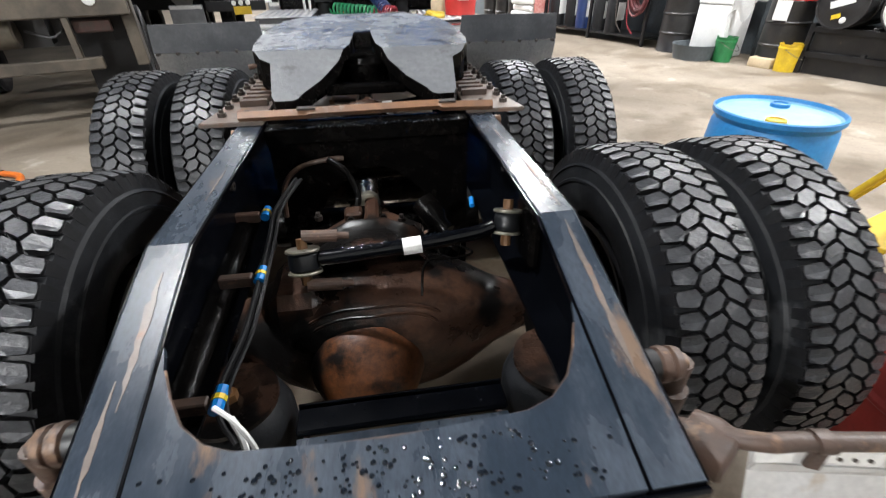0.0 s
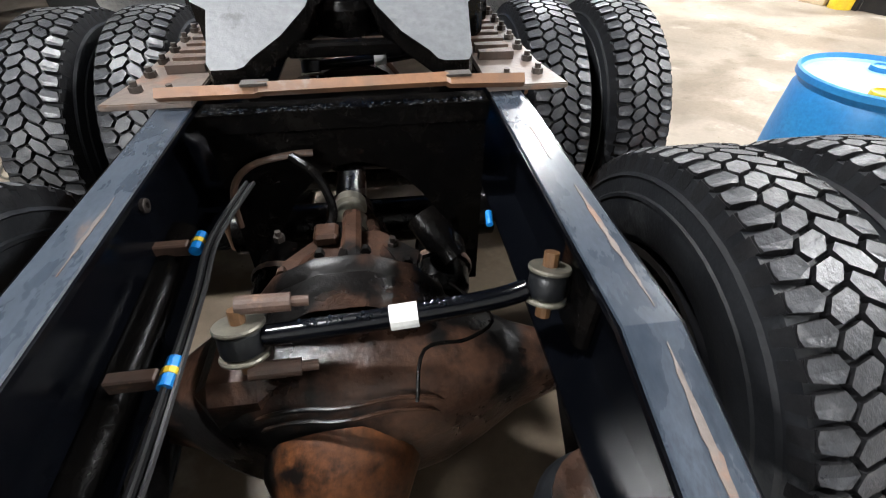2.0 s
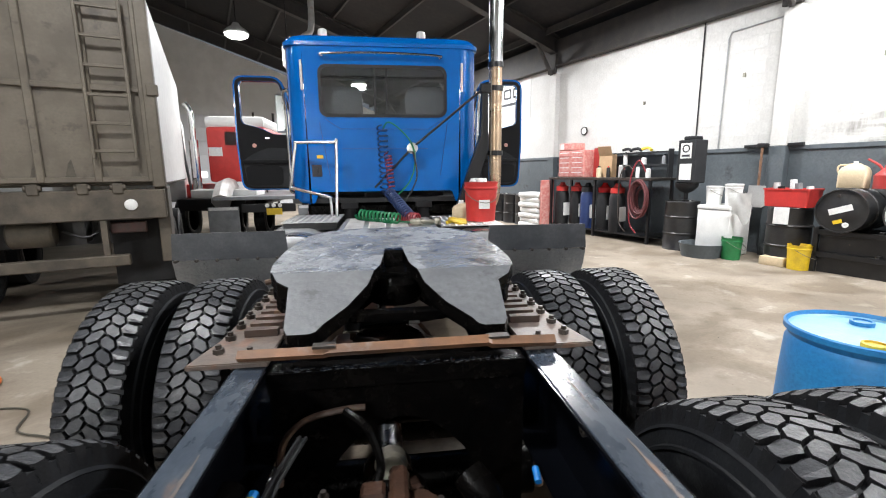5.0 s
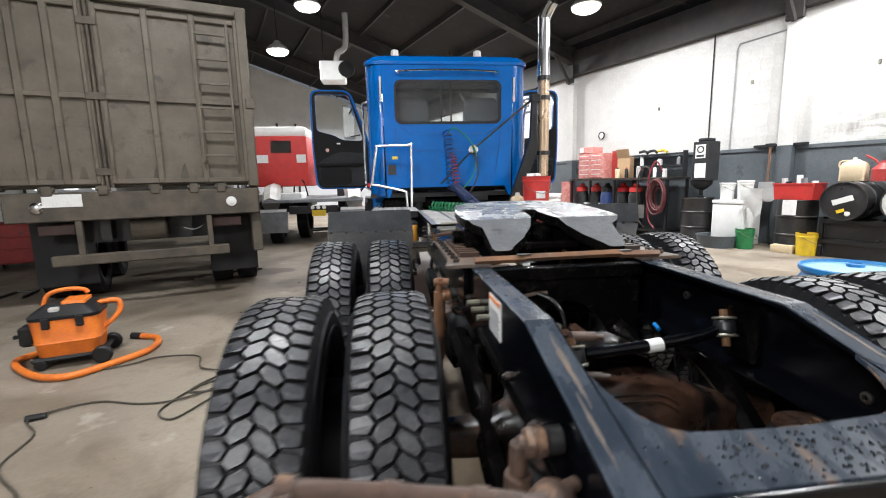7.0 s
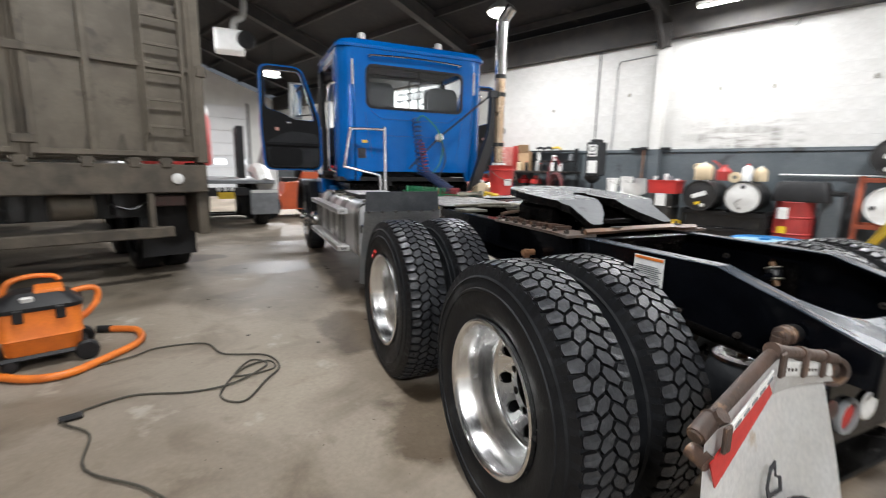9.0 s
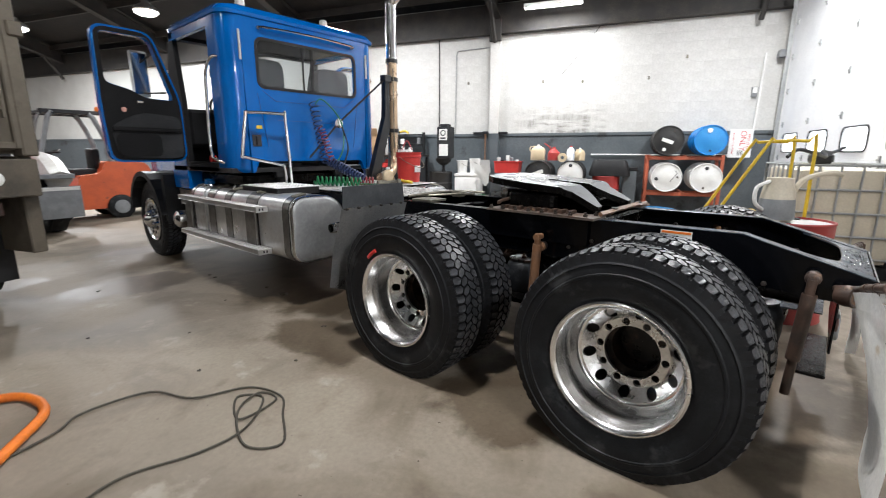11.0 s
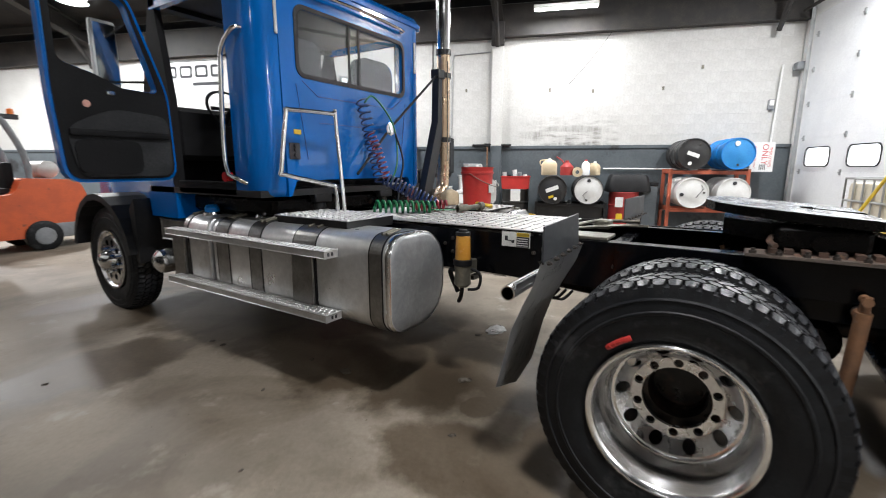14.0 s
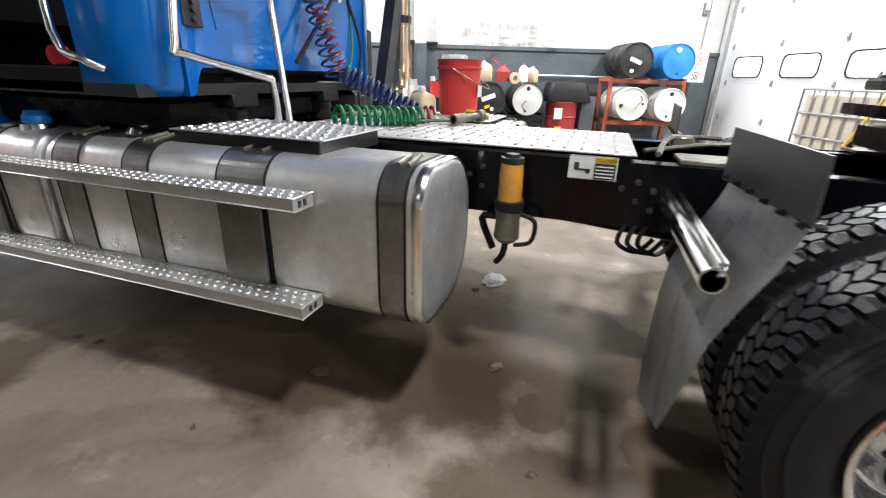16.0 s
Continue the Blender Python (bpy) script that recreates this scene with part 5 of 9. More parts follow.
        cyl(b2, (s * 0.535, ay - 0.598, zt - 0.07), (s * 0.543, ay - 0.578, 0.48), 0.03, seg=16)
        if not rear:
            cyl(b2, (s * 0.49, ay - 0.6, 0.9), (s * 0.565, ay - 0.6, 0.9), 0.02, seg=12)
        part("shock_absorber", b2, "rust" if rear else "rustlight", truck, "rusty orange shock absorber", smooth=True)
# plausible chambers and tube, added to block light and the floor inside the frame
for x in (-0.24, 0.2):
    bc = part("brake_chamber", lathe(bm_new(), (x, 1.33, 0.56), (0.1, 1, 0.2), [(0, 0.001), (0, 0.05), (0.03, 0.078), (0.09, 0.08), (0.095, 0.086), (0.11, 0.086), (0.115, 0.08), (0.19, 0.075), (0.21, 0.05), (0.21, 0.001)], 20), "greasy", truck, "grimy black brake chamber, added to block light", smooth=True)
    part("clamp_band", lathe(bm_new(), (x + 0.0095, 1.423, 0.579), (0.1, 1, 0.2), [(0, 0.088), (0.012, 0.09), (0.018, 0.088)], 20), "rust", bc, smooth=True)
part("cross_tube", cyl(bm_new(), (-0.42, 1.72, 0.55), (0.42, 1.72, 0.55), 0.075, seg=18), "greasy", truck, "greasy suspension cross tube, added to block light", smooth=True)
b2 = bm_new()
tube(b2, [(-0.045, 1.5, 0.635), (-0.045, 2.3, 0.64)], 0.05, 16)
for y in (1.5, 1.62, 2.25):
    cyl(b2, (-0.045, y, 0.635), (-0.045, y + 0.05, 0.635), 0.075, seg=16)
part("drive_shaft", b2, "castiron", truck, "grimy drive shaft between the axles", smooth=True)
b2 = bm_new()
tube(b2, [(-0.05, 2.75, 0.64), (-0.02, 5.0, 0.8)], 0.055, 16)
part("front_drive_shaft", b2, "greasy", truck, smooth=True)
part("spreader_bar", box(bm_new(), -0.33, 0.33, 0.40, 0.54, 0.33, 0.35, 0.006), "greasy", truck, "greasy spreader bar across the air springs")
gp = part("gusset_plate", box(bm_new(), -0.205, 0.262, 0.452, 0.64, 0.628, 0.636, 0.002), "framegrey", truck, "wet blue-black plate between the air springs")
part("lip", box(box(bm_new(), -0.205, 0.262, 0.642, 0.705, 0.634, 0.652, 0.004), -0.205, 0.262, 0.706, 0.712, 0.6, 0.66, 0.002), "frame", gp)
rng = random.Random(23)
b2 = bm_new()
for k in range(90):
    x, y = rng.uniform(-0.19, 0.25), rng.uniform(0.5, 0.7)
    if 0.63 < y < 0.648:
        continue
    s_ = rng.uniform(0.0016, 0.0042)
    zz = 0.6365 if y < 0.64 else 0.6525
    lathe(b2, (x, y, zz), (0, 0, 1), [(0, s_), (s_ * 0.45, s_ * 0.75), (s_ * 0.65, 0.0003)], 7)
tagged(part("water_bead", b2, "wet", gp, smooth=True), "beads of water on the plate", kind="stuff")


# wiring harness and air lines inside the frame
for dx, dz in ((0, 0), (0.01, 0.004), (-0.006, 0.008)):
    b2 = bm_new()
    tube(b2, [(-0.26 + dx, 1.5, 0.86 + dz), (-0.3 + dx, 1.3, 0.85 + dz), (-0.295 + dx, 1.15, 0.84 + dz), (-0.285 + dx, 0.95, 0.84 + dz), (-0.29 + dx, 0.78, 0.82 + dz), (-0.31 + dx, 0.62, 0.8 + dz), (-0.27 + dx, 0.55, 0.76 + dz)], 0.005, 6, 5)
    part("loom_wire", b2, "black", truck, "black wire of the loom", smooth=True)
for y, x, z in ((1.30, -0.335, 0.845), (0.965, -0.29, 0.845), (0.62, -0.31, 0.81)):
    b2 = bm_new()
    cyl(b2, (x, y - 0.028, z), (x, y + 0.028, z), 0.013, seg=10)
    pl = part("cable_plug", b2, "bluehose", truck, "blue plug with a yellow tie")
    part("cable_tie", cyl(bm_new(), (x, y - 0.006, z), (x, y + 0.006, z), 0.0145, seg=10), "yellow", pl)
    part("cable_bracket", box(bm_new(), x - 0.1, x - 0.02, y - 0.012, y + 0.012, z - 0.025, z + 0.005, 0.003), "rust", pl)
b2 = bm_new()
cyl(b2, (0.325, 1.36, 0.78), (0.33, 1.4, 0.79), 0.009, seg=8)
part("cable_plug", b2, "bluehose", truck)
b2 = bm_new()
box(b2, -0.278, -0.232, 0.495, 0.535, 0.715, 0.765, 0.008)
box(b2, -0.262, -0.248, 0.505, 0.525, 0.69, 0.72, 0.003)
tube(b2, [(-0.245, 0.515, 0.76), (-0.225, 0.51, 0.8), (-0.25, 0.53, 0.85), (-0.29, 0.56, 0.86)], 0.005, 6, 4)
tube(b2, [(-0.25, 0.52, 0.74), (-0.255, 0.54, 0.8), (-0.27, 0.56, 0.83)], 0.006, 6, 3)
tube(b2, [(-0.24, 0.515, 0.7), (-0.21, 0.5, 0.73), (-0.235, 0.53, 0.78)], 0.004, 6, 3)
part("white_connector", b2, "white", truck, "dangling white connector")
b2 = bm_new()
tube(b2, [(-0.15, 1.52, 0.92), (-0.09, 1.47, 0.89), (-0.06, 1.43, 0.81), (-0.09, 1.4, 0.75)], 0.011, 8, 5)
tube(b2, [(0.2, 1.2, 0.75), (0.26, 1.05, 0.8), (0.2, 0.98, 0.83), (0.12, 0.96, 0.84), (0.1, 0.9, 0.78)], 0.0035, 6, 5)
part("air_line", b2, "greasy", truck, "black nylon air lines", smooth=True)
b2 = bm_new()
tube(b2, [(-0.41, 1.4, 0.8), (-0.405, 0.5, 0.75)], 0.036, 14)
part("air_pipe", b2, "greasy", truck, "black pipe along the inside of the rail", smooth=True)
b2 = bm_new()
lathe(b2, (0.16, 1.42, 0.78), (0.3, -0.4, -0.3), [(0, 0.02), (0.0, 0.045), (0.08, 0.045), (0.1, 0.03), (0.14, 0.03), (0.14, 0.001)], 16)
lathe(b2, (-0.05, 1.45, 0.75), (0, -0.5, -0.5), [(0, 0.02), (0.0, 0.05), (0.09, 0.05), (0.1, 0.03), (0.12, 0.001)], 16)
part("air_valve", b2, "greasy", truck, "grimy brake valve", smooth=True)

# ---- mud flaps at the rear ----
def swing(bm):
    """The flaps hang a little turned, inner edge forward at the top and twisted back below."""
    for v in bm.verts:
        v.co.y += 0.07 - 0.17 * (abs(v.co.x) - 0.66) - 0.15 * min(1.3, max(0.0, (0.85 - v.co.z) / 0.4)) * (1.24 - abs(v.co.x))
    return droop(bm)


def droop(bm):
    """The hanger on the far side is bent down towards its end."""
    for v in bm.verts:
        if v.co.x > 0.56:
            v.co.z -= 0.35 * (v.co.x - 0.56)
    return bm


def tube_z(x):
    """Height of the hanger tube's middle along the flap."""
    return 0.977 - 0.257 * (0.955 - x) if x < 0.955 else 0.977 - 0.43 * (x - 0.955)


def band(s, xs, up, down):
    """A strip that follows the hanger tube, from one drop below its middle to another."""
    return [(s * x, tube_z(x) - up) for x in xs] + [(s * x, tube_z(x) - down) for x in reversed(xs)]


for s in (-1, 1):
    run = [(0.45, 0.43, 0.835), (0.5, 0.4, 0.845), (0.56, 0.352, 0.87)] + [(x, 0.345 - 0.105 * (x - 0.6), tube_z(x)) for x in (0.62, 0.8, 0.9)] + [(0.955, 0.306, 0.971)] + [(x, 0.306 - 0.11 * (x - 0.955), tube_z(x)) for x in (1.01, 1.1, 1.26)]
    hg = part("flap_hanger", droop(tube(bm_new(), [(s * x, y, z) for x, y, z in run], 0.0155, 12, 4)), "rust", truck, "rusty bent tube hanger", smooth=True)
    for x in (0.655, 0.8, 0.955, 1.2):
        b2 = bm_new()
        z = tube_z(x)
        box(b2, s * x - 0.014, s * x + 0.014, 0.258, 0.268, z - 0.058, z + 0.004, 0.003)
        part("flap_clamp", swing(b2), "rust", hg, "rusty strap over the tube")
        b2 = bm_new()
        y = 0.345 - 0.105 * (x - 0.6) if x < 0.955 else 0.306 - 0.11 * (x - 0.955)
        cyl(b2, (s * (x - 0.014), y + 0.0015, z - 0.004), (s * (x + 0.014), y - 0.0015, z + 0.004), 0.0195, seg=14)
        part("strap_loop", droop(b2), "rust", hg, smooth=True)
    b2 = bm_new()
    lathe(b2, (s * 0.525, 0.372, 0.822), (s * 0.55, -0.83, 0.05), [(-0.06, 0.02), (-0.055, 0.042), (-0.02, 0.049), (0.0, 0.046), (0.012, 0.048), (0.018, 0.043), (0.016, 0.034), (-0.005, 0.03), (-0.005, 0.001)], 20)
    part("hanger_end", b2, "rust", hg, "rusty hollow end boss", smooth=True)
    b2 = tube(bm_new(), [(s * 1.2, 0.279, 0.872), (s * 1.255, 0.272, 0.848)], 0.021, 10)
    tube(b2, [(s * 1.2, 0.3, 0.84), (s * 1.195, 0.258, 0.89)], 0.018, 8)
    cyl(b2, (s * 1.235, 0.295, 0.80), (s * 1.235, 0.25, 0.79), 0.02, seg=10)
    part("end_clamp", droop(b2), "rust", hg, "lumpy rusty end clamp", smooth=True)
    bend = lambda x, z: 0.30 - 0.012 * math.sin((z - 0.2) * 5) + 0.01 * math.sin(x * 9)
    b2 = bm_new()
    nx, nz = 12, 10
    rows = []
    for k in range(nz + 1):
        rw = []
        for i in range(nx + 1):
            x = 0.575 + 0.665 * i / nx
            z = 0.20 + (tube_z(x) - 0.024 - 0.20) * k / nz
            rw.append(b2.verts.new((s * x, bend(x, z), z)))
        rows.append(rw)
    for a, b in zip(rows, rows[1:]):
        for i in range(nx):
            b2.faces.new((a[i], a[i + 1], b[i + 1], b[i]))
    bmesh.ops.solidify(b2, geom=b2.faces[:], thickness=0.008)
    fl = part("mud_flap", swing(b2), "flapwhite", truck, "dirty white mud flap with a red corner band and a dark round emblem")
    b2 = bm_new()
    prism(b2, [(s * 0.992, 0.908), (s * 0.966, 0.876), (s * 1.205, 0.726), (s * 1.238, 0.795)], "y", 0.272, 0.276)
    part("red_band", swing(b2), "red", fl)
    for xs in ((0.565, 0.63), (0.68, 0.775), (0.825, 0.93)):
        part("clamp_strip", swing(prism(bm_new(), band(s, xs, 0.019, 0.056), "y", 0.268, 0.274, bevel=0.002)), "white", fl, "white metal clamp strip")
    part("clamp_strip", swing(prism(bm_new(), band(s, (0.985, 1.185), 0.02, 0.046), "y", 0.268, 0.274, bevel=0.002)), "white", fl)
    b2 = bm_new()
    for x in (0.7, 0.725, 0.75, 0.85, 0.875, 0.9):
        cyl(b2, (s * x, 0.2685, tube_z(x) - 0.04), (s * x, 0.2655, tube_z(x) - 0.04), 0.0045, seg=8)
    part("rivet", swing(b2), "bolt", fl)
    b2 = bm_new()
    for x in (1.005, 1.04, 1.075, 1.11, 1.145):
        prism(b2, [(s * (x - 0.011), tube_z(x - 0.011) - 0.031), (s * (x + 0.011), tube_z(x + 0.011) - 0.031), (s * (x + 0.011), tube_z(x + 0.011) - 0.037), (s * (x - 0.011), tube_z(x - 0.011) - 0.037)], "y", 0.2655, 0.2685)
    part("slot", swing(b2), "grey", fl, "dark slot in the strip")
    b2 = bm_new()
    prism(b2, [(s * 0.965, tube_z(0.955) - 0.058), (s * 0.962, 0.876), (s * 0.80, 0.856), (s * 0.56, 0.805), (s * 0.57, tube_z(0.57) - 0.058)], "y", 0.27, 0.274)
    part("backing_sheet", swing(b2), "silverpaint", fl, "bare silver sheet under the strip")
    b2 = bm_new()
    oval = lambda k: [(s * (0.9 + 1.45 * x), 0.43 + z) for x, z in circle(0, 0, k, 30)]
    plate_with_holes(b2, oval(0.15), [oval(0.134)], "y", 0.268, 0.272)
    prism(b2, oval(0.124), "y", 0.268, 0.272)
    mark = [(0.90, 0.61), (0.965, 0.61), (0.975, 0.64), (0.96, 0.69), (0.935, 0.7), (0.93, 0.66), (0.905, 0.65)]
    plate_with_holes(b2, [(s * x, z) for x, z in mark], [[(s * (0.942 + 0.72 * (x - 0.942)), 0.648 + 0.72 * (z - 0.648)) for x, z in mark]], "y", 0.268, 0.272)
    em = part("emblem", swing(b2), "ink", fl, "dark printed round emblem in a ring")
    b2 = bm_new()
    for k in range(4):
        box(b2, s * (0.8 + 0.066 * k) - 0.017, s * (0.8 + 0.066 * k) + 0.017, 0.265, 0.2675, 0.385, 0.475 - 0.025 * (k % 2))
    part("print", swing(b2), "paper", em)

# decals on the frame
dec = part("warning_decal", box(bm_new(), -RX - 0.003, -RX, 1.045, 1.205, 0.89, 1.02), "paper", truck, "white decal with an orange heading and lines of print")
part("heading", box(bm_new(), -RX - 0.005, -RX - 0.003, 1.05, 1.2, 1.004, 1.016), "orange", dec)
b2 = bm_new()
for k in range(9):
    box(b2, -RX - 0.005, -RX - 0.003, 1.055 + 0.01 * (k % 3), 1.195, 0.9 + 0.009 * k, 0.904 + 0.009 * k)
part("print", b2, "grey", dec)
cd_ = part("caution_decal", box(bm_new(), -RX - 0.003, -RX, 3.447, 3.636, 0.953, 1.05), "paper", truck, "white picture decal with a yellow caution heading")
part("heading", box(bm_new(), -RX - 0.005, -RX - 0.003, 3.452, 3.535, 1.022, 1.045), "yellow", cd_)
part("dark_panel", box(bm_new(), -RX - 0.005, -RX - 0.003, 3.452, 3.535, 0.958, 1.02), "ink", cd_)
b2 = bm_new()
for k in range(4):
    box(b2, -RX - 0.007, -RX - 0.005, 3.46, 3.53, 0.964 + 0.014 * k, 0.969 + 0.014 * k)
part("print", b2, "paper", cd_)
b2 = bm_new()
box(b2, -RX - 0.005, -RX - 0.003, 3.55, 3.61, 0.99, 0.996)
box(b2, -RX - 0.005, -RX - 0.003, 3.595, 3.615, 0.992, 1.02)
cyl(b2, (-RX - 0.003, 3.56, 0.987), (-RX - 0.005, 3.56, 0.987), 0.01, seg=10)
part("pictogram", b2, "ink", cd_)
for z in (0.953, 1.046):
    b2 = bm_new()
    for k in range(16):
        y = 3.45 + 0.0118 * k
        box(b2, -RX - 0.0052, -RX - 0.0048, y, y + 0.006, z, z + 0.004)
    tagged(part("hazard_border", b2, "ink", cd_), kind="stuff")
text_mesh("CAUTION", 0.017, "ink", cd_, Matrix.Translation((-RX - 0.0056, 3.488, 1.033)) @ Matrix.Rotation(radians(-90), 4, "Z") @ Matrix.Rotation(radians(90), 4, "X"))

# ---- wheel guards ----
def guard(s):
    b2 = bm_new()
    skin(b2, [[Vector((s * x, y + d, z)) for x, y, z in ((0.60, 3.105, 1.03), (1.235, 3.07, 1.055), (1.225, 3.072, 1.205), (0.615, 3.11, 1.205))] for d in (0, 0.008)])
    g = part("wheel_guard", b2, "guard", truck, "grey rubber guard flap above the tyres")
    b2 = bm_new()
    rows = []
    for y, z, xi in ((3.08, 1.05, 0.60), (3.108, 0.95, 0.60), (3.155, 0.85, 0.61), (3.205, 0.73, 0.64), (3.228, 0.62, 0.70), (3.25, 0.52, 0.80), (3.27, 0.44, 0.96)):
        rows.append([b2.verts.new((s * (xi + (1.24 - xi) * f), y + 0.025 * (1 - f) * (1 - abs(f - 0.3)) * min(1, (1.05 - z) / 0.3), z - 0.1 * (1 - f) * (z < 0.6))) for f in np.linspace(0, 1, 8)])
    for a, b in zip(rows, rows[1:]):
        for i in range(7):
            b2.faces.new((a[i], a[i + 1], b[i + 1], b[i]))
    bmesh.ops.solidify(b2, geom=b2.faces[:], thickness=0.008)
    bmesh.ops.recalc_face_normals(b2, faces=b2.faces)
    # faces turned to the rear get the painted-in shade of guardback
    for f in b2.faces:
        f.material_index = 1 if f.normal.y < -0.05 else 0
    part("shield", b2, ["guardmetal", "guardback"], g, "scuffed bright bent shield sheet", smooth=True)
    b2 = bm_new()
    for k in range(6):
        hexbolt(b2, (s * (0.66 + 0.11 * k), 3.106 - 0.006 * k, 1.05), (0, 1, 0), 0.01, 0.012)
        hexbolt(b2, (s * (0.66 + 0.11 * k), 3.09 - 0.006 * k, 1.05), (0, -1, 0), 0.01, 0.012)
    part("bolt", b2, "bolt", g)
    b2 = bm_new()
    lathe(b2, (s * 0.44, 3.245, 0.90), (s * 0.995, -0.02, -0.005), [(0, 0.034), (0.79, 0.034), (0.79, 0.029), (0.1, 0.028)], 20)
    box(b2, s * 0.46, s * 1.2, 3.2, 3.215, 0.90, 0.935, 0.004)
    part("support_tube", b2, "chrome", g, "bright open-ended support tube", smooth=True)


guard(-1)
guard(1)

# ---- fuel tanks, steps, deck ----
def tank(s):
    e = thing("fuel_tank")
    e.parent = truck
    def section(ro, ri):
        out = []
        for cx, cz, r, a0 in ((-1.055 + ro, 0.445 + ro, ro, 180), (-0.485 - ri, 0.445 + ri, ri, 270), (-0.485 - ri, 1.05 - ri, ri, 0), (-1.055 + ro, 1.05 - ro, ro, 90)):
            out += [(cx + r * math.cos(radians(a0 + 9 * k)), cz + r * math.sin(radians(a0 + 9 * k))) for k in range(11)]
        return out
    sec = section(0.13, 0.25)

    def loop(y, sh):
        return [Vector((-s * (-0.77 + (x + 0.77) * sh), y, 0.7475 + (z - 0.7475) * sh)) for x, z in sec]
    # the fuel tank, and a short second tank before it
    for nm, y0, y1, lb in (("shell", 4.06, 5.87, "brushed aluminium tank shell"), ("fluid_tank", 5.93, 6.3, "short bright second tank")):
        b2 = bm_new()
        skin(b2, [loop(y0 - 0.022, 0.7), loop(y0 - 0.02, 0.9), loop(y0 - 0.012, 0.965), loop(y0, 0.995), loop(y0 + 0.012, 1.0), loop(y1 - 0.05, 1.0), loop(y1 - 0.02, 0.985), loop(y1, 0.93), loop(y1 + 0.01, 0.8)])
        for f in b2.faces:
            if all(v.co.y < y0 - 0.011 for v in f.verts):
                f.material_index = 1
        part(nm, b2, ["tankmetal", "tankend"], e, lb, smooth=True)
    y0 = 4.06
    b2 = bm_new()
    skin(b2, [loop(y0 - 0.016, 0.985), loop(y0 - 0.004, 1.004), loop(y0 + 0.008, 1.012), loop(y0 + 0.022, 1.004)], cap=False)
    part("weld_bead", b2, "rimalu", e, smooth=True)
    for y, w in ((4.155, 0.045), (4.775, 0.105), (5.305, 0.065), (5.715, 0.075), (6.24, 0.03)):
        b2 = bm_new()
        skin(b2, [loop(y - w, 1.002), loop(y - w, 1.012), loop(y + w, 1.012), loop(y + w, 1.002)], cap=False)
        st = part("strap", b2, "strap", e, "steel tank strap")
        b2 = bm_new()
        for d in (-w - 0.005, w + 0.005):
            skin(b2, [loop(y + d - 0.005, 1.0), loop(y + d - 0.005, 1.01), loop(y + d + 0.005, 1.01), loop(y + d + 0.005, 1.0)], cap=False)
        part("rubber_edge", b2, "black", st)
        for q in (-0.4, 0.4):
            part("strap_bolt", cyl(bm_new(), (s * 0.98, y + q * w - 0.012, 1.052), (s * 0.86, y + q * w - 0.012, 1.07), 0.009, seg=8), "washer", st, smooth=True)
    b2 = lathe(bm_new(), (-s * -0.9, 5.95, 1.0), (0, 0, 1), [(0, 0.075), (0.03, 0.07), (0.035, 0.06)], 22)
    part("filler_neck", b2, "alu", e, smooth=True, m=Matrix.Translation((0, 0.14, 0.04)))
    b2 = lathe(bm_new(), (-s * -0.9, 5.95, 1.03), (0, 0, 1), [(0, 0.058), (0.035, 0.056), (0.045, 0.045), (0.046, 0.001)], 18)
    box(b2, -s * -0.9 - 0.05, -s * -0.9 + 0.05, 5.94, 5.96, 1.07, 1.09, 0.005)
    part("filler_cap", b2, "bluehose", e, "blue filler cap", smooth=True, m=Matrix.Translation((0, 0.14, 0.04)))
    b2 = lathe(bm_new(), (-s * -0.82, 5.55, 1.01), (0, 0, 1), [(0, 0.05), (0.02, 0.045), (0.04, 0.03), (0.045, 0.001)], 16)
    cyl(b2, (-s * -0.8, 5.1, 1.015), (-s * -0.8, 5.1, 1.05), 0.02, seg=10)
    part("sender", b2, "alu", e, smooth=True, m=Matrix.Translation((0, 0, 0.035)))
    b2 = bm_new()
    box(b2, -s * -0.56 - 0.06, -s * -0.56 + 0.06, 4.35, 4.4, 0.42, 0.46)
    box(b2, -s * -0.46 - 0.03, -s * -0.46 + 0.03, 4.6, 6.1, 0.8, 0.9)
    part("tank_bracket", b2, "blackpaint", e)
    return e


for s in (-1, 1):
    tank(s)
    for z, x0, x1 in ((0.945, 1.07, 1.175), (0.545, 1.06, 1.185)):
        st = part("step", box(bm_new(), s * x0, s * x1, 4.45, 6.33, z - 0.045, z, 0.004), "brushed", truck, "aluminium step with a raised grip surface")
        b2 = bm_new()
        for iy in range(46):
            for ix in range(3):
                x, y = s * (x0 + 0.022 + 0.036 * ix), 4.475 + 0.04 * iy + 0.02 * (ix % 2)
                lathe(b2, (x, y, z), (0, 0, 1), [(0, 0.012), (0.004, 0.009), (0.004, 0.005), (0.001, 0.004)], 6)
        tagged(part("grip", b2, "tread_plate", st), "raised round grip pimples", kind="stuff")
        b2 = bm_new()
        for dx in (0.045, 0.075):
            box(b2, s * (x0 + dx) - 0.007, s * (x0 + dx) + 0.007, 4.447, 4.451, z - 0.034, z - 0.012)
        part("end_slot", b2, "ink", st)
    b2 = bm_new()
    for y, w_ in ((4.775, 0.1), (6.33, 0.09)):
        box(b2, s * 1.07, s * 1.082, y - w_, y + w_, 0.5, 0.94, 0.003)
    part("step_bracket", b2, "strap", truck, "steel step brackets")


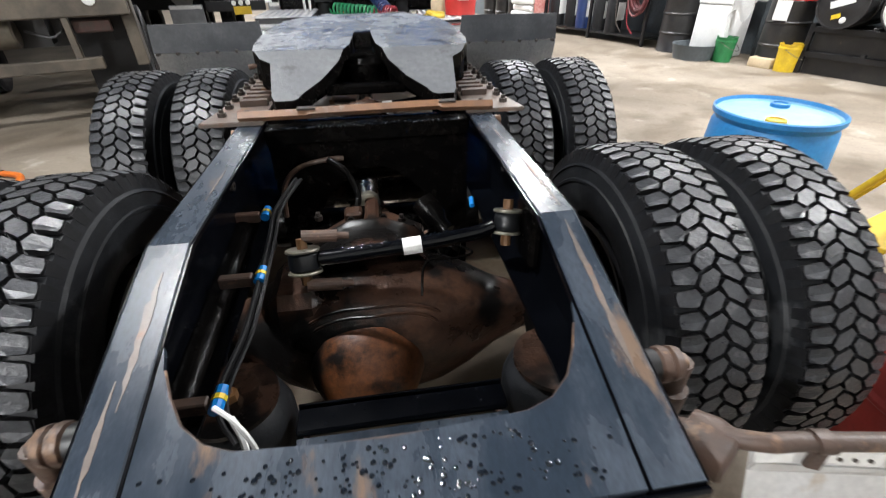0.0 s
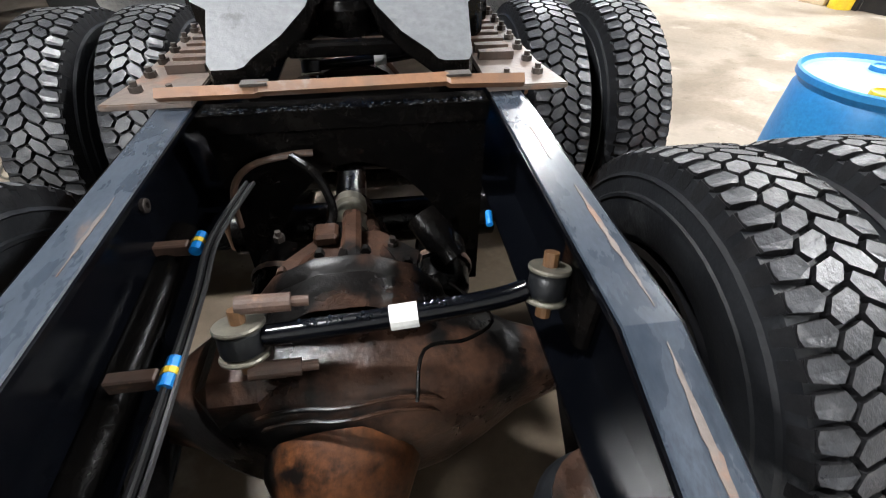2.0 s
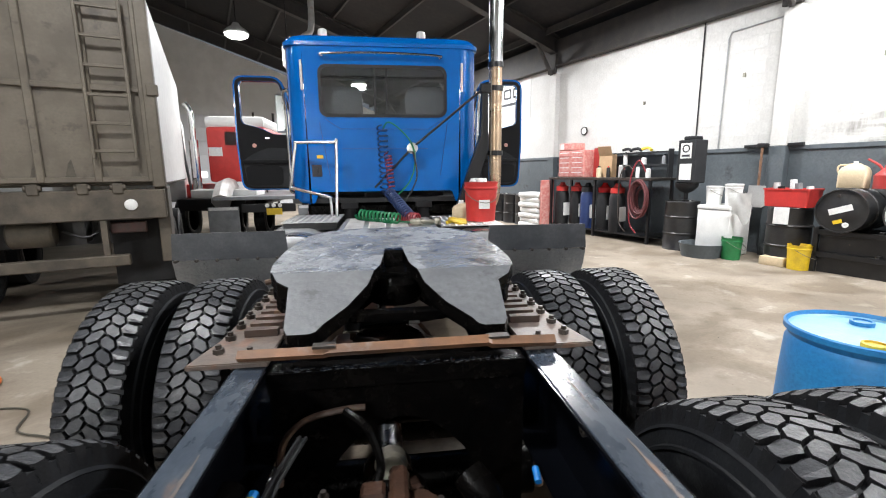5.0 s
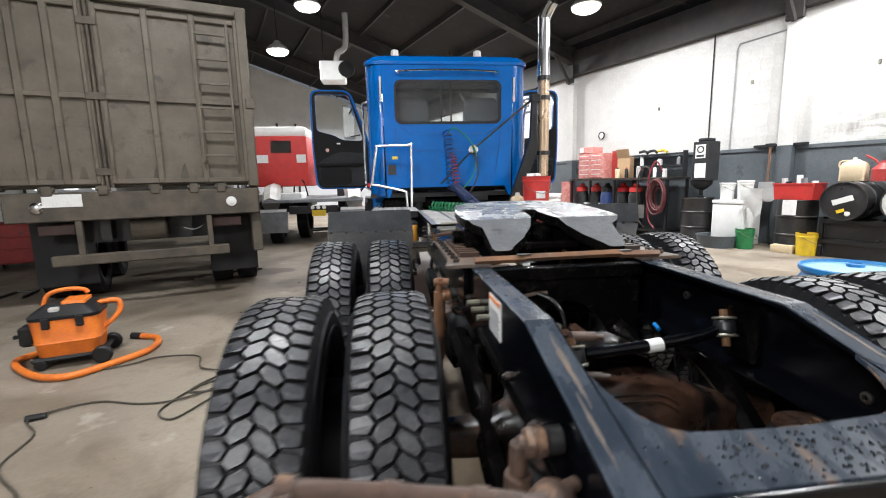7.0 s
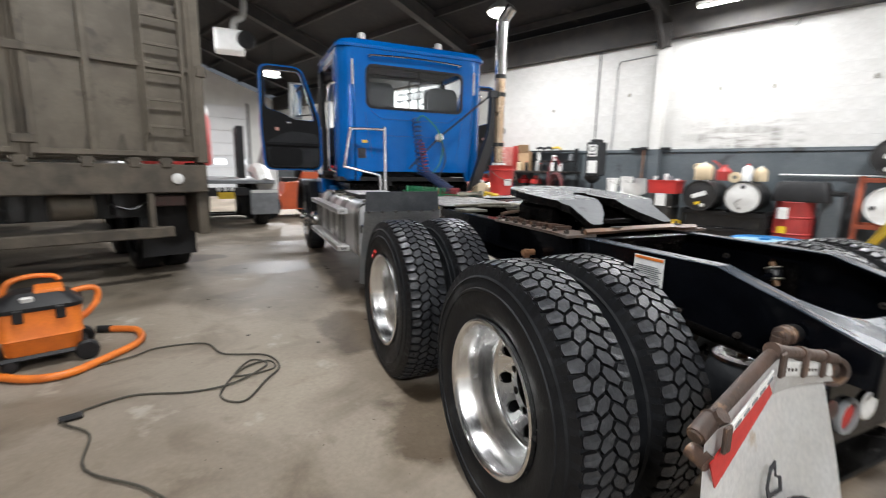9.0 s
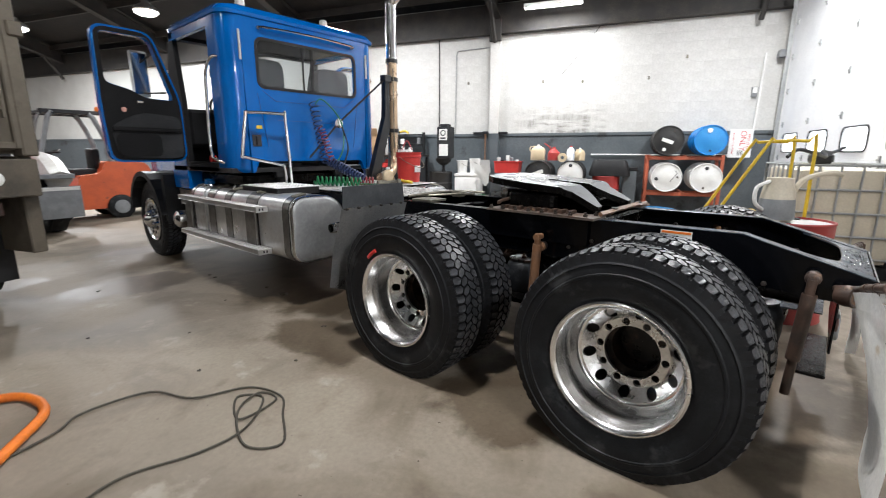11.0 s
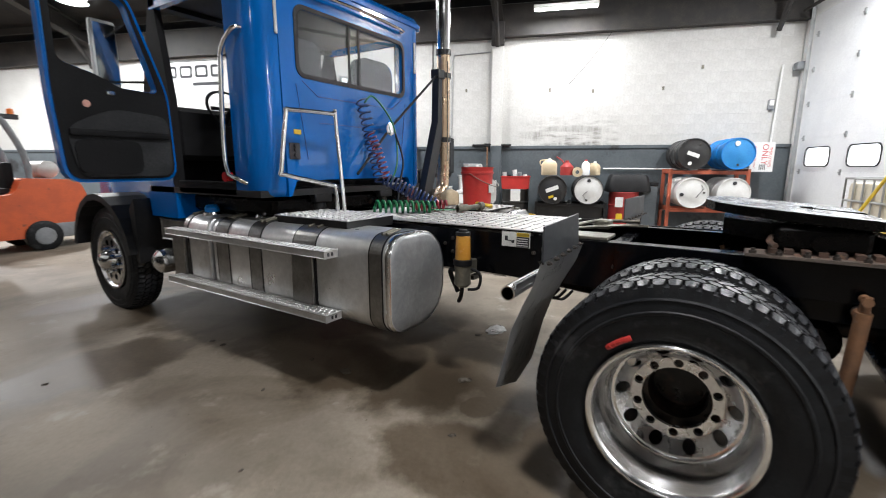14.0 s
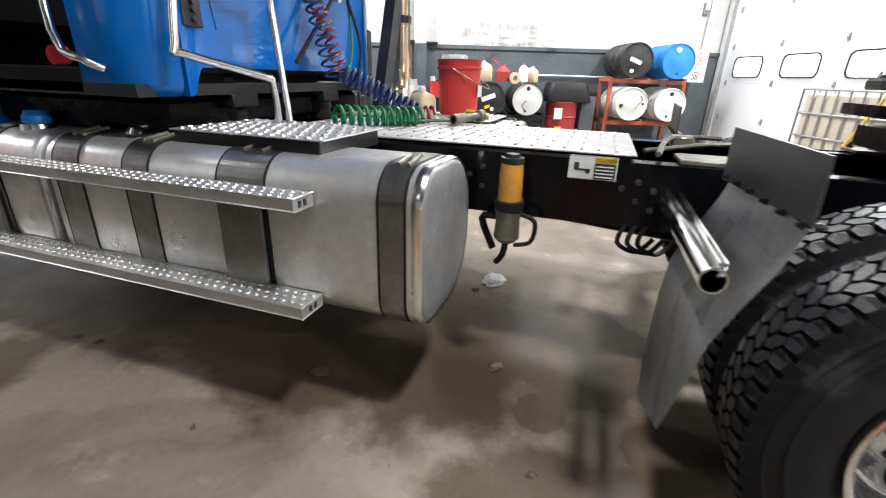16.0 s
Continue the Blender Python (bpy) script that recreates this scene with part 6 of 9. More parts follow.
def tread_plate(name, x0, x1, y0, y1, z, label, parent):
    p = part(name, box(bm_new(), x0, x1, y0, y1, z - 0.006, z, 0.002), "tread_plate", parent, label)
    b2 = bm_new()
    nx, ny = int((x1 - x0) / 0.055), int((y1 - y0) / 0.055)
    for i in range(nx):
        for j in range(ny):
            x, y = x0 + 0.03 + 0.055 * i, y0 + 0.03 + 0.055 * j + 0.02 * (i % 2)
            if y < y1 - 0.02:
                lathe(b2, (x, y, z), (0, 0, 1), [(0, 0.016), (0.006, 0.011), (0.006, 0.006), (0.002, 0.005)], 6)
    tagged(part("grip", b2, "tread_plate", p), "raised round grip pimples", kind="stuff")
    return p


tread_plate("deck_plate", -0.95, -0.45, 4.47, 5.2, 1.105, "aluminium tread plate above the fuel tank", truck)
part("deck_apron", box(bm_new(), -0.93, -0.46, 4.5, 5.2, 1.03, 1.098, 0.003), "blackpaint", truck)
tread_plate("deck_plate", 0.45, 1.02, 4.2, 5.1, 1.075, "aluminium tread plate above the tank", truck)
part("deck_apron", box(bm_new(), 0.46, 1.0, 4.25, 5.1, 1.02, 1.068, 0.003), "blackpaint", truck)
cdk = part("centre_deck", box(bm_new(), -0.425, 0.425, 3.38, 5.15, RT + 0.02, RT + 0.028, 0.002), "tread_plate", truck, "ribbed aluminium deck over the frame")
b2 = bm_new()
for k in range(24):
    y = 3.45 + 0.07 * k
    for x in (-0.3, -0.1, 0.1, 0.3):
        box(b2, x - 0.08, x + 0.08, y, y + 0.014, RT + 0.028, RT + 0.035, 0.002)
part("rib", b2, "tread_plate", cdk)
part("deck_bearer", box(box(bm_new(), -0.42, 0.42, 3.40, 3.44, RT + 0.002, RT + 0.02), -0.42, 0.42, 5.05, 5.1, RT + 0.002, RT + 0.02), "frame", cdk)
b2 = bm_new()
box(b2, -0.4, -0.2, 3.0, 3.22, RT + 0.0, RT + 0.02, 0.004)
tube(b2, [(-0.36, 3.3, RT + 0.03), (0.1, 3.2, RT + 0.05), (0.3, 2.95, RT + 0.04)], 0.012, 6, 4)
tube(b2, [(-0.2, 3.34, RT + 0.02), (0.0, 3.05, RT + 0.04), (0.0, 2.85, RT + 0.05)], 0.01, 6, 4)
box(b2, 0.1, 0.2, 3.1, 3.2, RT + 0.0, RT + 0.06, 0.01)
part("air_manifold", b2, "washer", truck, "dirty air fittings and lines behind the fifth wheel", smooth=True)

# fuel filter with its amber bowl
ff = thing("fuel_filter")
ff.parent = truck
FX, FY = -0.56, 3.85
part("bowl", lathe(bm_new(), (FX, FY, 0.85), (0, 0, 1), [(0, 0.048), (0.0, 0.052), (0.06, 0.05), (0.14, 0.048), (0.165, 0.045), (0.17, 0.03)], 24), "amber", ff, "amber see-through bowl", smooth=True)
part("cap", lathe(bm_new(), (FX, FY, 1.018), (0, 0, 1), [(0, 0.048), (0.02, 0.048), (0.022, 0.03), (0.035, 0.028), (0.036, 0.001)], 20), "black", ff, smooth=True)
part("collar", lathe(bm_new(), (FX, FY, 0.825), (0, 0, 1), [(0, 0.06), (0.035, 0.062), (0.04, 0.05)], 20), "black", ff, smooth=True)
b2 = lathe(bm_new(), (FX, FY, 0.68), (0, 0, 1), [(0, 0.001), (0, 0.035), (0.02, 0.055), (0.1, 0.05), (0.14, 0.055), (0.145, 0.03)], 20)
box(b2, FX, -RX - 0.002, FY - 0.04, FY + 0.04, 0.76, 0.85, 0.006)
part("head", b2, "washer", ff, smooth=True)
b2 = bm_new()
tube(b2, [(FX, FY, 0.7), (FX, FY + 0.01, 0.62), (FX + 0.02, FY + 0.04, 0.57)], 0.014, 8, 3)
tube(b2, [(FX + 0.02, FY - 0.05, 0.8), (FX + 0.03, FY - 0.11, 0.77), (FX + 0.03, FY - 0.1, 0.68), (FX + 0.02, FY - 0.03, 0.66)], 0.01, 8, 4)
tube(b2, [(FX + 0.02, FY + 0.05, 0.78), (FX + 0.04, FY + 0.12, 0.76), (FX + 0.06, FY + 0.07, 0.62)], 0.016, 8, 4)
part("drain_hose", b2, "black", ff, smooth=True)
b2 = bm_new()
for y in (3.3, 3.34, 3.38):
    tube(b2, [(-0.43, y, 0.78), (-0.44, y + 0.02, 0.7), (-0.42, y - 0.06, 0.66), (-0.4, y - 0.12, 0.72)], 0.01, 6, 4)
part("frame_hose", b2, "black", truck, smooth=True)

# ---- cab ----
CR, CF, CB, CT, CW = 5.24, 7.02, 1.22, 2.93, 0.985
cab = thing("cab")
cab.parent = truck
# rear wall with a rounded window opening, and large rounded corners running into it
CQ = 0.185
b2 = bm_new()
body = round_poly([(-CW + CQ, CB), (-CW + CQ + 0.05, CB), (-CW + CQ + 0.1, CB + 0.12), (CW - CQ - 0.1, CB + 0.12), (CW - CQ - 0.05, CB), (CW - CQ, CB)], 0.03) + [(CW - CQ, CT - 0.14), (-CW + CQ, CT - 0.14)]
WIN = rounded(-0.64, 0.64, 2.115, 2.60, 0.075, 6)
plate_with_holes(b2, body, [WIN], "y", CR, CR + 0.05)

part("rear_wall", b2, "blue", cab, "glossy blue rear cab wall")
for s in (-1, 1):
    b2 = bm_new()
    loops = []
    for z, fold in ((CB, 0.035), (CB + 0.02, 0.012), (CB + 0.05, 0.0), (1.6, 0.0), (2.3, 0.0), (CT - 0.14, 0.0)):
        r = CQ - fold
        lp = [Vector((s * (CW - CQ + r * math.sin(radians(a))), CR + CQ - r * math.cos(radians(a)), z)) for a in range(0, 91, 10)]
        loops.append(lp + [Vector((s * (CW - fold), CR + 0.34, z)), Vector((s * (CW - 0.06), CR + 0.34, z)), Vector((s * (CW - CQ), CR + 0.05, z))])
    skin(b2, loops)
    part("corner_pillar", b2, "blue", cab, "rounded blue cab corner", smooth=True)
# roof: a crowned cap that overhangs the walls
b2 = bm_new()
loops = []
for inset, z in ((0.02, CT - 0.15), (-0.012, CT - 0.14), (-0.016, CT - 0.1), (0.02, CT - 0.04), (0.12, CT - 0.005), (0.35, CT + 0.02)):
    crown = 0.055 * max(0.0, (z - CT + 0.14) / 0.16)
    loops.append([Vector((x, y, z + crown * (0.4 - (x / CW) ** 2))) for x, y in rounded(-CW + inset, CW - inset, CR + inset, CF - 0.35 - inset, 0.14, 6)])
skin(b2, loops)
part("roof", b2, "blue", cab, "glossy blue crowned cab roof", smooth=True)
for x in (-0.62, 0.42):
    b2 = lathe(bm_new(), (x, CR + 0.3, CT), (0, 0, 1), [(0, 0.06), (0.03, 0.06), (0.035, 0.05), (0.09, 0.045), (0.1, 0.03), (0.1, 0.001)], 16)
    part("roof_beacon", b2, "silverpaint", cab, "clear roof beacon", smooth=True)
b2 = bm_new()
tube(b2, [(-0.6, CR - 0.01, 2.69), (-0.575, CR - 0.045, 2.705), (0, CR - 0.05, 2.72), (0.555, CR - 0.045, 2.705), (0.58, CR - 0.01, 2.69)], 0.014, 8, 4)
part("rain_rail", b2, "chrome", cab, "chrome rail above the rear window", smooth=True)
b2 = bm_new()
for s in (-1, 1):
    box(b2, s * 0.815 - 0.012, s * 0.815 + 0.012, CR - 0.018, CR - 0.0, 2.36, 2.65, 0.006)
part("vent_strip", b2, "silverpaint", cab)
# window seal, glass, slider bar
b2 = bm_new()
plate_with_holes(b2, rounded(-0.655, 0.655, 2.10, 2.615, 0.085, 6), [rounded(-0.625, 0.625, 2.13, 2.585, 0.07, 6)], "y", CR - 0.008, CR + 0.004)
seal = part("window_seal", b2, "black", cab)
b2 = bm_new()
prism(b2, rounded(-0.626, 0.626, 2.129, 2.586, 0.07, 6), "y", CR + 0.012, CR + 0.016)
pane = part("rear_window", b2, "glass", cab, "tinted rear window glass")
pane.visible_shadow = False
for x in (-0.09, 0.03):
    part("slider_bar", box(bm_new(), x - 0.009, x + 0.009, CR + 0.0, CR + 0.011, 2.13, 2.585), "black", seal)
# pressed seams on the rear wall, their shade painted as a darker blue
b2 = bm_new()
for z in (1.98, 1.78):
    box(b2, -0.45, 0.45, CR - 0.004, CR - 0.0005, z, z + 0.007)
for s in (-1, 1):
    tube(b2, [(s * 0.45, CR - 0.001, 1.98), (s * 0.6, CR - 0.001, 2.08)], 0.004, 5)
    tube(b2, [(s * 0.66, CR - 0.001, 2.05), (s * 0.58, CR - 0.001, 1.5)], 0.004, 5)
part("pressed_seam", b2, "bluedark", cab)
# sides, floor, firewall, windscreen frame
b2 = bm_new()
box(b2, -CW, CW, CR + 0.05, CF - 0.1, CB, CB + 0.05)
part("cab_floor", b2, "blackpaint", cab)
for s in (-1, 1):
    b2 = bm_new()
    prism(b2, [(6.42, CB), (6.9, CB), (6.9, 1.95), (6.62, 2.75), (6.54, 2.75), (6.42, 2.0)], "x", s * (CW - 0.06), s * (CW - 0.004))
    part("door_post", b2, "trim", cab, "black front door post")
    part("cowl_side", box(bm_new(), min(s * CW, s * (CW - 0.003)), max(s * CW, s * (CW - 0.003)), 6.5, 6.9, CB, 1.95), "blue", cab)
    part("door_header", box(bm_new(), min(s * (CW - 0.05), s * CW), max(s * (CW - 0.05), s * CW), CR + 0.34, 6.6, 2.70, 2.79), "blue", cab)
    # the dark blue sill's shade is painted in as black trim
    part("door_sill", box(bm_new(), min(s * (CW - 0.06), s * CW), max(s * (CW - 0.06), s * CW), CR + 0.34, 6.42, CB, CB + 0.11, 0.01), "trim", cab, "sill coloured black for the shade it lies in")
part("firewall", box(bm_new(), -CW + 0.06, CW - 0.06, 6.86, 6.92, CB, 1.95), "trim", cab)
part("windscreen_header", box(bm_new(), -CW, CW, 6.5, 6.62, 2.72, 2.80), "trim", cab)
part("underbody", box(bm_new(), -0.84, 0.84, 5.34, 6.9, 1.06, 1.215, 0.03), "greasy", cab, "black underside of the cab")
part("gearbox", lathe(bm_new(), (0, 5.0, 0.86), (0, 1, 0), [(0, 0.001), (0, 0.12), (0.1, 0.16), (0.6, 0.2), (1.2, 0.26), (1.8, 0.27), (1.8, 0.001)], 18), "greasy", truck, "greasy gearbox", smooth=True)
for s in (-1, 1):
    b2 = lathe(bm_new(), (s * 0.4, 5.38, RT + 0.002), (0, 0, 1), [(0, 0.07), (0.03, 0.08), (0.06, 0.07), (0.09, 0.08), (0.12, 0.07)], 16)
    box(b2, s * 0.4 - 0.09, s * 0.4 + 0.09, 5.28, 5.48, RT + 0.12, RT + 0.185, 0.006)
    part("cab_mount", b2, "black", truck, "black cab air mount", smooth=True)
b2 = bm_new()
skin(b2, [[Vector((-CW + 0.06, 6.9, 1.96)), Vector((CW - 0.06, 6.9, 1.96)), Vector((CW - 0.06, 6.6, 2.73)), Vector((-CW + 0.06, 6.6, 2.73))],
          [Vector((-CW + 0.06, 6.904, 1.96)), Vector((CW - 0.06, 6.904, 1.96)), Vector((CW - 0.06, 6.604, 2.73)), Vector((-CW + 0.06, 6.604, 2.73))]])
ws = part("windscreen", b2, "clear", cab, "clear windscreen")
ws.visible_shadow = False
b2 = bm_new()
box(b2, -0.9, 0.9, 6.5, 6.86, 1.5, 1.95, 0.04)
part("dashboard", b2, "trim", cab)
b2 = bm_new()
lathe(b2, (-0.45, 6.42, 1.95), (0, -0.75, 0.5), [(-0.012, 0.21), (0, 0.225), (0.012, 0.21), (0, 0.195)], 30, closed=True)
tube(b2, [(-0.45, 6.5, 1.85), (-0.45, 6.42, 1.95)], 0.03, 8)
box(b2, -0.64, -0.26, 6.40, 6.42, 1.94, 1.97)
part("steering_wheel", b2, "black", cab, smooth=True)
for x in (-0.45, 0.45):
    b2 = bm_new()
    box(b2, x - 0.25, x + 0.25, 5.5, 6.0, 1.55, 1.7, 0.05, seg=2)
    prism(b2, rounded(x - 0.22, x + 0.22, 1.62, 2.44, 0.1, 5), "y", 5.43, 5.55)
    box(b2, x - 0.2, x + 0.2, 5.55, 5.95, CB + 0.05, 1.55)
    part("seat", b2, "seat", cab, "grey cloth driver seat")
part("headliner", box(bm_new(), -CW + 0.06, CW - 0.06, CR + 0.06, 6.6, 2.76, 2.785), "seat", cab)
part("back_trim", box(bm_new(), -CW + 0.06, CW - 0.06, CR + 0.051, CR + 0.06, CB + 0.1, 2.09), "trim", cab)
part("side_trim", box(box(bm_new(), -CW + 0.05, -CW + 0.07, CR + 0.12, CR + 0.33, CB + 0.1, 2.7), CW - 0.07, CW - 0.05, CR + 0.12, CR + 0.33, CB + 0.1, 2.7), "trim", cab)
# lower skirt, bonnet, front fenders
b2 = bm_new()
prism(b2, [(6.45, 1.0), (6.9, 1.0), (6.92, 1.22), (6.45, 1.22)], "x", -1.0, -0.7)
prism(b2, [(6.45, 1.0), (6.9, 1.0), (6.92, 1.22), (6.45, 1.22)], "x", 0.7, 1.0)
part("cab_skirt", b2, "blue", cab)
b2 = bm_new()
loops = []
for y, hw, zt in ((6.92, 0.85, 1.98), (7.5, 0.78, 1.92), (8.4, 0.7, 1.84), (8.9, 0.66, 1.74), (9.0, 0.6, 1.6)):
    loops.append([Vector((x, y, z)) for x, z in rounded(-hw, hw, 0.95, zt, 0.2, 5, (0, 0, 1, 1))])
skin(b2, loops)
part("bonnet", b2, "blue", truck, "glossy blue sloping bonnet", smooth=True)
for s in (-1, 1):
    b2 = bm_new()
    prof = [(7.70 + 0.66 * math.cos(radians(a)), 0.52 + 0.66 * math.sin(radians(a))) for a in range(10, 171, 16)]
    inner = [(7.70 + 0.6 * math.cos(radians(a)), 0.52 + 0.6 * math.sin(radians(a))) for a in range(170, 9, -16)]
    prism(b2, prof + inner, "x", s * 0.72, s * 1.16)
    part("front_fender", b2, "black", truck, "black front wheel fender", smooth=False)
    b2 = bm_new()
    prism(b2, [(7.02, 0.55), (7.08, 0.55), (7.12, 1.05), (7.02, 1.15)], "x", s * 0.7, s * 1.1)
    part("splash_guard", b2, "black", truck)
    b2 = lathe(bm_new(), (s * 0.78, 6.62, 0.62), (s, 0, 0), [(0, 0.1), (0.3, 0.11), (0.34, 0.1), (0.37, 0.06), (0.375, 0.001)], 22)
    part("air_tank", b2, "alu", truck, "polished air tank end", smooth=True)
    b2 = bm_new()
    box(b2, s * 0.5, s * 1.0, 6.35, 6.75, 0.8, 0.98, 0.01)
    part("battery_box", b2, "strap", truck)

# doors, swung wide open
def door(s):
    d = thing("cab_door", Matrix.Translation((s * CW, 6.40, 0)) @ Matrix.Rotation(radians(-4 * s), 4, "Z"))
    d.parent = truck
    X = lambda w: s * w
    ring_pts = [(0.02, 1.33), (0.80, 1.33), (0.83, 1.9), (0.82, 2.71), (0.27, 2.71), (0.03, 2.02)]
    hole_pts = [(0.11, 2.01), (0.40, 2.02), (0.52, 2.09), (0.755, 2.15), (0.755, 2.645), (0.30, 2.645)]

    def inset(pts, d):
        cx, cz = sum(p[0] for p in pts) / len(pts), sum(p[1] for p in pts) / len(pts)
        return [(p[0] + (d if p[0] < cx else -d), p[1] + (d if p[1] < cz else -d)) for p in pts]
    outer = [(X(x), z) for x, z in round_poly(ring_pts, 0.12)]
    hole = [(X(x), z) for x, z in round_poly(hole_pts, 0.06)]
    b2 = bm_new()
    plate_with_holes(b2, outer, [hole], "y", -0.02, 0.05)
    part("shell", b2, "blue", d, "blue door shell")
    b2 = bm_new()
    plate_with_holes(b2, [(X(x), z) for x, z in round_poly(inset(ring_pts, 0.022), 0.11)], [[(X(x), z) for x, z in round_poly(inset(hole_pts, -0.004), 0.06)]], "y", -0.034, -0.021)
    tr = part("trim_panel", b2, "trim", d, "black moulded inner panel")
    b2 = bm_new()
    prism(b2, [(X(x), z) for x, z in round_poly([(0.07, 1.37), (0.72, 1.37), (0.77, 1.70), (0.60, 1.80), (0.44, 1.86), (0.07, 1.83)], 0.08)], "y", -0.052, -0.035, bevel=0.006)
    part("pad", b2, "trimgrey", tr, "grey soft door pad", smooth=True)
    b2 = bm_new()
    prism(b2, [(X(x), z) for x, z in round_poly([(0.30, 1.39), (0.72, 1.39), (0.74, 1.63), (0.30, 1.63)], 0.06)], "y", -0.066, -0.053, bevel=0.005)
    part("map_pocket", b2, "trim", tr, "black map pocket", smooth=True)
    part("arm_rest", box(bm_new(), min(X(0.08), X(0.76)), max(X(0.08), X(0.76)), -0.085, -0.053, 1.655, 1.705, 0.015, seg=2), "trim", tr, smooth=True)
    part("courtesy_light", lathe(bm_new(), (X(0.62), -0.036, 1.88), (0, -1, 0), [(0, 0.026), (0.006, 0.024), (0.009, 0.001)], 14), "lens", tr, "pale red door reflector", smooth=True)
    part("latch", box(bm_new(), X(0.46) - 0.03, X(0.46) + 0.03, -0.05, -0.035, 1.955, 1.985, 0.006), "chrome", tr)
    b2 = bm_new()
    prism(b2, hole, "y", 0.012, 0.016)
    g = part("door_glass", b2, "clear", d, "clear door glass")
    g.visible_shadow = False
    part("edge_strip", box(bm_new(), X(0.8) - 0.006, X(0.8) + 0.006, -0.026, -0.021, 1.9, 2.6), "bluehose", d)
    m_ = part("mirror", box(bm_new(), X(0.3) - 0.09, X(0.3) + 0.09, 0.28, 0.34, 2.06, 2.56, 0.025, seg=2), "silverpaint", d, "tall silver door mirror")
    part("mirror_glass", box(bm_new(), X(0.3) - 0.075, X(0.3) + 0.075, 0.276, 0.28, 2.09, 2.53), "mirror", m_)
    part("mirror_arm", tube(bm_new(), [(X(0.15), 0.05, 2.1), (X(0.3), 0.3, 2.1), (X(0.3), 0.3, 2.42), (X(0.2), 0.05, 2.55)], 0.01, 8), "blackpaint", m_)


door(-1)
door(1)

# grab rails and steps at the back of the cab
b2 = bm_new()
tube(b2, [(-0.50, 4.95, 1.11), (-0.485, 5.03, 1.81), (-0.51, 5.035, 1.835), (-0.86, 5.085, 1.835), (-0.885, 5.09, 1.81), (-0.95, 5.09, 1.42), (-0.93, 5.09, 1.39), (-0.60, 4.99, 1.31), (-0.56, 4.98, 1.28), (-0.55, 4.97, 1.11)], 0.017, 10, 3)
part("hand_rail", b2, "alu", truck, "bent aluminium hand rail on the deck", smooth=True)
for s in (-1, 1):
    b2 = bm_new()
    tube(b2, [(s * (CW + 0.0), CR + 0.15, 2.385), (s * (CW + 0.05), CR + 0.17, 2.37), (s * (CW + 0.06), CR + 0.29, 2.27), (s * (CW + 0.06), CR + 0.325, 2.1), (s * (CW + 0.06), CR + 0.36, 1.46), (s * (CW + 0.05), CR + 0.24, 1.36), (s * (CW - 0.0), CR + 0.2, 1.325)], 0.017, 10, 3)
    part("grab_handle", b2, "chrome", cab, "long chrome grab handle", smooth=True)
b2 = bm_new()
cyl(b2, (-1.0, 5.62, 1.37), (-1.05, 5.62, 1.37), 0.036, seg=16)
part("red_knob", b2, "redlens", cab, "red round marker by the door sill")
b2 = bm_new()
box(b2, -0.76, -0.66, CR - 0.012, CR - 0.001, 1.5, 1.62, 0.004)
for z in (1.53, 1.57, 1.6):
    cyl(b2, (-0.71, CR - 0.01, z), (-0.71, CR - 0.03, z), 0.016, seg=8)
part("socket_plate", b2, "ink", cab)
part("warning_tag", box(bm_new(), -0.705, -0.64, CR - 0.006, CR - 0.001, 1.685, 1.72), "yellow", cab, "small yellow tag")

# exhaust stack, its strut and the hose tender
ex = thing("exhaust_stack")
ex.parent = truck
part("lower_pipe", tube(bm_new(), [(0.7, 4.85, 1.12), (0.92, 5.0, 1.13), (1.09, 5.08, 1.2), (1.14, 5.1, 1.36), (1.145, 5.1, 1.6), (1.145, 5.1, 2.62)], 0.068, 18, 5), "gold", ex, "heat-tinted tan exhaust pipe", smooth=True)
part("upper_pipe", tube(bm_new(), [(1.145, 5.1, 2.6), (1.145, 5.1, 3.2), (1.15, 5.08, 3.32), (1.2, 4.98, 3.44)], 0.074, 18, 5, cap=False), "chrome", ex, "curved chrome stack", smooth=True)
b2 = bm_new()
for z in (1.7, 2.35, 2.58):
    lathe(b2, (1.145, 5.1, z), (0, 0, 1), [(0, 0.07), (0, 0.08), (0.05, 0.08), (0.05, 0.07)], 20)
box(b2, 0.98, 1.1, 5.05, 5.15, 2.33, 2.42, 0.006)
part("clamp", b2, "blackpaint", ex)
b2 = bm_new()
prism(b2, [(0.70, 1.1), (0.84, 1.1), (1.06, 1.75), (1.06, 2.4), (1.0, 2.4), (0.98, 1.9)], "y", 5.06, 5.14)
part("stack_strut", b2, "blackpaint", ex, "black folded strut")
part("perforated_strip", box(bm_new(), 1.075, 1.082, 5.0, 5.01, 1.5, 2.5), "washer", ex)
b2 = bm_new()
tube(b2, [(-0.12, 5.16, 1.38), (0.27, 5.12, 1.78), (1.07, 5.08, 2.42)], 0.012, 8)
part("hose_tender", b2, "black", truck, "thin black hose tender rod")
b2 = lathe(bm_new(), (0.275, 5.14, 1.78), (0, -1, 0), [(-0.09, 0.03), (0, 0.055), (0.03, 0.058), (0.035, 0.04), (0.035, 0.001)], 18)
part("trailer_socket", b2, "chrome", truck, "round chrome trailer socket", smooth=True)


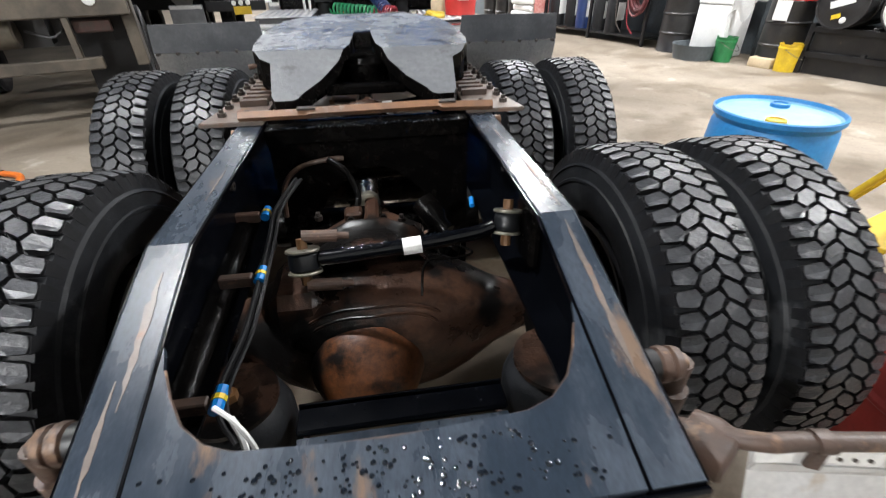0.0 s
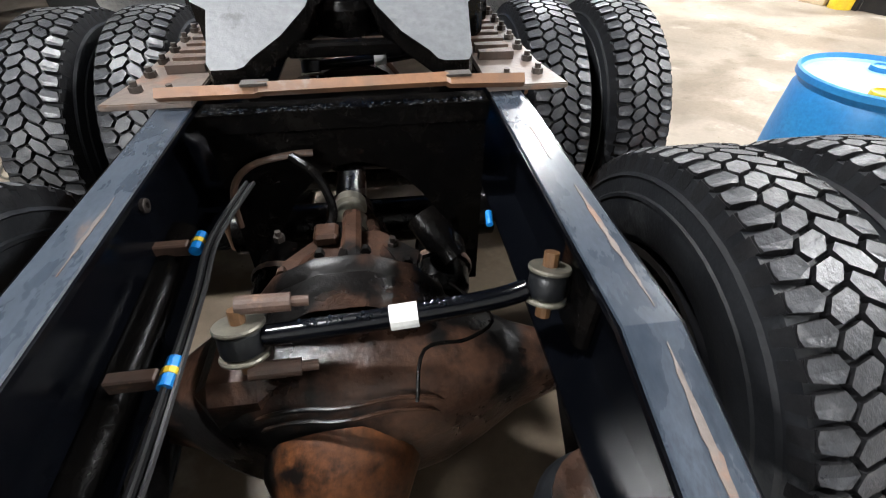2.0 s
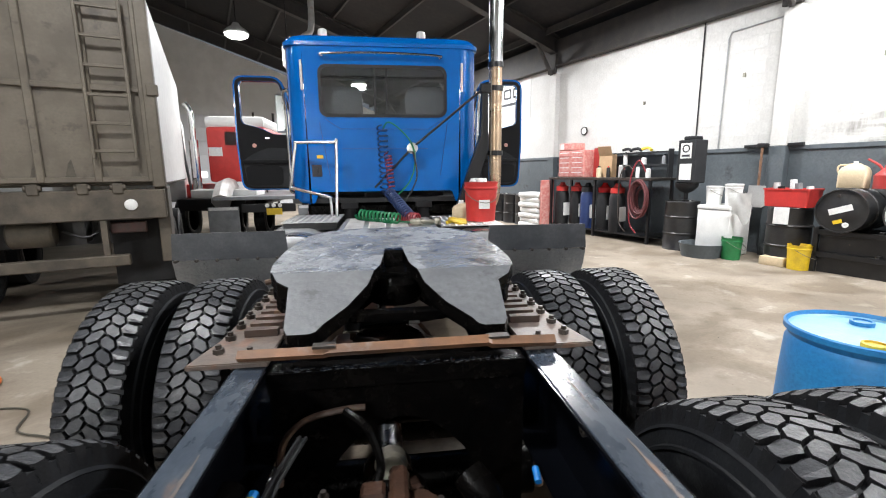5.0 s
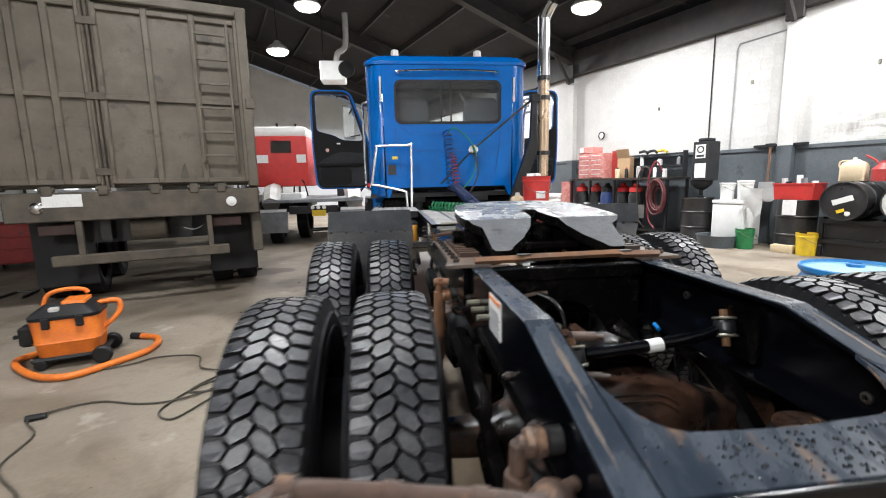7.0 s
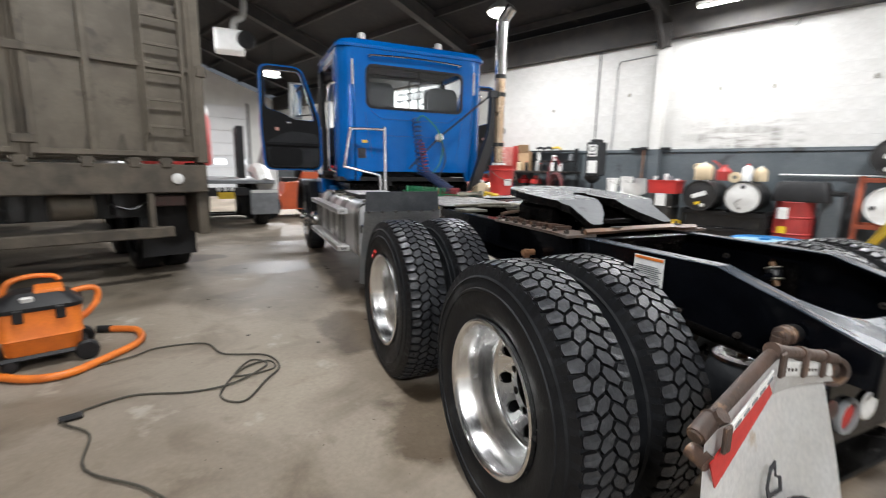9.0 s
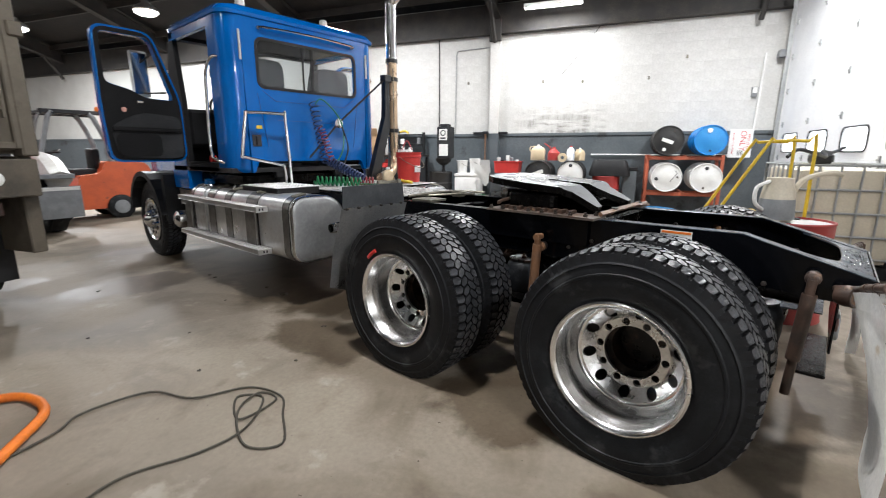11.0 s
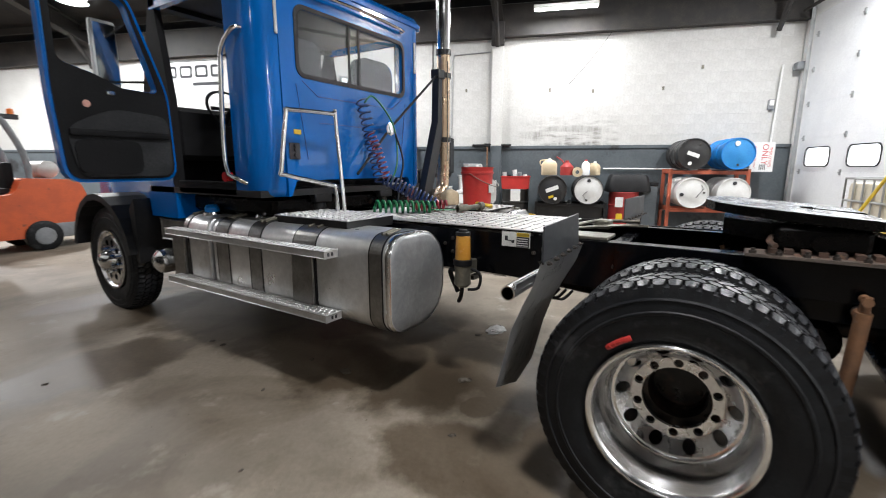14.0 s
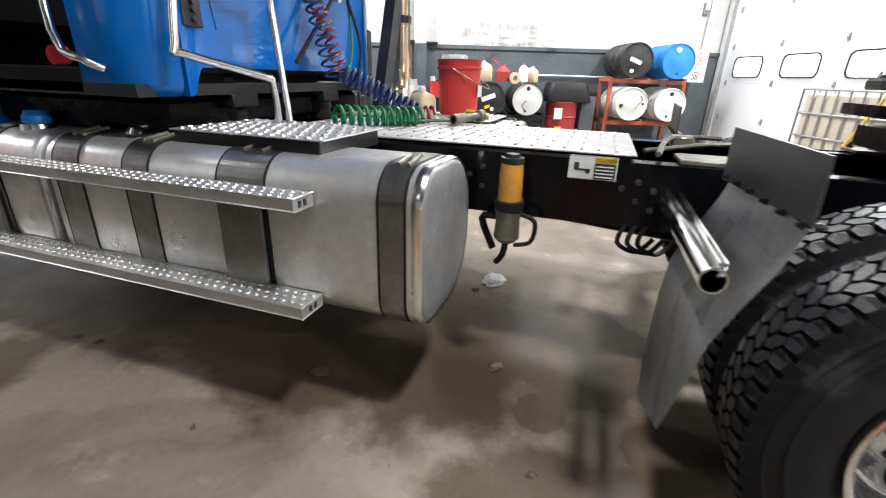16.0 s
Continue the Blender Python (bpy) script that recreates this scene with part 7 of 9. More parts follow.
def coil(bm, a, b, turns, r, wire, sag=0.0, seg=6):
    a, b = Vector(a), Vector(b)
    ax = (b - a).normalized()
    ref = Vector((0, 0, 1)) if abs(ax.z) < 0.9 else Vector((1, 0, 0))
    e1 = ax.cross(ref).normalized()
    e2 = ax.cross(e1)
    pts = []
    n = int(turns * 10)
    for k in range(n + 1):
        t = k / n
        p = a.lerp(b, t) + Vector((0, 0, -sag * math.sin(math.pi * t)))
        an = 2 * math.pi * turns * t
        pts.append(p + e1 * (r * math.cos(an)) + e2 * (r * math.sin(an)))
    return tube(bm, pts, wire, seg)


part("air_hose", coil(bm_new(), (0.02, 5.12, 1.72), (0.05, 4.98, 1.34), 10, 0.036, 0.007, -0.02), "redhose", truck, "coiled red air hose", smooth=True)
part("air_hose", coil(bm_new(), (-0.03, 5.17, 2.0), (-0.01, 4.99, 1.3), 13, 0.05, 0.0075), "navyhose", truck, "coiled dark blue air hose", smooth=True)
part("air_hose", coil(bm_new(), (0.02, 4.97, 1.34), (0.2, 4.58, 1.13), 13, 0.05, 0.01), "navyhose", truck, "coiled dark blue air hose", smooth=True)
part("air_hose", coil(bm_new(), (-0.28, 4.85, 1.13), (0.1, 4.52, 1.115), 11, 0.046, 0.011), "greenhose", truck, "coiled green hose lying on the deck", smooth=True)
part("air_hose", coil(bm_new(), (0.1, 4.74, 1.115), (0.27, 4.5, 1.115), 8, 0.045, 0.01), "redhose", truck, "coiled red hose lying on the deck", smooth=True)
b2 = bm_new()
tube(b2, [(-0.02, 5.15, 1.98), (0.04, 5.12, 2.04), (0.16, 5.1, 1.96), (0.27, 5.08, 1.82), (0.3, 5.06, 1.65), (0.24, 5.02, 1.45), (0.1, 4.98, 1.3)], 0.008, 6, 6)
tube(b2, [(0.1, 4.55, 1.09), (0.3, 4.35, 1.085), (0.45, 4.3, 1.085)], 0.008, 6, 5)
part("air_hose", b2, "greenhose", truck, "loose green hose loop", smooth=True)
b2 = bm_new()
tube(b2, [(0.28, 5.06, 1.74), (0.31, 5.0, 1.5), (0.22, 4.97, 1.3), (0.1, 4.9, 1.15)], 0.009, 6, 6)
part("electric_cable", b2, "black", truck, smooth=True)
b2 = bm_new()
lathe(b2, (0.2, 4.35, 1.1), (0.9, -0.4, 0.05), [(0, 0.02), (0, 0.03), (0.1, 0.03), (0.1, 0.02), (0.22, 0.02), (0.23, 0.035), (0.27, 0.035), (0.28, 0.001)], 12)
part("hose_coupling", b2, "washer", truck, "dull metal gladhand couplings on the deck", smooth=True)


# ---- small makers ----
def drum(name, m, body, head, label, height=0.88, r=0.288, group="steel drums", plastic=False):
    """A drum with rolling hoops, chimes and two bungs; it stands on its local z."""
    e = thing(name, m, label, "drum", group)
    prof = [(0.0, r - 0.012), (0.0, r), (0.012, r + 0.004), (0.024, r - 0.004)]
    for z in (0.3, 0.6):
        zz = z * height / 0.88
        prof += [(zz - 0.02, r - 0.004), (zz - 0.006, r + 0.008), (zz + 0.006, r + 0.008), (zz + 0.02, r - 0.004)]
    prof += [(height - 0.024, r - 0.004), (height - 0.012, r + 0.004), (height, r), (height, r - 0.012), (height - 0.018, r - 0.016)]
    part("shell", lathe(bm_new(), (0, 0, 0), (0, 0, 1), prof, 36), body, e, smooth=True)
    part("head", lathe(bm_new(), (0, 0, 0), (0, 0, 1), [(height - 0.018, r - 0.014), (height - 0.016, 0.14), (height - 0.012, 0.13), (height - 0.012, 0.001)], 36), head, e, smooth=True)
    part("base", lathe(bm_new(), (0, 0, 0), (0, 0, 1), [(0.012, r - 0.012), (0.014, 0.001)], 36), body, e)
    b2 = lathe(bm_new(), (0.19, 0, height - 0.016), (0, 0, 1), [(0, 0.035), (0.014, 0.035), (0.016, 0.025), (0.016, 0.001)], 14)
    part("bung", b2, "ink" if head != "drumblack" else "paper", e)
    b2 = lathe(bm_new(), (-0.2, 0.03, height - 0.016), (0, 0, 1), [(0, 0.02), (0.012, 0.02), (0.013, 0.001)], 12)
    part("vent_bung", b2, "bolt", e)
    return e


def lying(u, v, z, spin=0.0, length=0.88):
    """A drum on its side with its head facing the hall."""
    return bld(u, v, z) @ Matrix.Rotation(radians(-90), 4, "Y") @ Matrix.Rotation(radians(spin), 4, "Z")


def pail(name, m, material, label, h=0.37, r=0.15, lid=None, group="pails"):
    e = thing(name, m, label, "pail", group)
    prof = [(0.0, 0.001), (0.0, r * 0.86), (h * 0.82, r * 0.97), (h * 0.83, r * 1.03), (h * 0.87, r * 1.03), (h * 0.88, r * 0.98), (h * 0.97, r), (h, r * 1.04), (h, r * 0.97)]
    if not lid:
        prof += [(h * 0.9, r * 0.93), (0.02, r * 0.83), (0.012, 0.001)]
    part("body", lathe(bm_new(), (0, 0, 0), (0, 0, 1), prof, 28), material, e, smooth=True)
    if lid:
        part("lid", lathe(bm_new(), (0, 0, h), (0, 0, 1), [(-0.01, r * 1.06), (0.012, r * 1.06), (0.014, r * 0.9), (0.006, r * 0.85), (0.006, 0.001)], 28), lid, e, smooth=True)
    hoop = [(r * 1.03 * math.cos(a), r * 1.03 * math.sin(a) * 0.5 - 0.0, h * 0.84 - r * 0.9 * abs(math.sin(a)) * 0.9) for a in [math.pi * k / 12 for k in range(13)]]
    part("bail", tube(bm_new(), [(x, -abs(y) - r * 0.9 * math.sin(math.pi * k / 12), z) for k, (x, y, z) in enumerate(hoop)], 0.004, 6), "washer", e)
    return e


def jug(name, m, material, label, h=0.3, w=0.1, d=0.08, capm="white"):
    e = thing(name, m, label, "jug", "jugs and cans")
    b2 = bm_new()
    loops = []
    for z, k in ((0, 0.92), (0.01, 1.0), (h * 0.62, 1.0), (h * 0.78, 0.82), (h * 0.88, 0.42), (h * 0.92, 0.3)):
        loops.append([Vector((x * k, y * k, z)) for x, y in rounded(-w, w, -d, d, 0.035, 4)])
    skin(b2, loops)
    part("body", b2, material, e, smooth=True)
    part("cap", lathe(bm_new(), (0, 0, h * 0.92), (0, 0, 1), [(0, 0.026), (0.03, 0.025), (0.032, 0.001)], 14), capm, e, smooth=True)
    part("handle", tube(bm_new(), [(w * 0.75, 0, h * 0.55), (w * 1.15, 0, h * 0.62), (w * 1.1, 0, h * 0.85), (w * 0.35, 0, h * 0.88)], 0.013, 8, 4), material, e, smooth=True)
    return e


def bottle(name, m, body, top, label, h=0.5, r=0.09):
    e = thing(name, m, label, "bottle", "oil bottles under the bench")
    part("body", lathe(bm_new(), (0, 0, 0), (0, 0, 1), [(0, 0.001), (0, r), (h * 0.72, r), (h * 0.8, r * 0.8), (h * 0.82, r * 0.5)], 20), body, e, smooth=True)
    part("top", lathe(bm_new(), (0, 0, h * 0.8), (0, 0, 1), [(0, r * 0.9), (h * 0.1, r * 0.9), (h * 0.13, r * 0.5), (h * 0.2, r * 0.3), (h * 0.2, 0.001)], 16), top, e, smooth=True)
    part("label", box(bm_new(), -r * 0.6 - 0.0, r * 0.6, -r * 1.02, -r * 0.99, h * 0.22, h * 0.52), "paper", e)
    return e


# ---- the tipper truck beside ----
tip = thing("tipper_truck", BLD.copy(), "khaki tipper truck with grimy ribbed rear doors and a ladder", "truck")
TU0, TU1, TV = -2.87, -0.33, 6.3
b2 = bm_new()
box(b2, TU0, TU1, TV + 0.03, 12.2, 1.42, 3.46, 0.02)
part("body", b2, "khaki", tip, "dusty khaki dump body")
split = -1.9
for ua, ub in ((TU0 + 0.03, split - 0.06), (split + 0.06, TU1 - 0.1)):
    dr = part("rear_door", box(bm_new(), ua, ub, TV - 0.02, TV + 0.028, 1.46, 3.40, 0.006), "khaki", tip)
    b2 = bm_new()
    n = 3
    for k in range(n + 1):
        u = ua + (ub - ua) * k / n
        box(b2, u - 0.035, u + 0.035, TV - 0.07, TV - 0.021, 1.46, 3.40, 0.01)
    for z in (1.49, 2.42, 3.36):
        box(b2, ua, ub, TV - 0.062, TV - 0.0215, z - 0.03, z + 0.03, 0.008)
    part("rib", b2, "khaki", dr, "raised pressed ribs")
    b2 = bm_new()
    for k in range(5):
        u = ua + 0.15 + (ub - ua - 0.3) * k / 4
        prism(b2, [(u - 0.05, 1.5), (u + 0.05, 1.5), (u + 0.02, 1.6 + 0.05 * (k % 3)), (u - 0.01, 1.66)], "y", TV - 0.0235, TV - 0.0212)
    part("grime", b2, "khakidark", dr)
b2 = bm_new()
for u in (split - 0.045, split, split + 0.045):
    cyl(b2, (u, TV - 0.06, 1.42), (u, TV - 0.06, 3.46), 0.018, seg=10)
for z in (1.6, 2.42, 3.2):
    box(b2, split - 0.09, split + 0.09, TV - 0.09, TV - 0.03, z - 0.04, z + 0.04, 0.006)
part("lock_bar", b2, "khakidark", tip, "vertical lock bars")
b2 = bm_new()
box(b2, TU0 - 0.03, TU1 + 0.03, TV - 0.05, TV + 0.1, 3.44, 3.56, 0.015)
box(b2, TU1 - 0.1, TU1 + 0.02, TV - 0.08, TV + 0.1, 1.4, 3.5, 0.015)
box(b2, TU0 - 0.02, TU0 + 0.05, TV - 0.08, TV + 0.1, 1.4, 3.5, 0.015)
box(b2, TU1 - 0.06, TU1 + 0.05, TV - 0.1, TV - 0.05, 2.36, 2.48, 0.01)
part("corner_post", b2, "khaki", tip, "khaki corner posts and header")
lad = part("ladder", box(box(bm_new(), -0.915, -0.885, TV - 0.16, TV - 0.12, 1.7, 3.32, 0.006), -0.555, -0.525, TV - 0.16, TV - 0.12, 1.7, 3.32, 0.006), "khaki", tip)
for z in (1.78, 2.06, 2.34, 2.62, 2.9, 3.18):
    part("rung", box(bm_new(), -0.9, -0.54, TV - 0.155, TV - 0.125, z - 0.015, z + 0.015, 0.004), "khaki", lad)
part("stay", box(box(bm_new(), -0.91, -0.89, TV - 0.13, TV - 0.0, 1.9, 1.94), -0.55, -0.53, TV - 0.13, TV - 0.0, 3.0, 3.04), "khaki", lad)
b2 = box(bm_new(), TU0 + 0.03, TU1 + 0.0, TV - 0.06, TV + 0.2, 1.06, 1.38, 0.012)
bp = part("rear_beam", b2, "khakidark", tip, "grimy khaki rear beam")
b2 = bm_new()
for u in (-2.45, -1.95, -1.45, -1.05, -0.75):
    box(b2, u - 0.05, u + 0.05, TV - 0.08, TV - 0.0, 1.34, 1.45, 0.01)
    cyl(b2, (u - 0.07, TV - 0.05, 1.41), (u + 0.07, TV - 0.05, 1.41), 0.025, seg=10)
part("door_hinge", b2, "khakidark", tip)
for u, mm in ((-0.65, "white"), (-2.55, "chrome")):
    part("reverse_lamp", lathe(bm_new(), (u, TV - 0.06, 1.22), (0, -1, 0), [(0, 0.06), (0.02, 0.06), (0.03, 0.045), (0.032, 0.001)], 20), mm, bp, smooth=True)
part("number_plate", box(bm_new(), -2.5, -2.15, TV - 0.07, TV - 0.062, 1.22, 1.36, 0.003), "white", bp, "dirty white plate")
b2 = bm_new()
for u in (-2.22, -0.92):
    box(b2, u - 0.03, u + 0.03, TV - 0.05, TV + 0.03, 0.6, 1.06, 0.006)
box(b2, -2.5, -0.72, TV - 0.07, TV + 0.03, 0.56, 0.68, 0.012)
part("underrun_bar", b2, "khakidark", tip, "bent khaki underrun bar")
for u in (-2.45, -0.72):
    part("tail_lamp", box(bm_new(), u - 0.17, u + 0.17, TV + 0.1, TV + 0.16, 0.9, 1.02, 0.01), "dirtylens", tip, "mud-caked dark red tail lamp")
b2 = bm_new()
lathe(b2, (-1.78, TV + 0.25, 0.92), (1, 0, 0), [(0, 0.001), (0, 0.12), (0.02, 0.14), (0.36, 0.14), (0.38, 0.12), (0.38, 0.001)], 22)
part("air_tank", b2, "khakidark", tip, smooth=True)
b2 = bm_new()
for u in (-2.02, -1.18):
    box(b2, u - 0.05, u + 0.05, TV + 0.2, 12.5, 0.8, 1.06)
box(b2, -2.6, -0.6, TV + 0.5, TV + 0.6, 0.75, 1.06)
tube(b2, [(-1.3, TV + 0.1, 0.95), (-1.1, TV + 0.05, 0.88), (-0.95, TV + 0.1, 0.95), (-0.85, TV + 0.2, 0.9)], 0.012, 6, 4)
part("chassis", b2, "blackpaint", tip, "dark grimy chassis")
part("mud_flap", box(box(bm_new(), -0.95, -0.36, TV + 0.5, TV + 0.515, 0.25, 1.05), -2.8, -2.2, TV + 0.5, TV + 0.515, 0.25, 1.05), "black", tip)
part("side_valance", box(bm_new(), TU1 - 0.1, TU1 + 0.02, TV + 0.05, TV + 0.5, 0.55, 1.4, 0.01), "khakidark", tip)
for vv in (TV + 1.15, TV + 2.5):
    for u in (-2.72, -2.38, -0.82, -0.48):
        b2 = tyre(bm_new())
        part("tyre", b2, "tyre", tip, m=Matrix.Translation((u, vv, 0.505)), smooth=True)
b2 = box(bm_new(), TU0 + 0.05, TU1 - 0.02, 12.5, 14.4, 0.9, 2.9, 0.12, seg=2)
part("cab", b2, "white", tip, "white tipper cab", smooth=True)
part("side_panel", box(bm_new(), TU1 + 0.002, TU1 + 0.008, TV + 0.25, 12.1, 1.45, 3.4), "white", tip, "white painted side of the dump body")

# ---- vehicles farther off ----
# low flat-bed tractor with a yellow plate
ft = thing("flatbed_tractor", Matrix.Translation((-2.45, 10.45, 0)) @ Matrix.Rotation(radians(8), 4, "Z"), "grey flat-bed tractor tail with mud flaps and tail lamps", "truck")
part("deck", box(bm_new(), -1.15, 1.1, 0, 3.6, 0.98, 1.06, 0.01), "grey", ft, "worn grey deck")
part("fender", tube(tube(bm_new(), [(-1.0, 0.1, 0.95), (-1.0, 0.5, 1.2), (-1.0, 1.2, 1.25)], 0.2, 8, 3), [(0.9, 0.1, 0.95), (0.9, 0.5, 1.2), (0.9, 1.2, 1.25)], 0.2, 8, 3), "silverpaint", ft, smooth=True)
part("rear_bar", box(bm_new(), -0.6, 0.5, -0.05, 0.05, 0.72, 0.9, 0.01), "blackpaint", ft)
part("number_plate", box(bm_new(), -0.1, 0.22, -0.065, -0.055, 0.66, 0.8, 0.004), "yellow", ft, "orange-yellow plate")
for x in (-0.08, 0.05, 0.18):
    part("tail_lamp", lathe(bm_new(), (x, -0.052, 0.86), (0, -1, 0), [(0, 0.045), (0.015, 0.04), (0.018, 0.001)], 12), "white" if x else "redlens", ft)
for x in (-0.95, 0.85):
    part("mud_flap", box(bm_new(), x - 0.3, x + 0.3, -0.02, 0.0, 0.3, 0.85, 0.004), "grey", ft, "grey mud flap with a pale strip")
    part("flap_strip", box(bm_new(), x - 0.28, x + 0.28, -0.03, -0.021, 0.78, 0.84), "paper", ft)
    for dy in (0.6, 1.9):
        part("tyre", tyre(bm_new()), "tyre", ft, m=Matrix.Translation((x, dy, 0.505)), smooth=True)
part("hose", tube(bm_new(), [(-0.2, 1.4, 1.1), (-0.3, 1.2, 1.5), (-0.5, 1.6, 1.5), (-0.6, 2.2, 1.1)], 0.02, 6, 5), "black", ft, smooth=True)
# red cab farther left
rc = thing("red_tractor", Matrix.Translation((-3.75, 11.6, 0)), "red tractor cab with a white roof and bright stack", "truck")
part("cab", box(bm_new(), -0.32, 1.0, 0, 1.9, 1.35, 2.62, 0.08, seg=2), "red", rc, "red painted cab back", smooth=True)
part("roof", box(bm_new(), -0.36, 0.98, 0.05, 1.9, 2.6, 2.86, 0.1, seg=2), "white", rc, "white roof fairing", smooth=True)
part("rear_window", box(bm_new(), 0.1, 0.6, -0.012, 0.0, 2.2, 2.5, 0.003), "glass", rc)
part("white_panel", box(bm_new(), -0.28, 0.02, -0.01, 0.0, 1.95, 2.15), "paper", rc)
part("white_panel", box(bm_new(), 0.72, 0.95, -0.01, 0.0, 1.95, 2.15), "paper", rc)
part("muffler", cyl(bm_new(), (-0.52, -0.2, 1.0), (-0.52, -0.2, 2.3), 0.1, seg=16), "chrome", rc, "chrome stack", smooth=True)
part("stack", tube(bm_new(), [(-0.52, -0.2, 2.3), (-0.52, -0.2, 2.9), (-0.62, -0.25, 3.1)], 0.065, 14, 3), "chrome", rc, smooth=True)
part("grab_rail", tube(bm_new(), [(-0.7, -0.1, 1.1), (-0.8, -0.1, 2.2), (-0.82, -0.1, 3.0)], 0.03, 8, 3), "grey", rc, smooth=True)
part("fender", box(bm_new(), -1.0, -0.55, 0.1, 1.2, 0.75, 1.3, 0.08, seg=2), "red", rc, "red rear fender", smooth=True)
part("chassis", box(bm_new(), -0.7, 0.7, -0.9, 3.0, 0.75, 1.0), "blackpaint", rc)
part("deck", box(bm_new(), -0.5, 0.9, -0.7, 0.0, 1.0, 1.2, 0.02), "white", rc)
for x in (-0.95, 0.8):
    part("tyre", tyre(bm_new()), "tyre", rc, m=Matrix.Translation((x, 0.2, 0.505)), smooth=True)

# forklift
fk = thing("forklift", Matrix.Translation((-0.55, 12.8, 0)) @ Matrix.Rotation(radians(4), 4, "Z"), "orange forklift truck with a dark overhead guard and mast", "forklift")
b2 = bm_new()
prism(b2, round_poly([(-1.3, 0.24), (0.3, 0.24), (0.86, 0.5), (0.88, 0.95), (0.78, 1.2), (-0.02, 1.24), (-0.1, 0.98), (-0.5, 0.95), (-0.55, 0.62), (-0.92, 0.6), (-1.0, 1.0), (-1.25, 1.05)], 0.08), "y", -0.5, 0.5, bevel=0.02)
part("body", b2, "orangered", fk, "orange painted body", smooth=True)
part("counterweight", box(bm_new(), 0.12, 0.95, -0.52, 0.52, 0.2, 0.47, 0.06, seg=2), "grey", fk, "dark grey rear bumper", smooth=True)
part("seat_cushion", box(bm_new(), -0.52, -0.08, -0.25, 0.25, 0.955, 1.08, 0.04, seg=2), "trimgrey", fk, smooth=True)
part("seat_back", box(bm_new(), -0.14, 0.0, -0.25, 0.25, 1.06, 1.5, 0.05, seg=2), "trim", fk, smooth=True)
part("dashboard", box(bm_new(), -1.2, -0.98, -0.4, 0.4, 1.0, 1.28, 0.05, seg=2), "black", fk, smooth=True)
for y in (-0.45, 0.45):
    part("front_post", tube(bm_new(), [(-1.12, y, 1.0), (-0.82, y, 2.12), (-0.74, y, 2.2)], 0.045, 8, 2), "grey", fk, "dark grey guard post", smooth=True)
    part("rear_post", tube(bm_new(), [(0.12, y, 1.2), (0.1, y, 1.6), (-0.08, y, 2.1), (-0.16, y, 2.2)], 0.05, 8, 2), "grey", fk, smooth=True)
    part("guard_side", box(bm_new(), -0.95, 0.1, y - 0.035, y + 0.035, 2.18, 2.26, 0.01), "blackpaint", fk)
for k in range(6):
    x = -0.9 + 0.18 * k
    part("guard_bar", box(bm_new(), x - 0.02, x + 0.02, -0.43, 0.43, 2.2, 2.24, 0.004), "blackpaint", fk)
for y in (-0.35, 0.35):
    part("mast_rail", box(bm_new(), -1.62, -1.44, y - 0.07, y + 0.07, 0.1, 2.35, 0.01), "blackpaint", fk, "black mast channel")
    part("chain", tube(bm_new(), [(-1.5, y * 0.55, 0.5), (-1.5, y * 0.55, 2.2)], 0.018, 6), "yellow", fk, "yellow lift hose")
for z in (0.4, 1.2, 2.2):
    part("mast_tie", box(bm_new(), -1.6, -1.5, -0.4, 0.4, z, z + 0.12), "blackpaint", fk)
part("lift_cylinder", cyl(bm_new(), (-1.46, 0, 0.3), (-1.46, 0, 1.9), 0.05, seg=12), "grey", fk, smooth=True)
for y in (-0.25, 0.25):
    b2 = bm_new()
    box(b2, -2.6, -1.62, y - 0.05, y + 0.05, 0.1, 0.15)
    box(b2, -1.68, -1.625, y - 0.05, y + 0.05, 0.14, 0.7)
    part("fork", b2, "blackpaint", fk)
b2 = lathe(bm_new(), (-0.78, 0, 1.42), (-0.35, 0, 1), [(-0.014, 0.165), (0, 0.185), (0.014, 0.165), (0, 0.145)], 24, closed=True)
tube(b2, [(-1.0, 0, 1.15), (-0.78, 0, 1.42)], 0.03, 8)
box(b2, -0.95, -0.61, -0.015, 0.015, 1.405, 1.43)
part("steering_wheel", b2, "black", fk, smooth=True)
for x, r in ((-0.95, 0.33), (0.18, 0.26)):
    for y in (-0.47, 0.47):
        w = part("wheel", lathe(bm_new(), (x, y - 0.09, r), (0, 1, 0), [(0, 0.001), (0, r * 0.6), (0.01, r * 0.9), (0.03, r), (0.15, r), (0.17, r * 0.9), (0.18, r * 0.6), (0.18, 0.001)], 24), "tyre", fk, smooth=True)
        part("rim", lathe(bm_new(), (x, y - 0.095, r), (0, 1, 0), [(-0.005, 0.001), (-0.002, r * 0.5), (0.006, r * 0.58)], 20), "grey", w)
part("beacon", lathe(bm_new(), (0.02, -0.42, 2.26), (0, 0, 1), [(0, 0.05), (0.08, 0.045), (0.1, 0.001)], 14), "orange", fk, smooth=True)
part("gas_bottle", lathe(bm_new(), (0.45, -0.34, 1.38), (0, 1, 0), [(0, 0.001), (0.01, 0.09), (0.06, 0.15), (0.6, 0.15), (0.65, 0.09), (0.66, 0.001)], 18), "silverpaint", fk, "silver gas bottle on the hood", smooth=True)

# ---- on the floor ----
rng_f = random.Random(11)
b2 = bm_new()
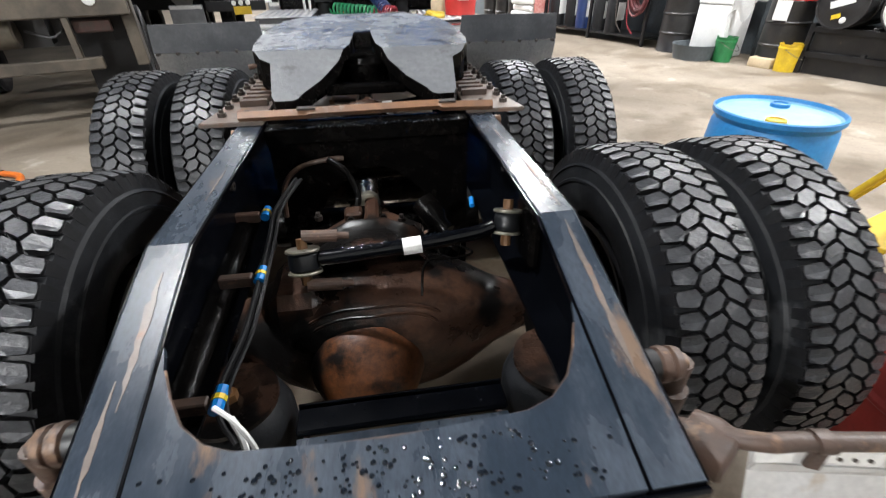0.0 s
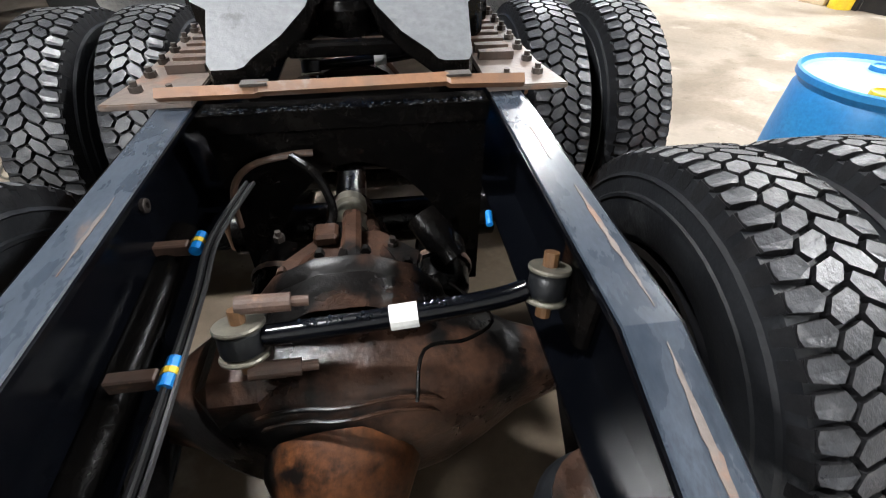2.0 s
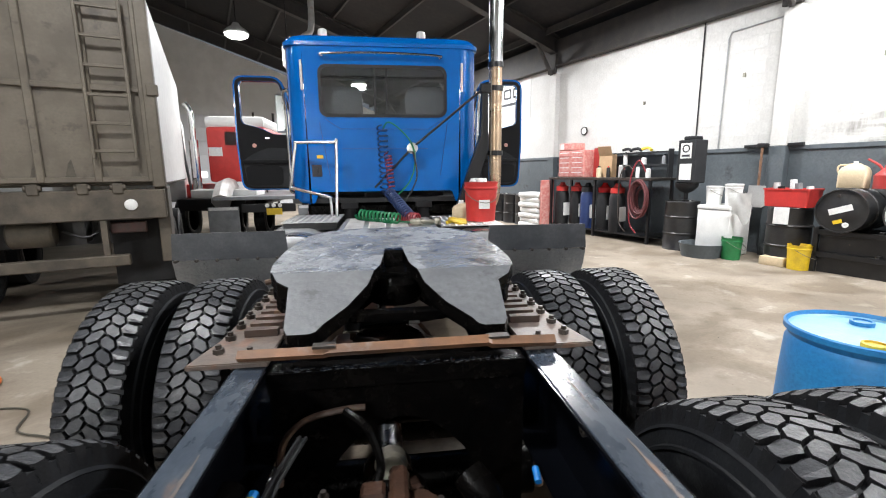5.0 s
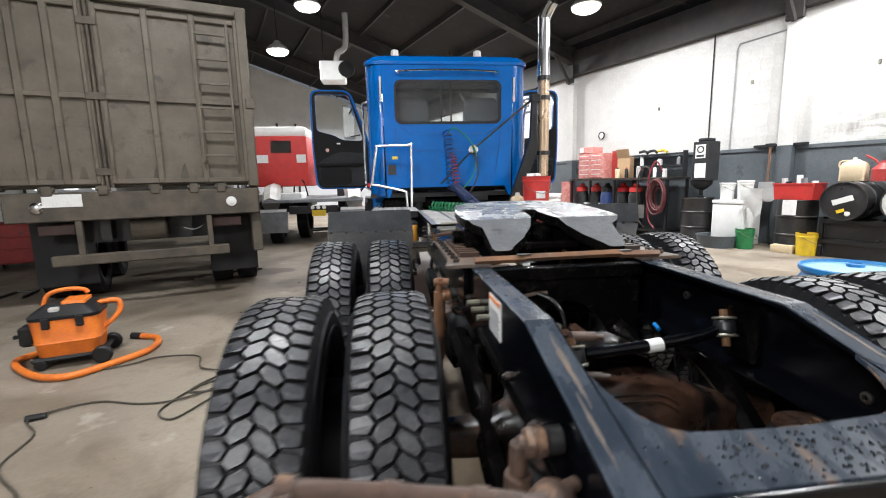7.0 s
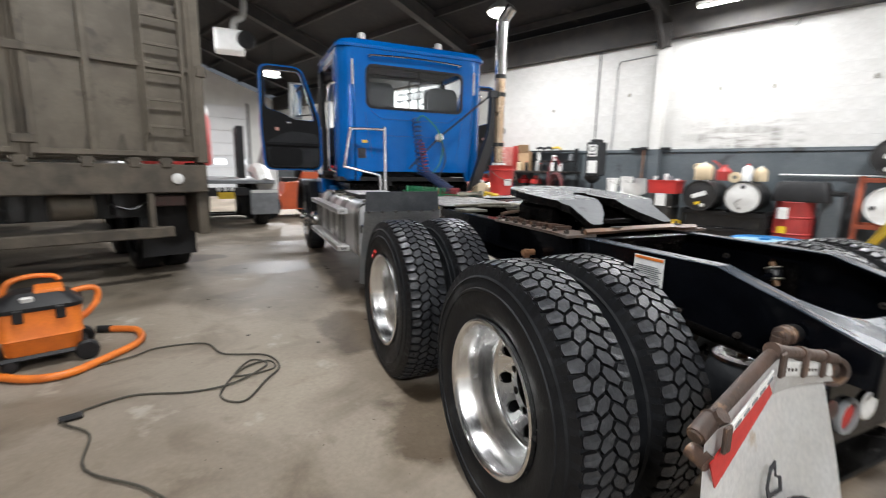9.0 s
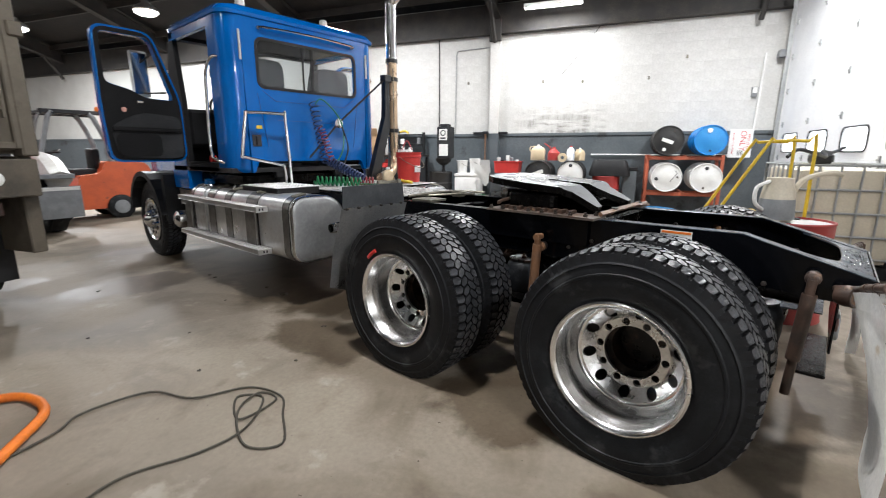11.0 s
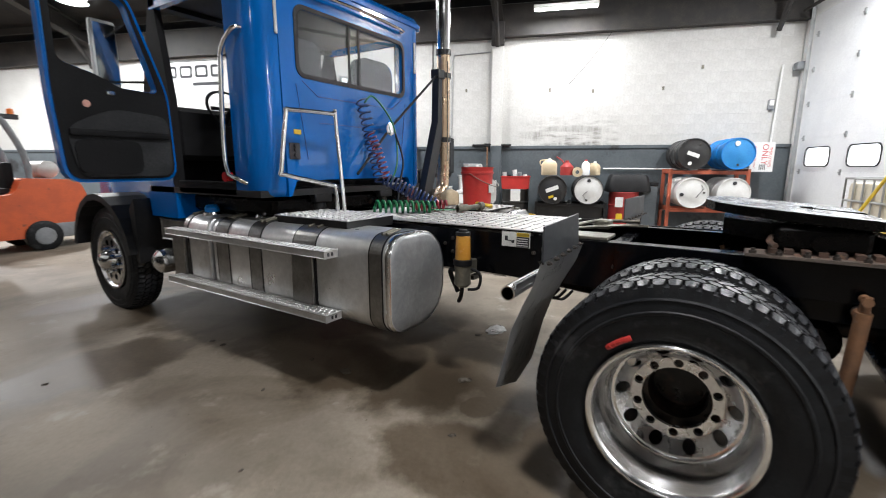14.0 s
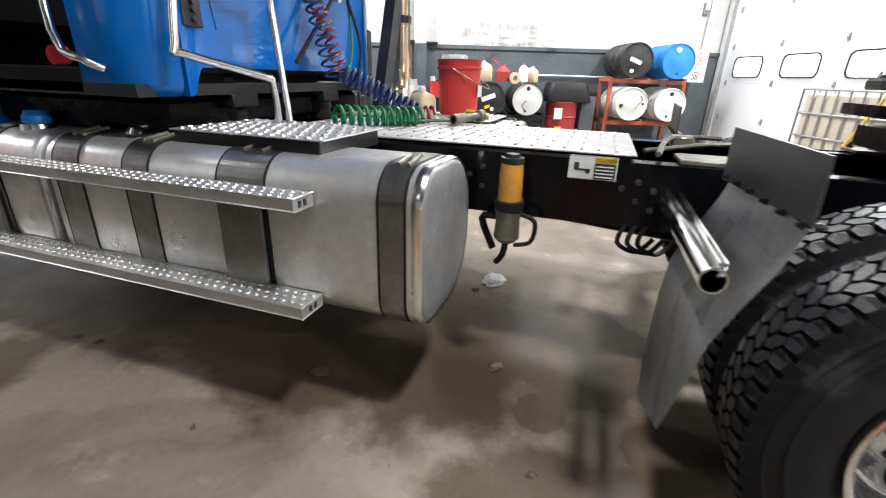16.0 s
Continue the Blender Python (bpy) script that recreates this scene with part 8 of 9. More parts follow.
for x, y in ((-1.06, 5.99), (-1.06, 5.83), (-0.85, 5.0), (-0.87, 4.64), (-0.5, 3.85), (-1.1, 3.59), (0.27, 4.17), (-2.47, 4.78), (-2.11, 3.56)):
    s = rng_f.uniform(0.014, 0.034)
    lp = [Vector((x + s * rng_f.uniform(0.5, 1.3) * math.cos(a), y + s * rng_f.uniform(0.5, 1.3) * math.sin(a), 0.001)) for a in [2 * math.pi * q / 9 for q in range(9)]]
    skin(b2, [lp, [Vector((x + (p.x - x) * 0.7, y + (p.y - y) * 0.7, rng_f.uniform(0.003, 0.008))) for p in lp]])
tagged(part("dirt_flakes", b2, "mud"), "dark flakes of dried mud on the concrete", "dirt", kind="stuff")
b2 = bm_new()
prism(b2, [(0.48 + (0.10 + 0.03 * math.sin(3 * a)) * math.cos(a), 4.09 + (0.07 + 0.02 * math.cos(2 * a)) * math.sin(a)) for a in [2 * math.pi * q / 28 for q in range(28)]], "z", 0.001, 0.003)
tagged(part("puddle", b2, "wet"), "small shiny puddle of dripped liquid on the concrete", "puddle")
vc = thing("workshop_vacuum", Matrix.Translation((-3.43, 3.6, 0)) @ Matrix.Rotation(radians(18), 4, "Z") @ Matrix.Scale(0.9, 4), "orange and black workshop vacuum cleaner on castors", "vacuum cleaner")
b2 = bm_new()
loops = []
for z, k in ((0.09, 0.86), (0.11, 0.9), (0.22, 0.95), (0.235, 1.0), (0.25, 0.97), (0.44, 1.02), (0.45, 0.98)):
    loops.append([Vector((x * k, y * k, z)) for x, y in rounded(-0.25, 0.25, -0.19, 0.19, 0.08, 5)])
skin(b2, loops)
part("tank", b2, "orange", vc, "orange plastic tank", smooth=True)
b2 = bm_new()
skin(b2, [[Vector((x * k, y * k, z)) for x, y in rounded(-0.26, 0.26, -0.2, 0.2, 0.08, 5)] for z, k in ((0.445, 1.0), (0.475, 1.02), (0.49, 0.96), (0.54, 0.72), (0.57, 0.55))])
part("head", b2, "black", vc, "black motor head", smooth=True)
part("top_cover", box(bm_new(), -0.02, 0.16, -0.12, 0.12, 0.54, 0.59, 0.02, seg=2), "orange", vc)
part("switch_panel", box(bm_new(), -0.1, -0.02, -0.17, -0.12, 0.5, 0.55, 0.01), "silverpaint", vc)
part("carry_handle", tube(bm_new(), [(-0.2, 0.08, 0.52), (-0.16, 0.08, 0.62), (-0.04, 0.08, 0.66), (0.1, 0.08, 0.65), (0.14, 0.08, 0.61)], 0.02, 8, 4), "orange", vc, smooth=True)
for s in (-1, 1):
    part("latch", box(bm_new(), s * 0.12 - 0.03, s * 0.12 + 0.03, -0.215, -0.19, 0.37, 0.47, 0.008), "black", vc)
for x, y, r in ((-0.2, -0.17, 0.05), (-0.2, 0.17, 0.05), (0.25, -0.2, 0.08), (0.25, 0.2, 0.08)):
    part("castor", lathe(bm_new(), (x, y - 0.03, r), (0, 1, 0), [(0, 0.001), (0, r * 0.8), (0.015, r), (0.045, r), (0.06, r * 0.8), (0.06, 0.001)], 18), "black", vc, smooth=True)
part("tool_clip", box(box(bm_new(), -0.36, -0.25, -0.08, 0.08, 0.2, 0.38, 0.02), -0.4, -0.3, -0.05, -0.02, 0.28, 0.31), "black", vc)
part("skirt", box(bm_new(), -0.27, 0.27, -0.2, 0.2, 0.07, 0.11, 0.02), "black", vc)
b2 = bm_new()
tube(b2, [(-3.31, 3.68, 0.44), (-3.22, 3.73, 0.465), (-3.14, 3.77, 0.45), (-3.14, 3.76, 0.36), (-3.21, 3.7, 0.27), (-3.29, 3.66, 0.23)], 0.022, 10, 5)
tube(b2, [(-3.8, 3.75, 0.03), (-3.86, 3.58, 0.03), (-3.72, 3.4, 0.03), (-3.42, 3.19, 0.03), (-3.2, 3.18, 0.03), (-3.02, 3.4, 0.03), (-2.88, 3.66, 0.03), (-2.95, 3.95, 0.03), (-3.18, 4.06, 0.03)], 0.026, 10, 6)
tagged(part("vacuum_hose", b2, "orange", None, smooth=True), "orange ribbed vacuum hose curled on the floor", "hose")
b2 = bm_new()
tube(b2, [(-3.14, 4.05, 0.03), (-3.24, 4.08, 0.03)], 0.03, 10)
tagged(part("hose_cuff", b2, "black", None, smooth=True), "black cuff at the end of the vacuum hose", "hose fitting")
CORD = [(-3.1, 3.3), (-2.88, 3.38), (-2.74, 3.51), (-2.42, 3.48), (-2.28, 3.2), (-2.0, 3.08), (-1.92, 2.84), (-2.02, 2.64), (-2.15, 2.42), (-2.28, 2.55), (-2.17, 2.86), (-1.99, 2.97), (-1.96, 2.82), (-2.2, 2.78),
        (-2.1, 3.02), (-2.0, 2.9), (-2.21, 2.68), (-2.45, 2.66), (-2.78, 2.74), (-3.04, 2.56), (-2.88, 2.36), (-2.82, 2.04), (-2.54, 1.78), (-2.4, 1.54), (-2.5, 1.2), (-2.9, 0.9)]
tagged(part("extension_cord", tube(bm_new(), [(x, y, 0.009 + 0.005 * (k % 3 == 1)) for k, (x, y) in enumerate(CORD)], 0.0065, 6, 6), "cord", None, smooth=True), "thin black extension cord tangled on the concrete", "cord")
b2 = bm_new()
tube(b2, [(-2.96, 2.58, 0.02), (-3.06, 2.55, 0.02)], 0.02, 8)
tagged(part("cord_plug", b2, "black", None), "black plug lying on the concrete", "plug")
tagged(part("floor_bar", tube(bm_new(), [(-3.36, 7.26, 0.015), (-3.1, 7.3, 0.015), (-2.93, 7.39, 0.015)], 0.014, 6), "black", None), "short black steel bar on the floor", "bar")
b2 = bm_new()
tube(b2, [(-5.6, 6.0, 0.02), (-5.7, 6.45, 0.02), (-5.95, 6.4, 0.02), (-5.9, 6.0, 0.02)], 0.018, 5)
tagged(part("floor_bracket", b2, "strap", None), "bent steel bracket lying on the floor", "bracket")
tro = thing("tool_trolley", Matrix.Translation((-7.2, 8.6, 0)) @ Matrix.Rotation(radians(20), 4, "Z"), "dark red steel tool trolley", "trolley")
part("chest", box(bm_new(), -0.7, 0.7, -0.4, 0.4, 0.15, 0.85, 0.02), "drumred", tro)
for k in range(3):
    part("drawer", box(bm_new(), -0.66, 0.66, -0.415, -0.401, 0.2 + 0.21 * k, 0.39 + 0.21 * k, 0.004), "drumred", tro)
for x in (-0.55, 0.55):
    for y in (-0.3, 0.3):
        part("castor", lathe(bm_new(), (x - 0.02, y, 0.075), (1, 0, 0), [(0, 0.001), (0, 0.075), (0.04, 0.075), (0.04, 0.001)], 14), "black", tro)
rng = random.Random(11)
for x, y, s in ((-0.87, 4.63, 0.035), (-0.516, 3.85, 0.035), (-0.86, 5.0, 0.02), (-1.06, 5.98, 0.015), (-1.1, 3.59, 0.012), (-1.9, 4.3, 0.01), (-1.6, 3.2, 0.012), (-2.1, 6.2, 0.014), (-1.35, 4.9, 0.012)):
    b2 = bm_new()
    bmesh.ops.create_icosphere(b2, subdivisions=2, radius=s)
    for v in b2.verts:
        v.co = Vector((v.co.x * 1.5, v.co.y, v.co.z * 0.45)) * rng.uniform(0.65, 1.2)
        v.co.z = max(v.co.z, -s * 0.2)
    o = tagged(part("dirt_clod", b2, "khakidark", None), "small dark clod of dirt on the concrete", "dirt", "dirt clods")
    o.matrix_basis = Matrix.Translation((x, y, s * 0.2)) @ Matrix.Rotation(rng.uniform(0, 6), 4, "Z")
# white lump that paints in the bright glint of the puddle under it
b2 = bm_new()
bmesh.ops.create_icosphere(b2, subdivisions=3, radius=0.09)
for v in b2.verts:
    v.co = Vector((v.co.x * 1.3, v.co.y * 0.9, abs(v.co.z) * 0.35)) * rng.uniform(0.75, 1.1)
o = tagged(part("paper_rag", b2, "paper", None), "crumpled white lump standing in for the puddle's glint", "rag")
o.location = (0.46, 4.09, 0.0)

# blue plastic drum beside the wheels
bd = thing("plastic_drum", Matrix.Translation((2.03, 2.0, 0.0)) @ Matrix.Diagonal((1, 1, 0.935, 1)), "blue plastic drum with a pale lid and yellow bung", "drum")
R_ = 0.29
part("body", lathe(bm_new(), (0, 0, 0), (0, 0, 1), [(0, 0.001), (0, R_ * 0.9), (0.03, R_ * 0.97), (0.25, R_), (0.45, R_ * 1.015), (0.65, R_), (0.82, R_ * 0.97), (0.845, R_ * 0.93), (0.86, R_ * 0.95), (0.875, R_ * 1.0), (0.9, R_ * 1.0), (0.905, R_ * 0.965), (0.885, R_ * 0.94)], 44), "drumblue", bd, smooth=True)
# the top face is coloured paler than the body
part("lid", lathe(bm_new(), (0, 0, 0), (0, 0, 1), [(0.885, R_ * 0.945), (0.875, R_ * 0.9), (0.878, R_ * 0.6), (0.882, 0.001)], 44), "drumlid", bd, "top face in a paler blue than the body", smooth=True)
part("bung", lathe(bm_new(), (-0.12, -0.13, 0.876), (0, 0, 1), [(0, 0.045), (0.02, 0.045), (0.022, 0.035), (0.014, 0.033), (0.014, 0.001)], 18), "yellow", bd, "yellow screw bung", smooth=True)
part("bung", lathe(bm_new(), (0.11, 0.11, 0.876), (0, 0, 1), [(0, 0.045), (0.022, 0.045), (0.024, 0.035), (0.016, 0.033), (0.016, 0.001)], 18), "drumblue", bd, smooth=True)
part("marking", box(bm_new(), -0.283, -0.281, -0.01, 0.01, 0.5, 0.6), "ink", bd, m=Matrix.Rotation(radians(25), 4, "Z"))

# red pail and bits on the truck deck
rp = pail("pail", Matrix.Translation((0.87, 4.53, 1.082)), "red", "red plastic pail with a paper label on the deck", 0.36, 0.155)
part("label", box(bm_new(), -0.05, 0.05, -0.155, -0.151, 0.12, 0.2), "paper", rp)
b2 = bm_new()
for k in range(5):
    box(b2, -0.1 + 0.04 * k, -0.05 + 0.04 * k, -0.05, 0.06, 0.3, 0.38 + 0.012 * (k % 2), 0.012, Matrix.Rotation(0.4 * k, 4, "Z"))
part("rags", b2, "paper", rp, "white rags showing above the rim")
b2 = bm_new()
tube(b2, [(0.52, 4.32, 1.09), (0.6, 4.38, 1.11), (0.68, 4.3, 1.095), (0.6, 4.25, 1.1), (0.55, 4.35, 1.12), (0.7, 4.42, 1.095)], 0.018, 6, 5)
tagged(part("tie_strap", b2, "yellow", None, smooth=True), "yellow tie strap heaped on the deck", "strap")
jug("oil_jug", Matrix.Translation((0.72, 4.75, 1.082)) @ Matrix.Rotation(1.0, 4, "Z"), "tan", "tan plastic jug on the deck", 0.16, 0.09, 0.07)

# ---- along the block wall ----
GZ = ground_z(7.9)
# bench with tool chest
bn = thing("workbench", bld(7.95, 7.622), "dark steel workbench crowded with tools", "workbench")
part("top", box(bm_new(), -0.35, 0.4, -1.45, 1.45, 1.33, 1.38, 0.006), "bolt", bn, "worn steel top")
for x in (-0.3, 0.35):
    for y in (-1.4, 0, 1.4):
        part("leg", box(bm_new(), x - 0.025, x + 0.025, y - 0.025, y + 0.025, GZ, 1.33), "blackpaint", bn)
part("shelf", box(bm_new(), -0.3, 0.38, -1.4, 1.4, GZ + 0.12, GZ + 0.15), "blackpaint", bn)
part("back_rack", box(box(bm_new(), 0.3, 0.45, -1.3, 0.35, 1.62, 1.65), 0.3, 0.45, -1.3, 0.35, 1.88, 1.91), "trimgrey", bn, "small parts shelf")
part("rack_side", box(box(bm_new(), 0.3, 0.45, -1.32, -1.3, 1.38, 1.95), 0.3, 0.45, 0.35, 0.37, 1.38, 1.95), "trimgrey", bn)
tb = thing("tool_chest", bld(8, 8.519, 1.381), "faded red tool chest with pale drawers and chrome pulls", "tool chest")
part("case", box(bm_new(), -0.22, 0.22, -0.42, 0.42, 0, 0.62, 0.01), "chestred", tb)
for k in range(5):
    for y0 in (-0.4, 0.01):
        d_ = part("drawer", box(bm_new(), -0.236, -0.221, y0, y0 + 0.39, 0.03 + 0.115 * k, 0.125 + 0.115 * k, 0.003), "chestred", tb)
        part("pull", box(bm_new(), -0.246, -0.237, y0 + 0.04, y0 + 0.35, 0.1 + 0.115 * k, 0.116 + 0.115 * k), "paper", d_)
part("lid", box(bm_new(), -0.22, 0.22, 0.0, 0.42, 0.63, 0.8, 0.02), "chestred", tb)
part("sticker", box(bm_new(), -0.226, -0.221, 0.25, 0.38, 0.66, 0.78), "paper", tb)
rc = thing("red_carton", bld(8.2, 8.013, 1.381), "red cardboard carton beside the tool chest", "carton")
part("box", box(bm_new(), -0.12, 0.12, -0.09, 0.09, 0, 0.66, 0.004), "drumred", rc)
cb = thing("carton", bld(8.1, 7.696, 1.381) @ Matrix.Rotation(0.3, 4, "Z"), "open brown cardboard carton", "carton")
part("box", box(bm_new(), -0.12, 0.12, -0.15, 0.15, 0, 0.5), "card", cb)
part("flap", box(bm_new(), -0.13, -0.12, -0.15, 0.15, 0.48, 0.7, m=Matrix.Translation((-0.12, 0, 0.48)) @ Matrix.Rotation(-0.5, 4, "Y") @ Matrix.Translation((0.12, 0, -0.48))), "card", cb)
rng = random.Random(3)
items = [("spray_can", "grey"), ("spray_can", "paper"), ("spray_can", "paper"), ("tin", "paper"), ("tin", "black"), ("spray_can", "silverpaint"), ("tin", "paper"), ("tin", "black"), ("spray_can", "tan"), ("tin", "grey")]
names = {"green": "green", "yellow": "yellow", "paper": "white", "red": "red", "black": "black", "silverpaint": "silver", "tan": "tan", "grey": "grey"}
for k, (nm, mm) in enumerate(items):
    z = 1.381 if k % 3 else 1.651
    u = 7.85 + 0.1 * (k % 2) if z < 1.5 else 8.32
    v = 6.45 + 0.16 * k if z > 1.5 else 6.35 + 0.17 * k
    h, r = rng.uniform(0.12, 0.24), rng.uniform(0.035, 0.06)
    e = thing(nm, bld(u, min(v, 7.72), z), names[mm] + " " + nm.replace("_", " ") + " on the cluttered bench", "can", "cans on the bench")
    part("body", lathe(bm_new(), (0, 0, 0), (0, 0, 1), [(0, 0.001), (0, r), (h, r), (h + 0.02, r * 0.6), (h + 0.02, 0.001)], 14), mm, e, smooth=True)
    part("cap", lathe(bm_new(), (0, 0, h + 0.021), (0, 0, 1), [(0, r * 0.5), (0.03, r * 0.45), (0.03, 0.001)], 12), "black" if mm != "black" else "red", e)
for k in range(3):
    e = part("yellow_tool", tube(bm_new(), [(0, 0, 0), (0.05, 0.12, 0.05), (0.02, 0.25, 0.03)], 0.03, 8, 3), "yellow" if k == 0 else "trimgrey", None, m=bld(8.3, 6.75 + 0.25 * k, 1.94))
    tagged(e, ("yellow" if k == 0 else "dark grey") + " power tool on the parts shelf", "tool", "tools on the shelf")
for k, (mb, mt) in enumerate((("black", "red"), ("black", "red"), ("navyhose", "black"), ("black", "redlens"), ("black", "red"))):
    bottle("oil_bottle", bld(7.8 + 0.08 * (k % 2), 8.8 - 0.42 * k, GZ + 0.151), mb, mt, ("dark blue" if k == 2 else "black") + " oil bottle with a coloured top under the bench", 1.02, 0.16)
b2 = bm_new()
turn = []
for j in range(9 * 24):
    t, k = 2 * math.pi * j / 24, j / 24
    rr = 0.27 - 0.012 * k + 0.016 * math.sin(2.3 * k)
    turn.append((-0.45 + 0.02 * k, rr * math.cos(t) * 0.75 + 0.02 * math.sin(3.1 * k), rr * math.sin(t) * 1.35 - 0.03 * math.cos(1.7 * k)))
tube(b2, turn, 0.019, 6)
o = tagged(part("coiled_hose", b2, "hosedark", None, m=bld(7.9, 6.356, 0.98), smooth=True), "dark red air hose coiled on the end of the bench", "hose")
for k, (v_, u_) in enumerate(((6.78, 7.56), (6.5, 7.54))):
    b2 = tube(bm_new(), [(u_ + 0.12, v_ - 0.15, 1.5), (u_ + 0.03, v_ - 0.05, 1.62 + 0.1 * k), (u_ - 0.02, v_ + 0.06, 1.45), (u_ - 0.01, v_ + 0.1, 1.0), (u_ - 0.03, v_ + 0.04, 0.5), (u_, v_ - 0.1, 0.3)], 0.014, 8, 5)
    tagged(part("hanging_hose", b2, "redhose" if k else "bolt", None, m=BLD.copy(), smooth=True), ("dark red" if k else "grey") + " air hose hanging over the bench edge", "hose")
ck = thing("wall_gauge", bld(8.48, 8.835, 2.5), "small round white wall gauge", "gauge")
part("rim", lathe(bm_new(), (0, 0, 0), (-1, 0, 0), [(0, 0.1), (0.03, 0.1), (0.035, 0.085), (0.02, 0.08)], 24), "black", ck, smooth=True)
part("face", lathe(bm_new(), (0, 0, 0), (-1, 0, 0), [(0.02, 0.082), (0.021, 0.001)], 24), "paper", ck)
# feed sacks stacked at the end of the bench
for k in range(7):
    b2 = box(bm_new(), -0.25, 0.25, -0.38, 0.38, 0, 0.13, 0.05, seg=3)
    for v in b2.verts:
        v.co += Vector((0, 0, 0.012 * math.sin(9 * v.co.y + k)))
    o = part("sack", b2, "white", None, smooth=True, m=bld(7.6 + 0.03 * (k % 2), 9.6, GZ + 0.001 + 0.128 * k, 4 * (-1) ** k))
    tagged(o, "white filled sack in a stack", "sack", "stacked sacks")
o = part("salmon_board", box(bm_new(), -0.2, 0.2, -0.03, 0.03, 0, 1.22, 0.01), "chestred", None, m=bld(7.6, 9.131, GZ))
tagged(o, "faded red panel leaning by the sacks", "panel")
for k, v in enumerate((10.3, 10.85, 11.4)):
    drum("oil_drum", bld(7.8, v, GZ), "drumblack", "drumblack", "black steel drum with a paper label", 0.8, 0.25)

# dispenser on the wall, black drum, white chest, pails
dp = thing("fluid_dispenser", bld(7.72, 5.45, 1.3) @ Matrix.Scale(0.93, 4), "dark dispenser cabinet with white labels on a black drum", "dispenser")
part("pump_stem", lathe(bm_new(), (0, 0.08, -0.355), (0, 0, 1), [(0, 0.001), (0, 0.07), (0.03, 0.07), (0.04, 0.04), (0.16, 0.04), (0.2, 0.12), (0.28, 0.2), (0.353, 0.21), (0.353, 0.001)], 20), "black", dp, "black funnel and stem under the cabinet", smooth=True)
part("cabinet", box(bm_new(), -0.17, 0.2, -0.15, 0.2, 0, 0.8, 0.015), "trimgrey", dp)
part("cap", box(bm_new(), -0.12, 0.15, -0.08, 0.14, 0.8, 0.87, 0.02), "trimgrey", dp)
part("label", box(bm_new(), -0.176, -0.171, -0.08, 0.14, 0.46, 0.74, 0.002), "paper", dp)
part("label", box(bm_new(), -0.176, -0.171, -0.1, 0.14, 0.06, 0.36, 0.002), "paper", dp)
b2 = bm_new()
plate_with_holes(b2, circle(0.03, 0.64, 0.075, 20), [circle(0.03, 0.64, 0.05, 20)], "x", -0.18, -0.1765)
box(b2, -0.18, -0.1765, -0.05, 0.11, 0.49, 0.53)
part("print", b2, "ink", dp)
drum("oil_drum", bld(7.78, 5.62, GZ), "drumblack", "drumblack", "black steel drum carrying the dispenser", 0.88)
wc = thing("chest_freezer", bld(7.85, 4.9, GZ) @ Matrix.Diagonal((1, 0.8, 1, 1)), "white enamelled chest with pails on its lid", "chest")
part("body", box(bm_new(), -0.3, 0.3, -0.34, 0.34, 0.02, 0.78, 0.02, seg=2), "white", wc, smooth=True)
part("lid", box(bm_new(), -0.31, 0.31, -0.35, 0.35, 0.785, 0.85, 0.015, seg=2), "white", wc, smooth=True)
for v, h in ((5.06, 0.3), (4.74, 0.34)):
    pail("pail", bld(7.8, v, GZ + 0.851), "white", "white plastic pail standing on the chest", h, 0.13, "white")
b2 = bm_new()
rows = []
for k in range(8):
    rows.append([b2.verts.new((-0.35 - 0.02 * math.sin(k + j), -0.2 + 0.05 * j, 0.95 - 0.06 * k * (1 + 0.2 * math.sin(j)))) for j in range(8)])
for a, b in zip(rows, rows[1:]):
    for j in range(7):
        b2.faces.new((a[j], a[j + 1], b[j + 1], b[j]))
bmesh.ops.solidify(b2, geom=b2.faces[:], thickness=0.006)
tagged(part("plastic_bag", b2, "white", None, m=bld(7.9, 4.52, GZ + 0.12), smooth=True), "white plastic bag hanging off the chest", "bag")
tbx = thing("drip_pan", bld(7.45, 4.98, GZ - 0.02), "dark green rubber drip pan on the floor", "drip pan")
part("pan", lathe(bm_new(), (0, 0, 0), (0, 0, 1), [(0, 0.001), (0, 0.3), (0.22, 0.35), (0.24, 0.36), (0.235, 0.33), (0.03, 0.28), (0.03, 0.001)], 26), "wains", tbx, smooth=True)
pail("pail", bld(7.55, 4.552, GZ - 0.012), "green", "green plastic pail on the floor")
sh = thing("shovel", bld(8.26, 4.62, 0.9), "long-handled scoop shovel hung head down on the wall", "shovel")
part("handle", cyl(bm_new(), (0, 0, 0.35), (0, 0, 1.0), 0.02, seg=10), "rustlight", sh, smooth=True)
part("grip", box(bm_new(), -0.03, 0.03, -0.08, 0.08, 0.98, 1.05, 0.012), "black", sh)
b2 = bm_new()
prism(b2, [(-0.13, 0.36), (0.13, 0.36), (0.16, 0.05), (0.1, 0.0), (-0.1, 0.0), (-0.16, 0.05)], "x", -0.03, -0.02)
part("blade", b2, "brushed", sh)
bar_ = part("tool_rail", box(bm_new(), 8.38, 8.44, 4.1, 4.98, 1.89, 1.94, 0.005), "blackpaint", None, m=BLD.copy())
tagged(bar_, "dark steel tool rail on the wall", "rail")
drum("oil_drum", bld(7.9, 3.94, GZ), "drumblack", "drumblack", "black steel drum with a red crate on top", 0.88)
rb = thing("crate", bld(7.9, 3.94, GZ + 0.882), "red plastic crate filled with cans", "crate")
b2 = bm_new()
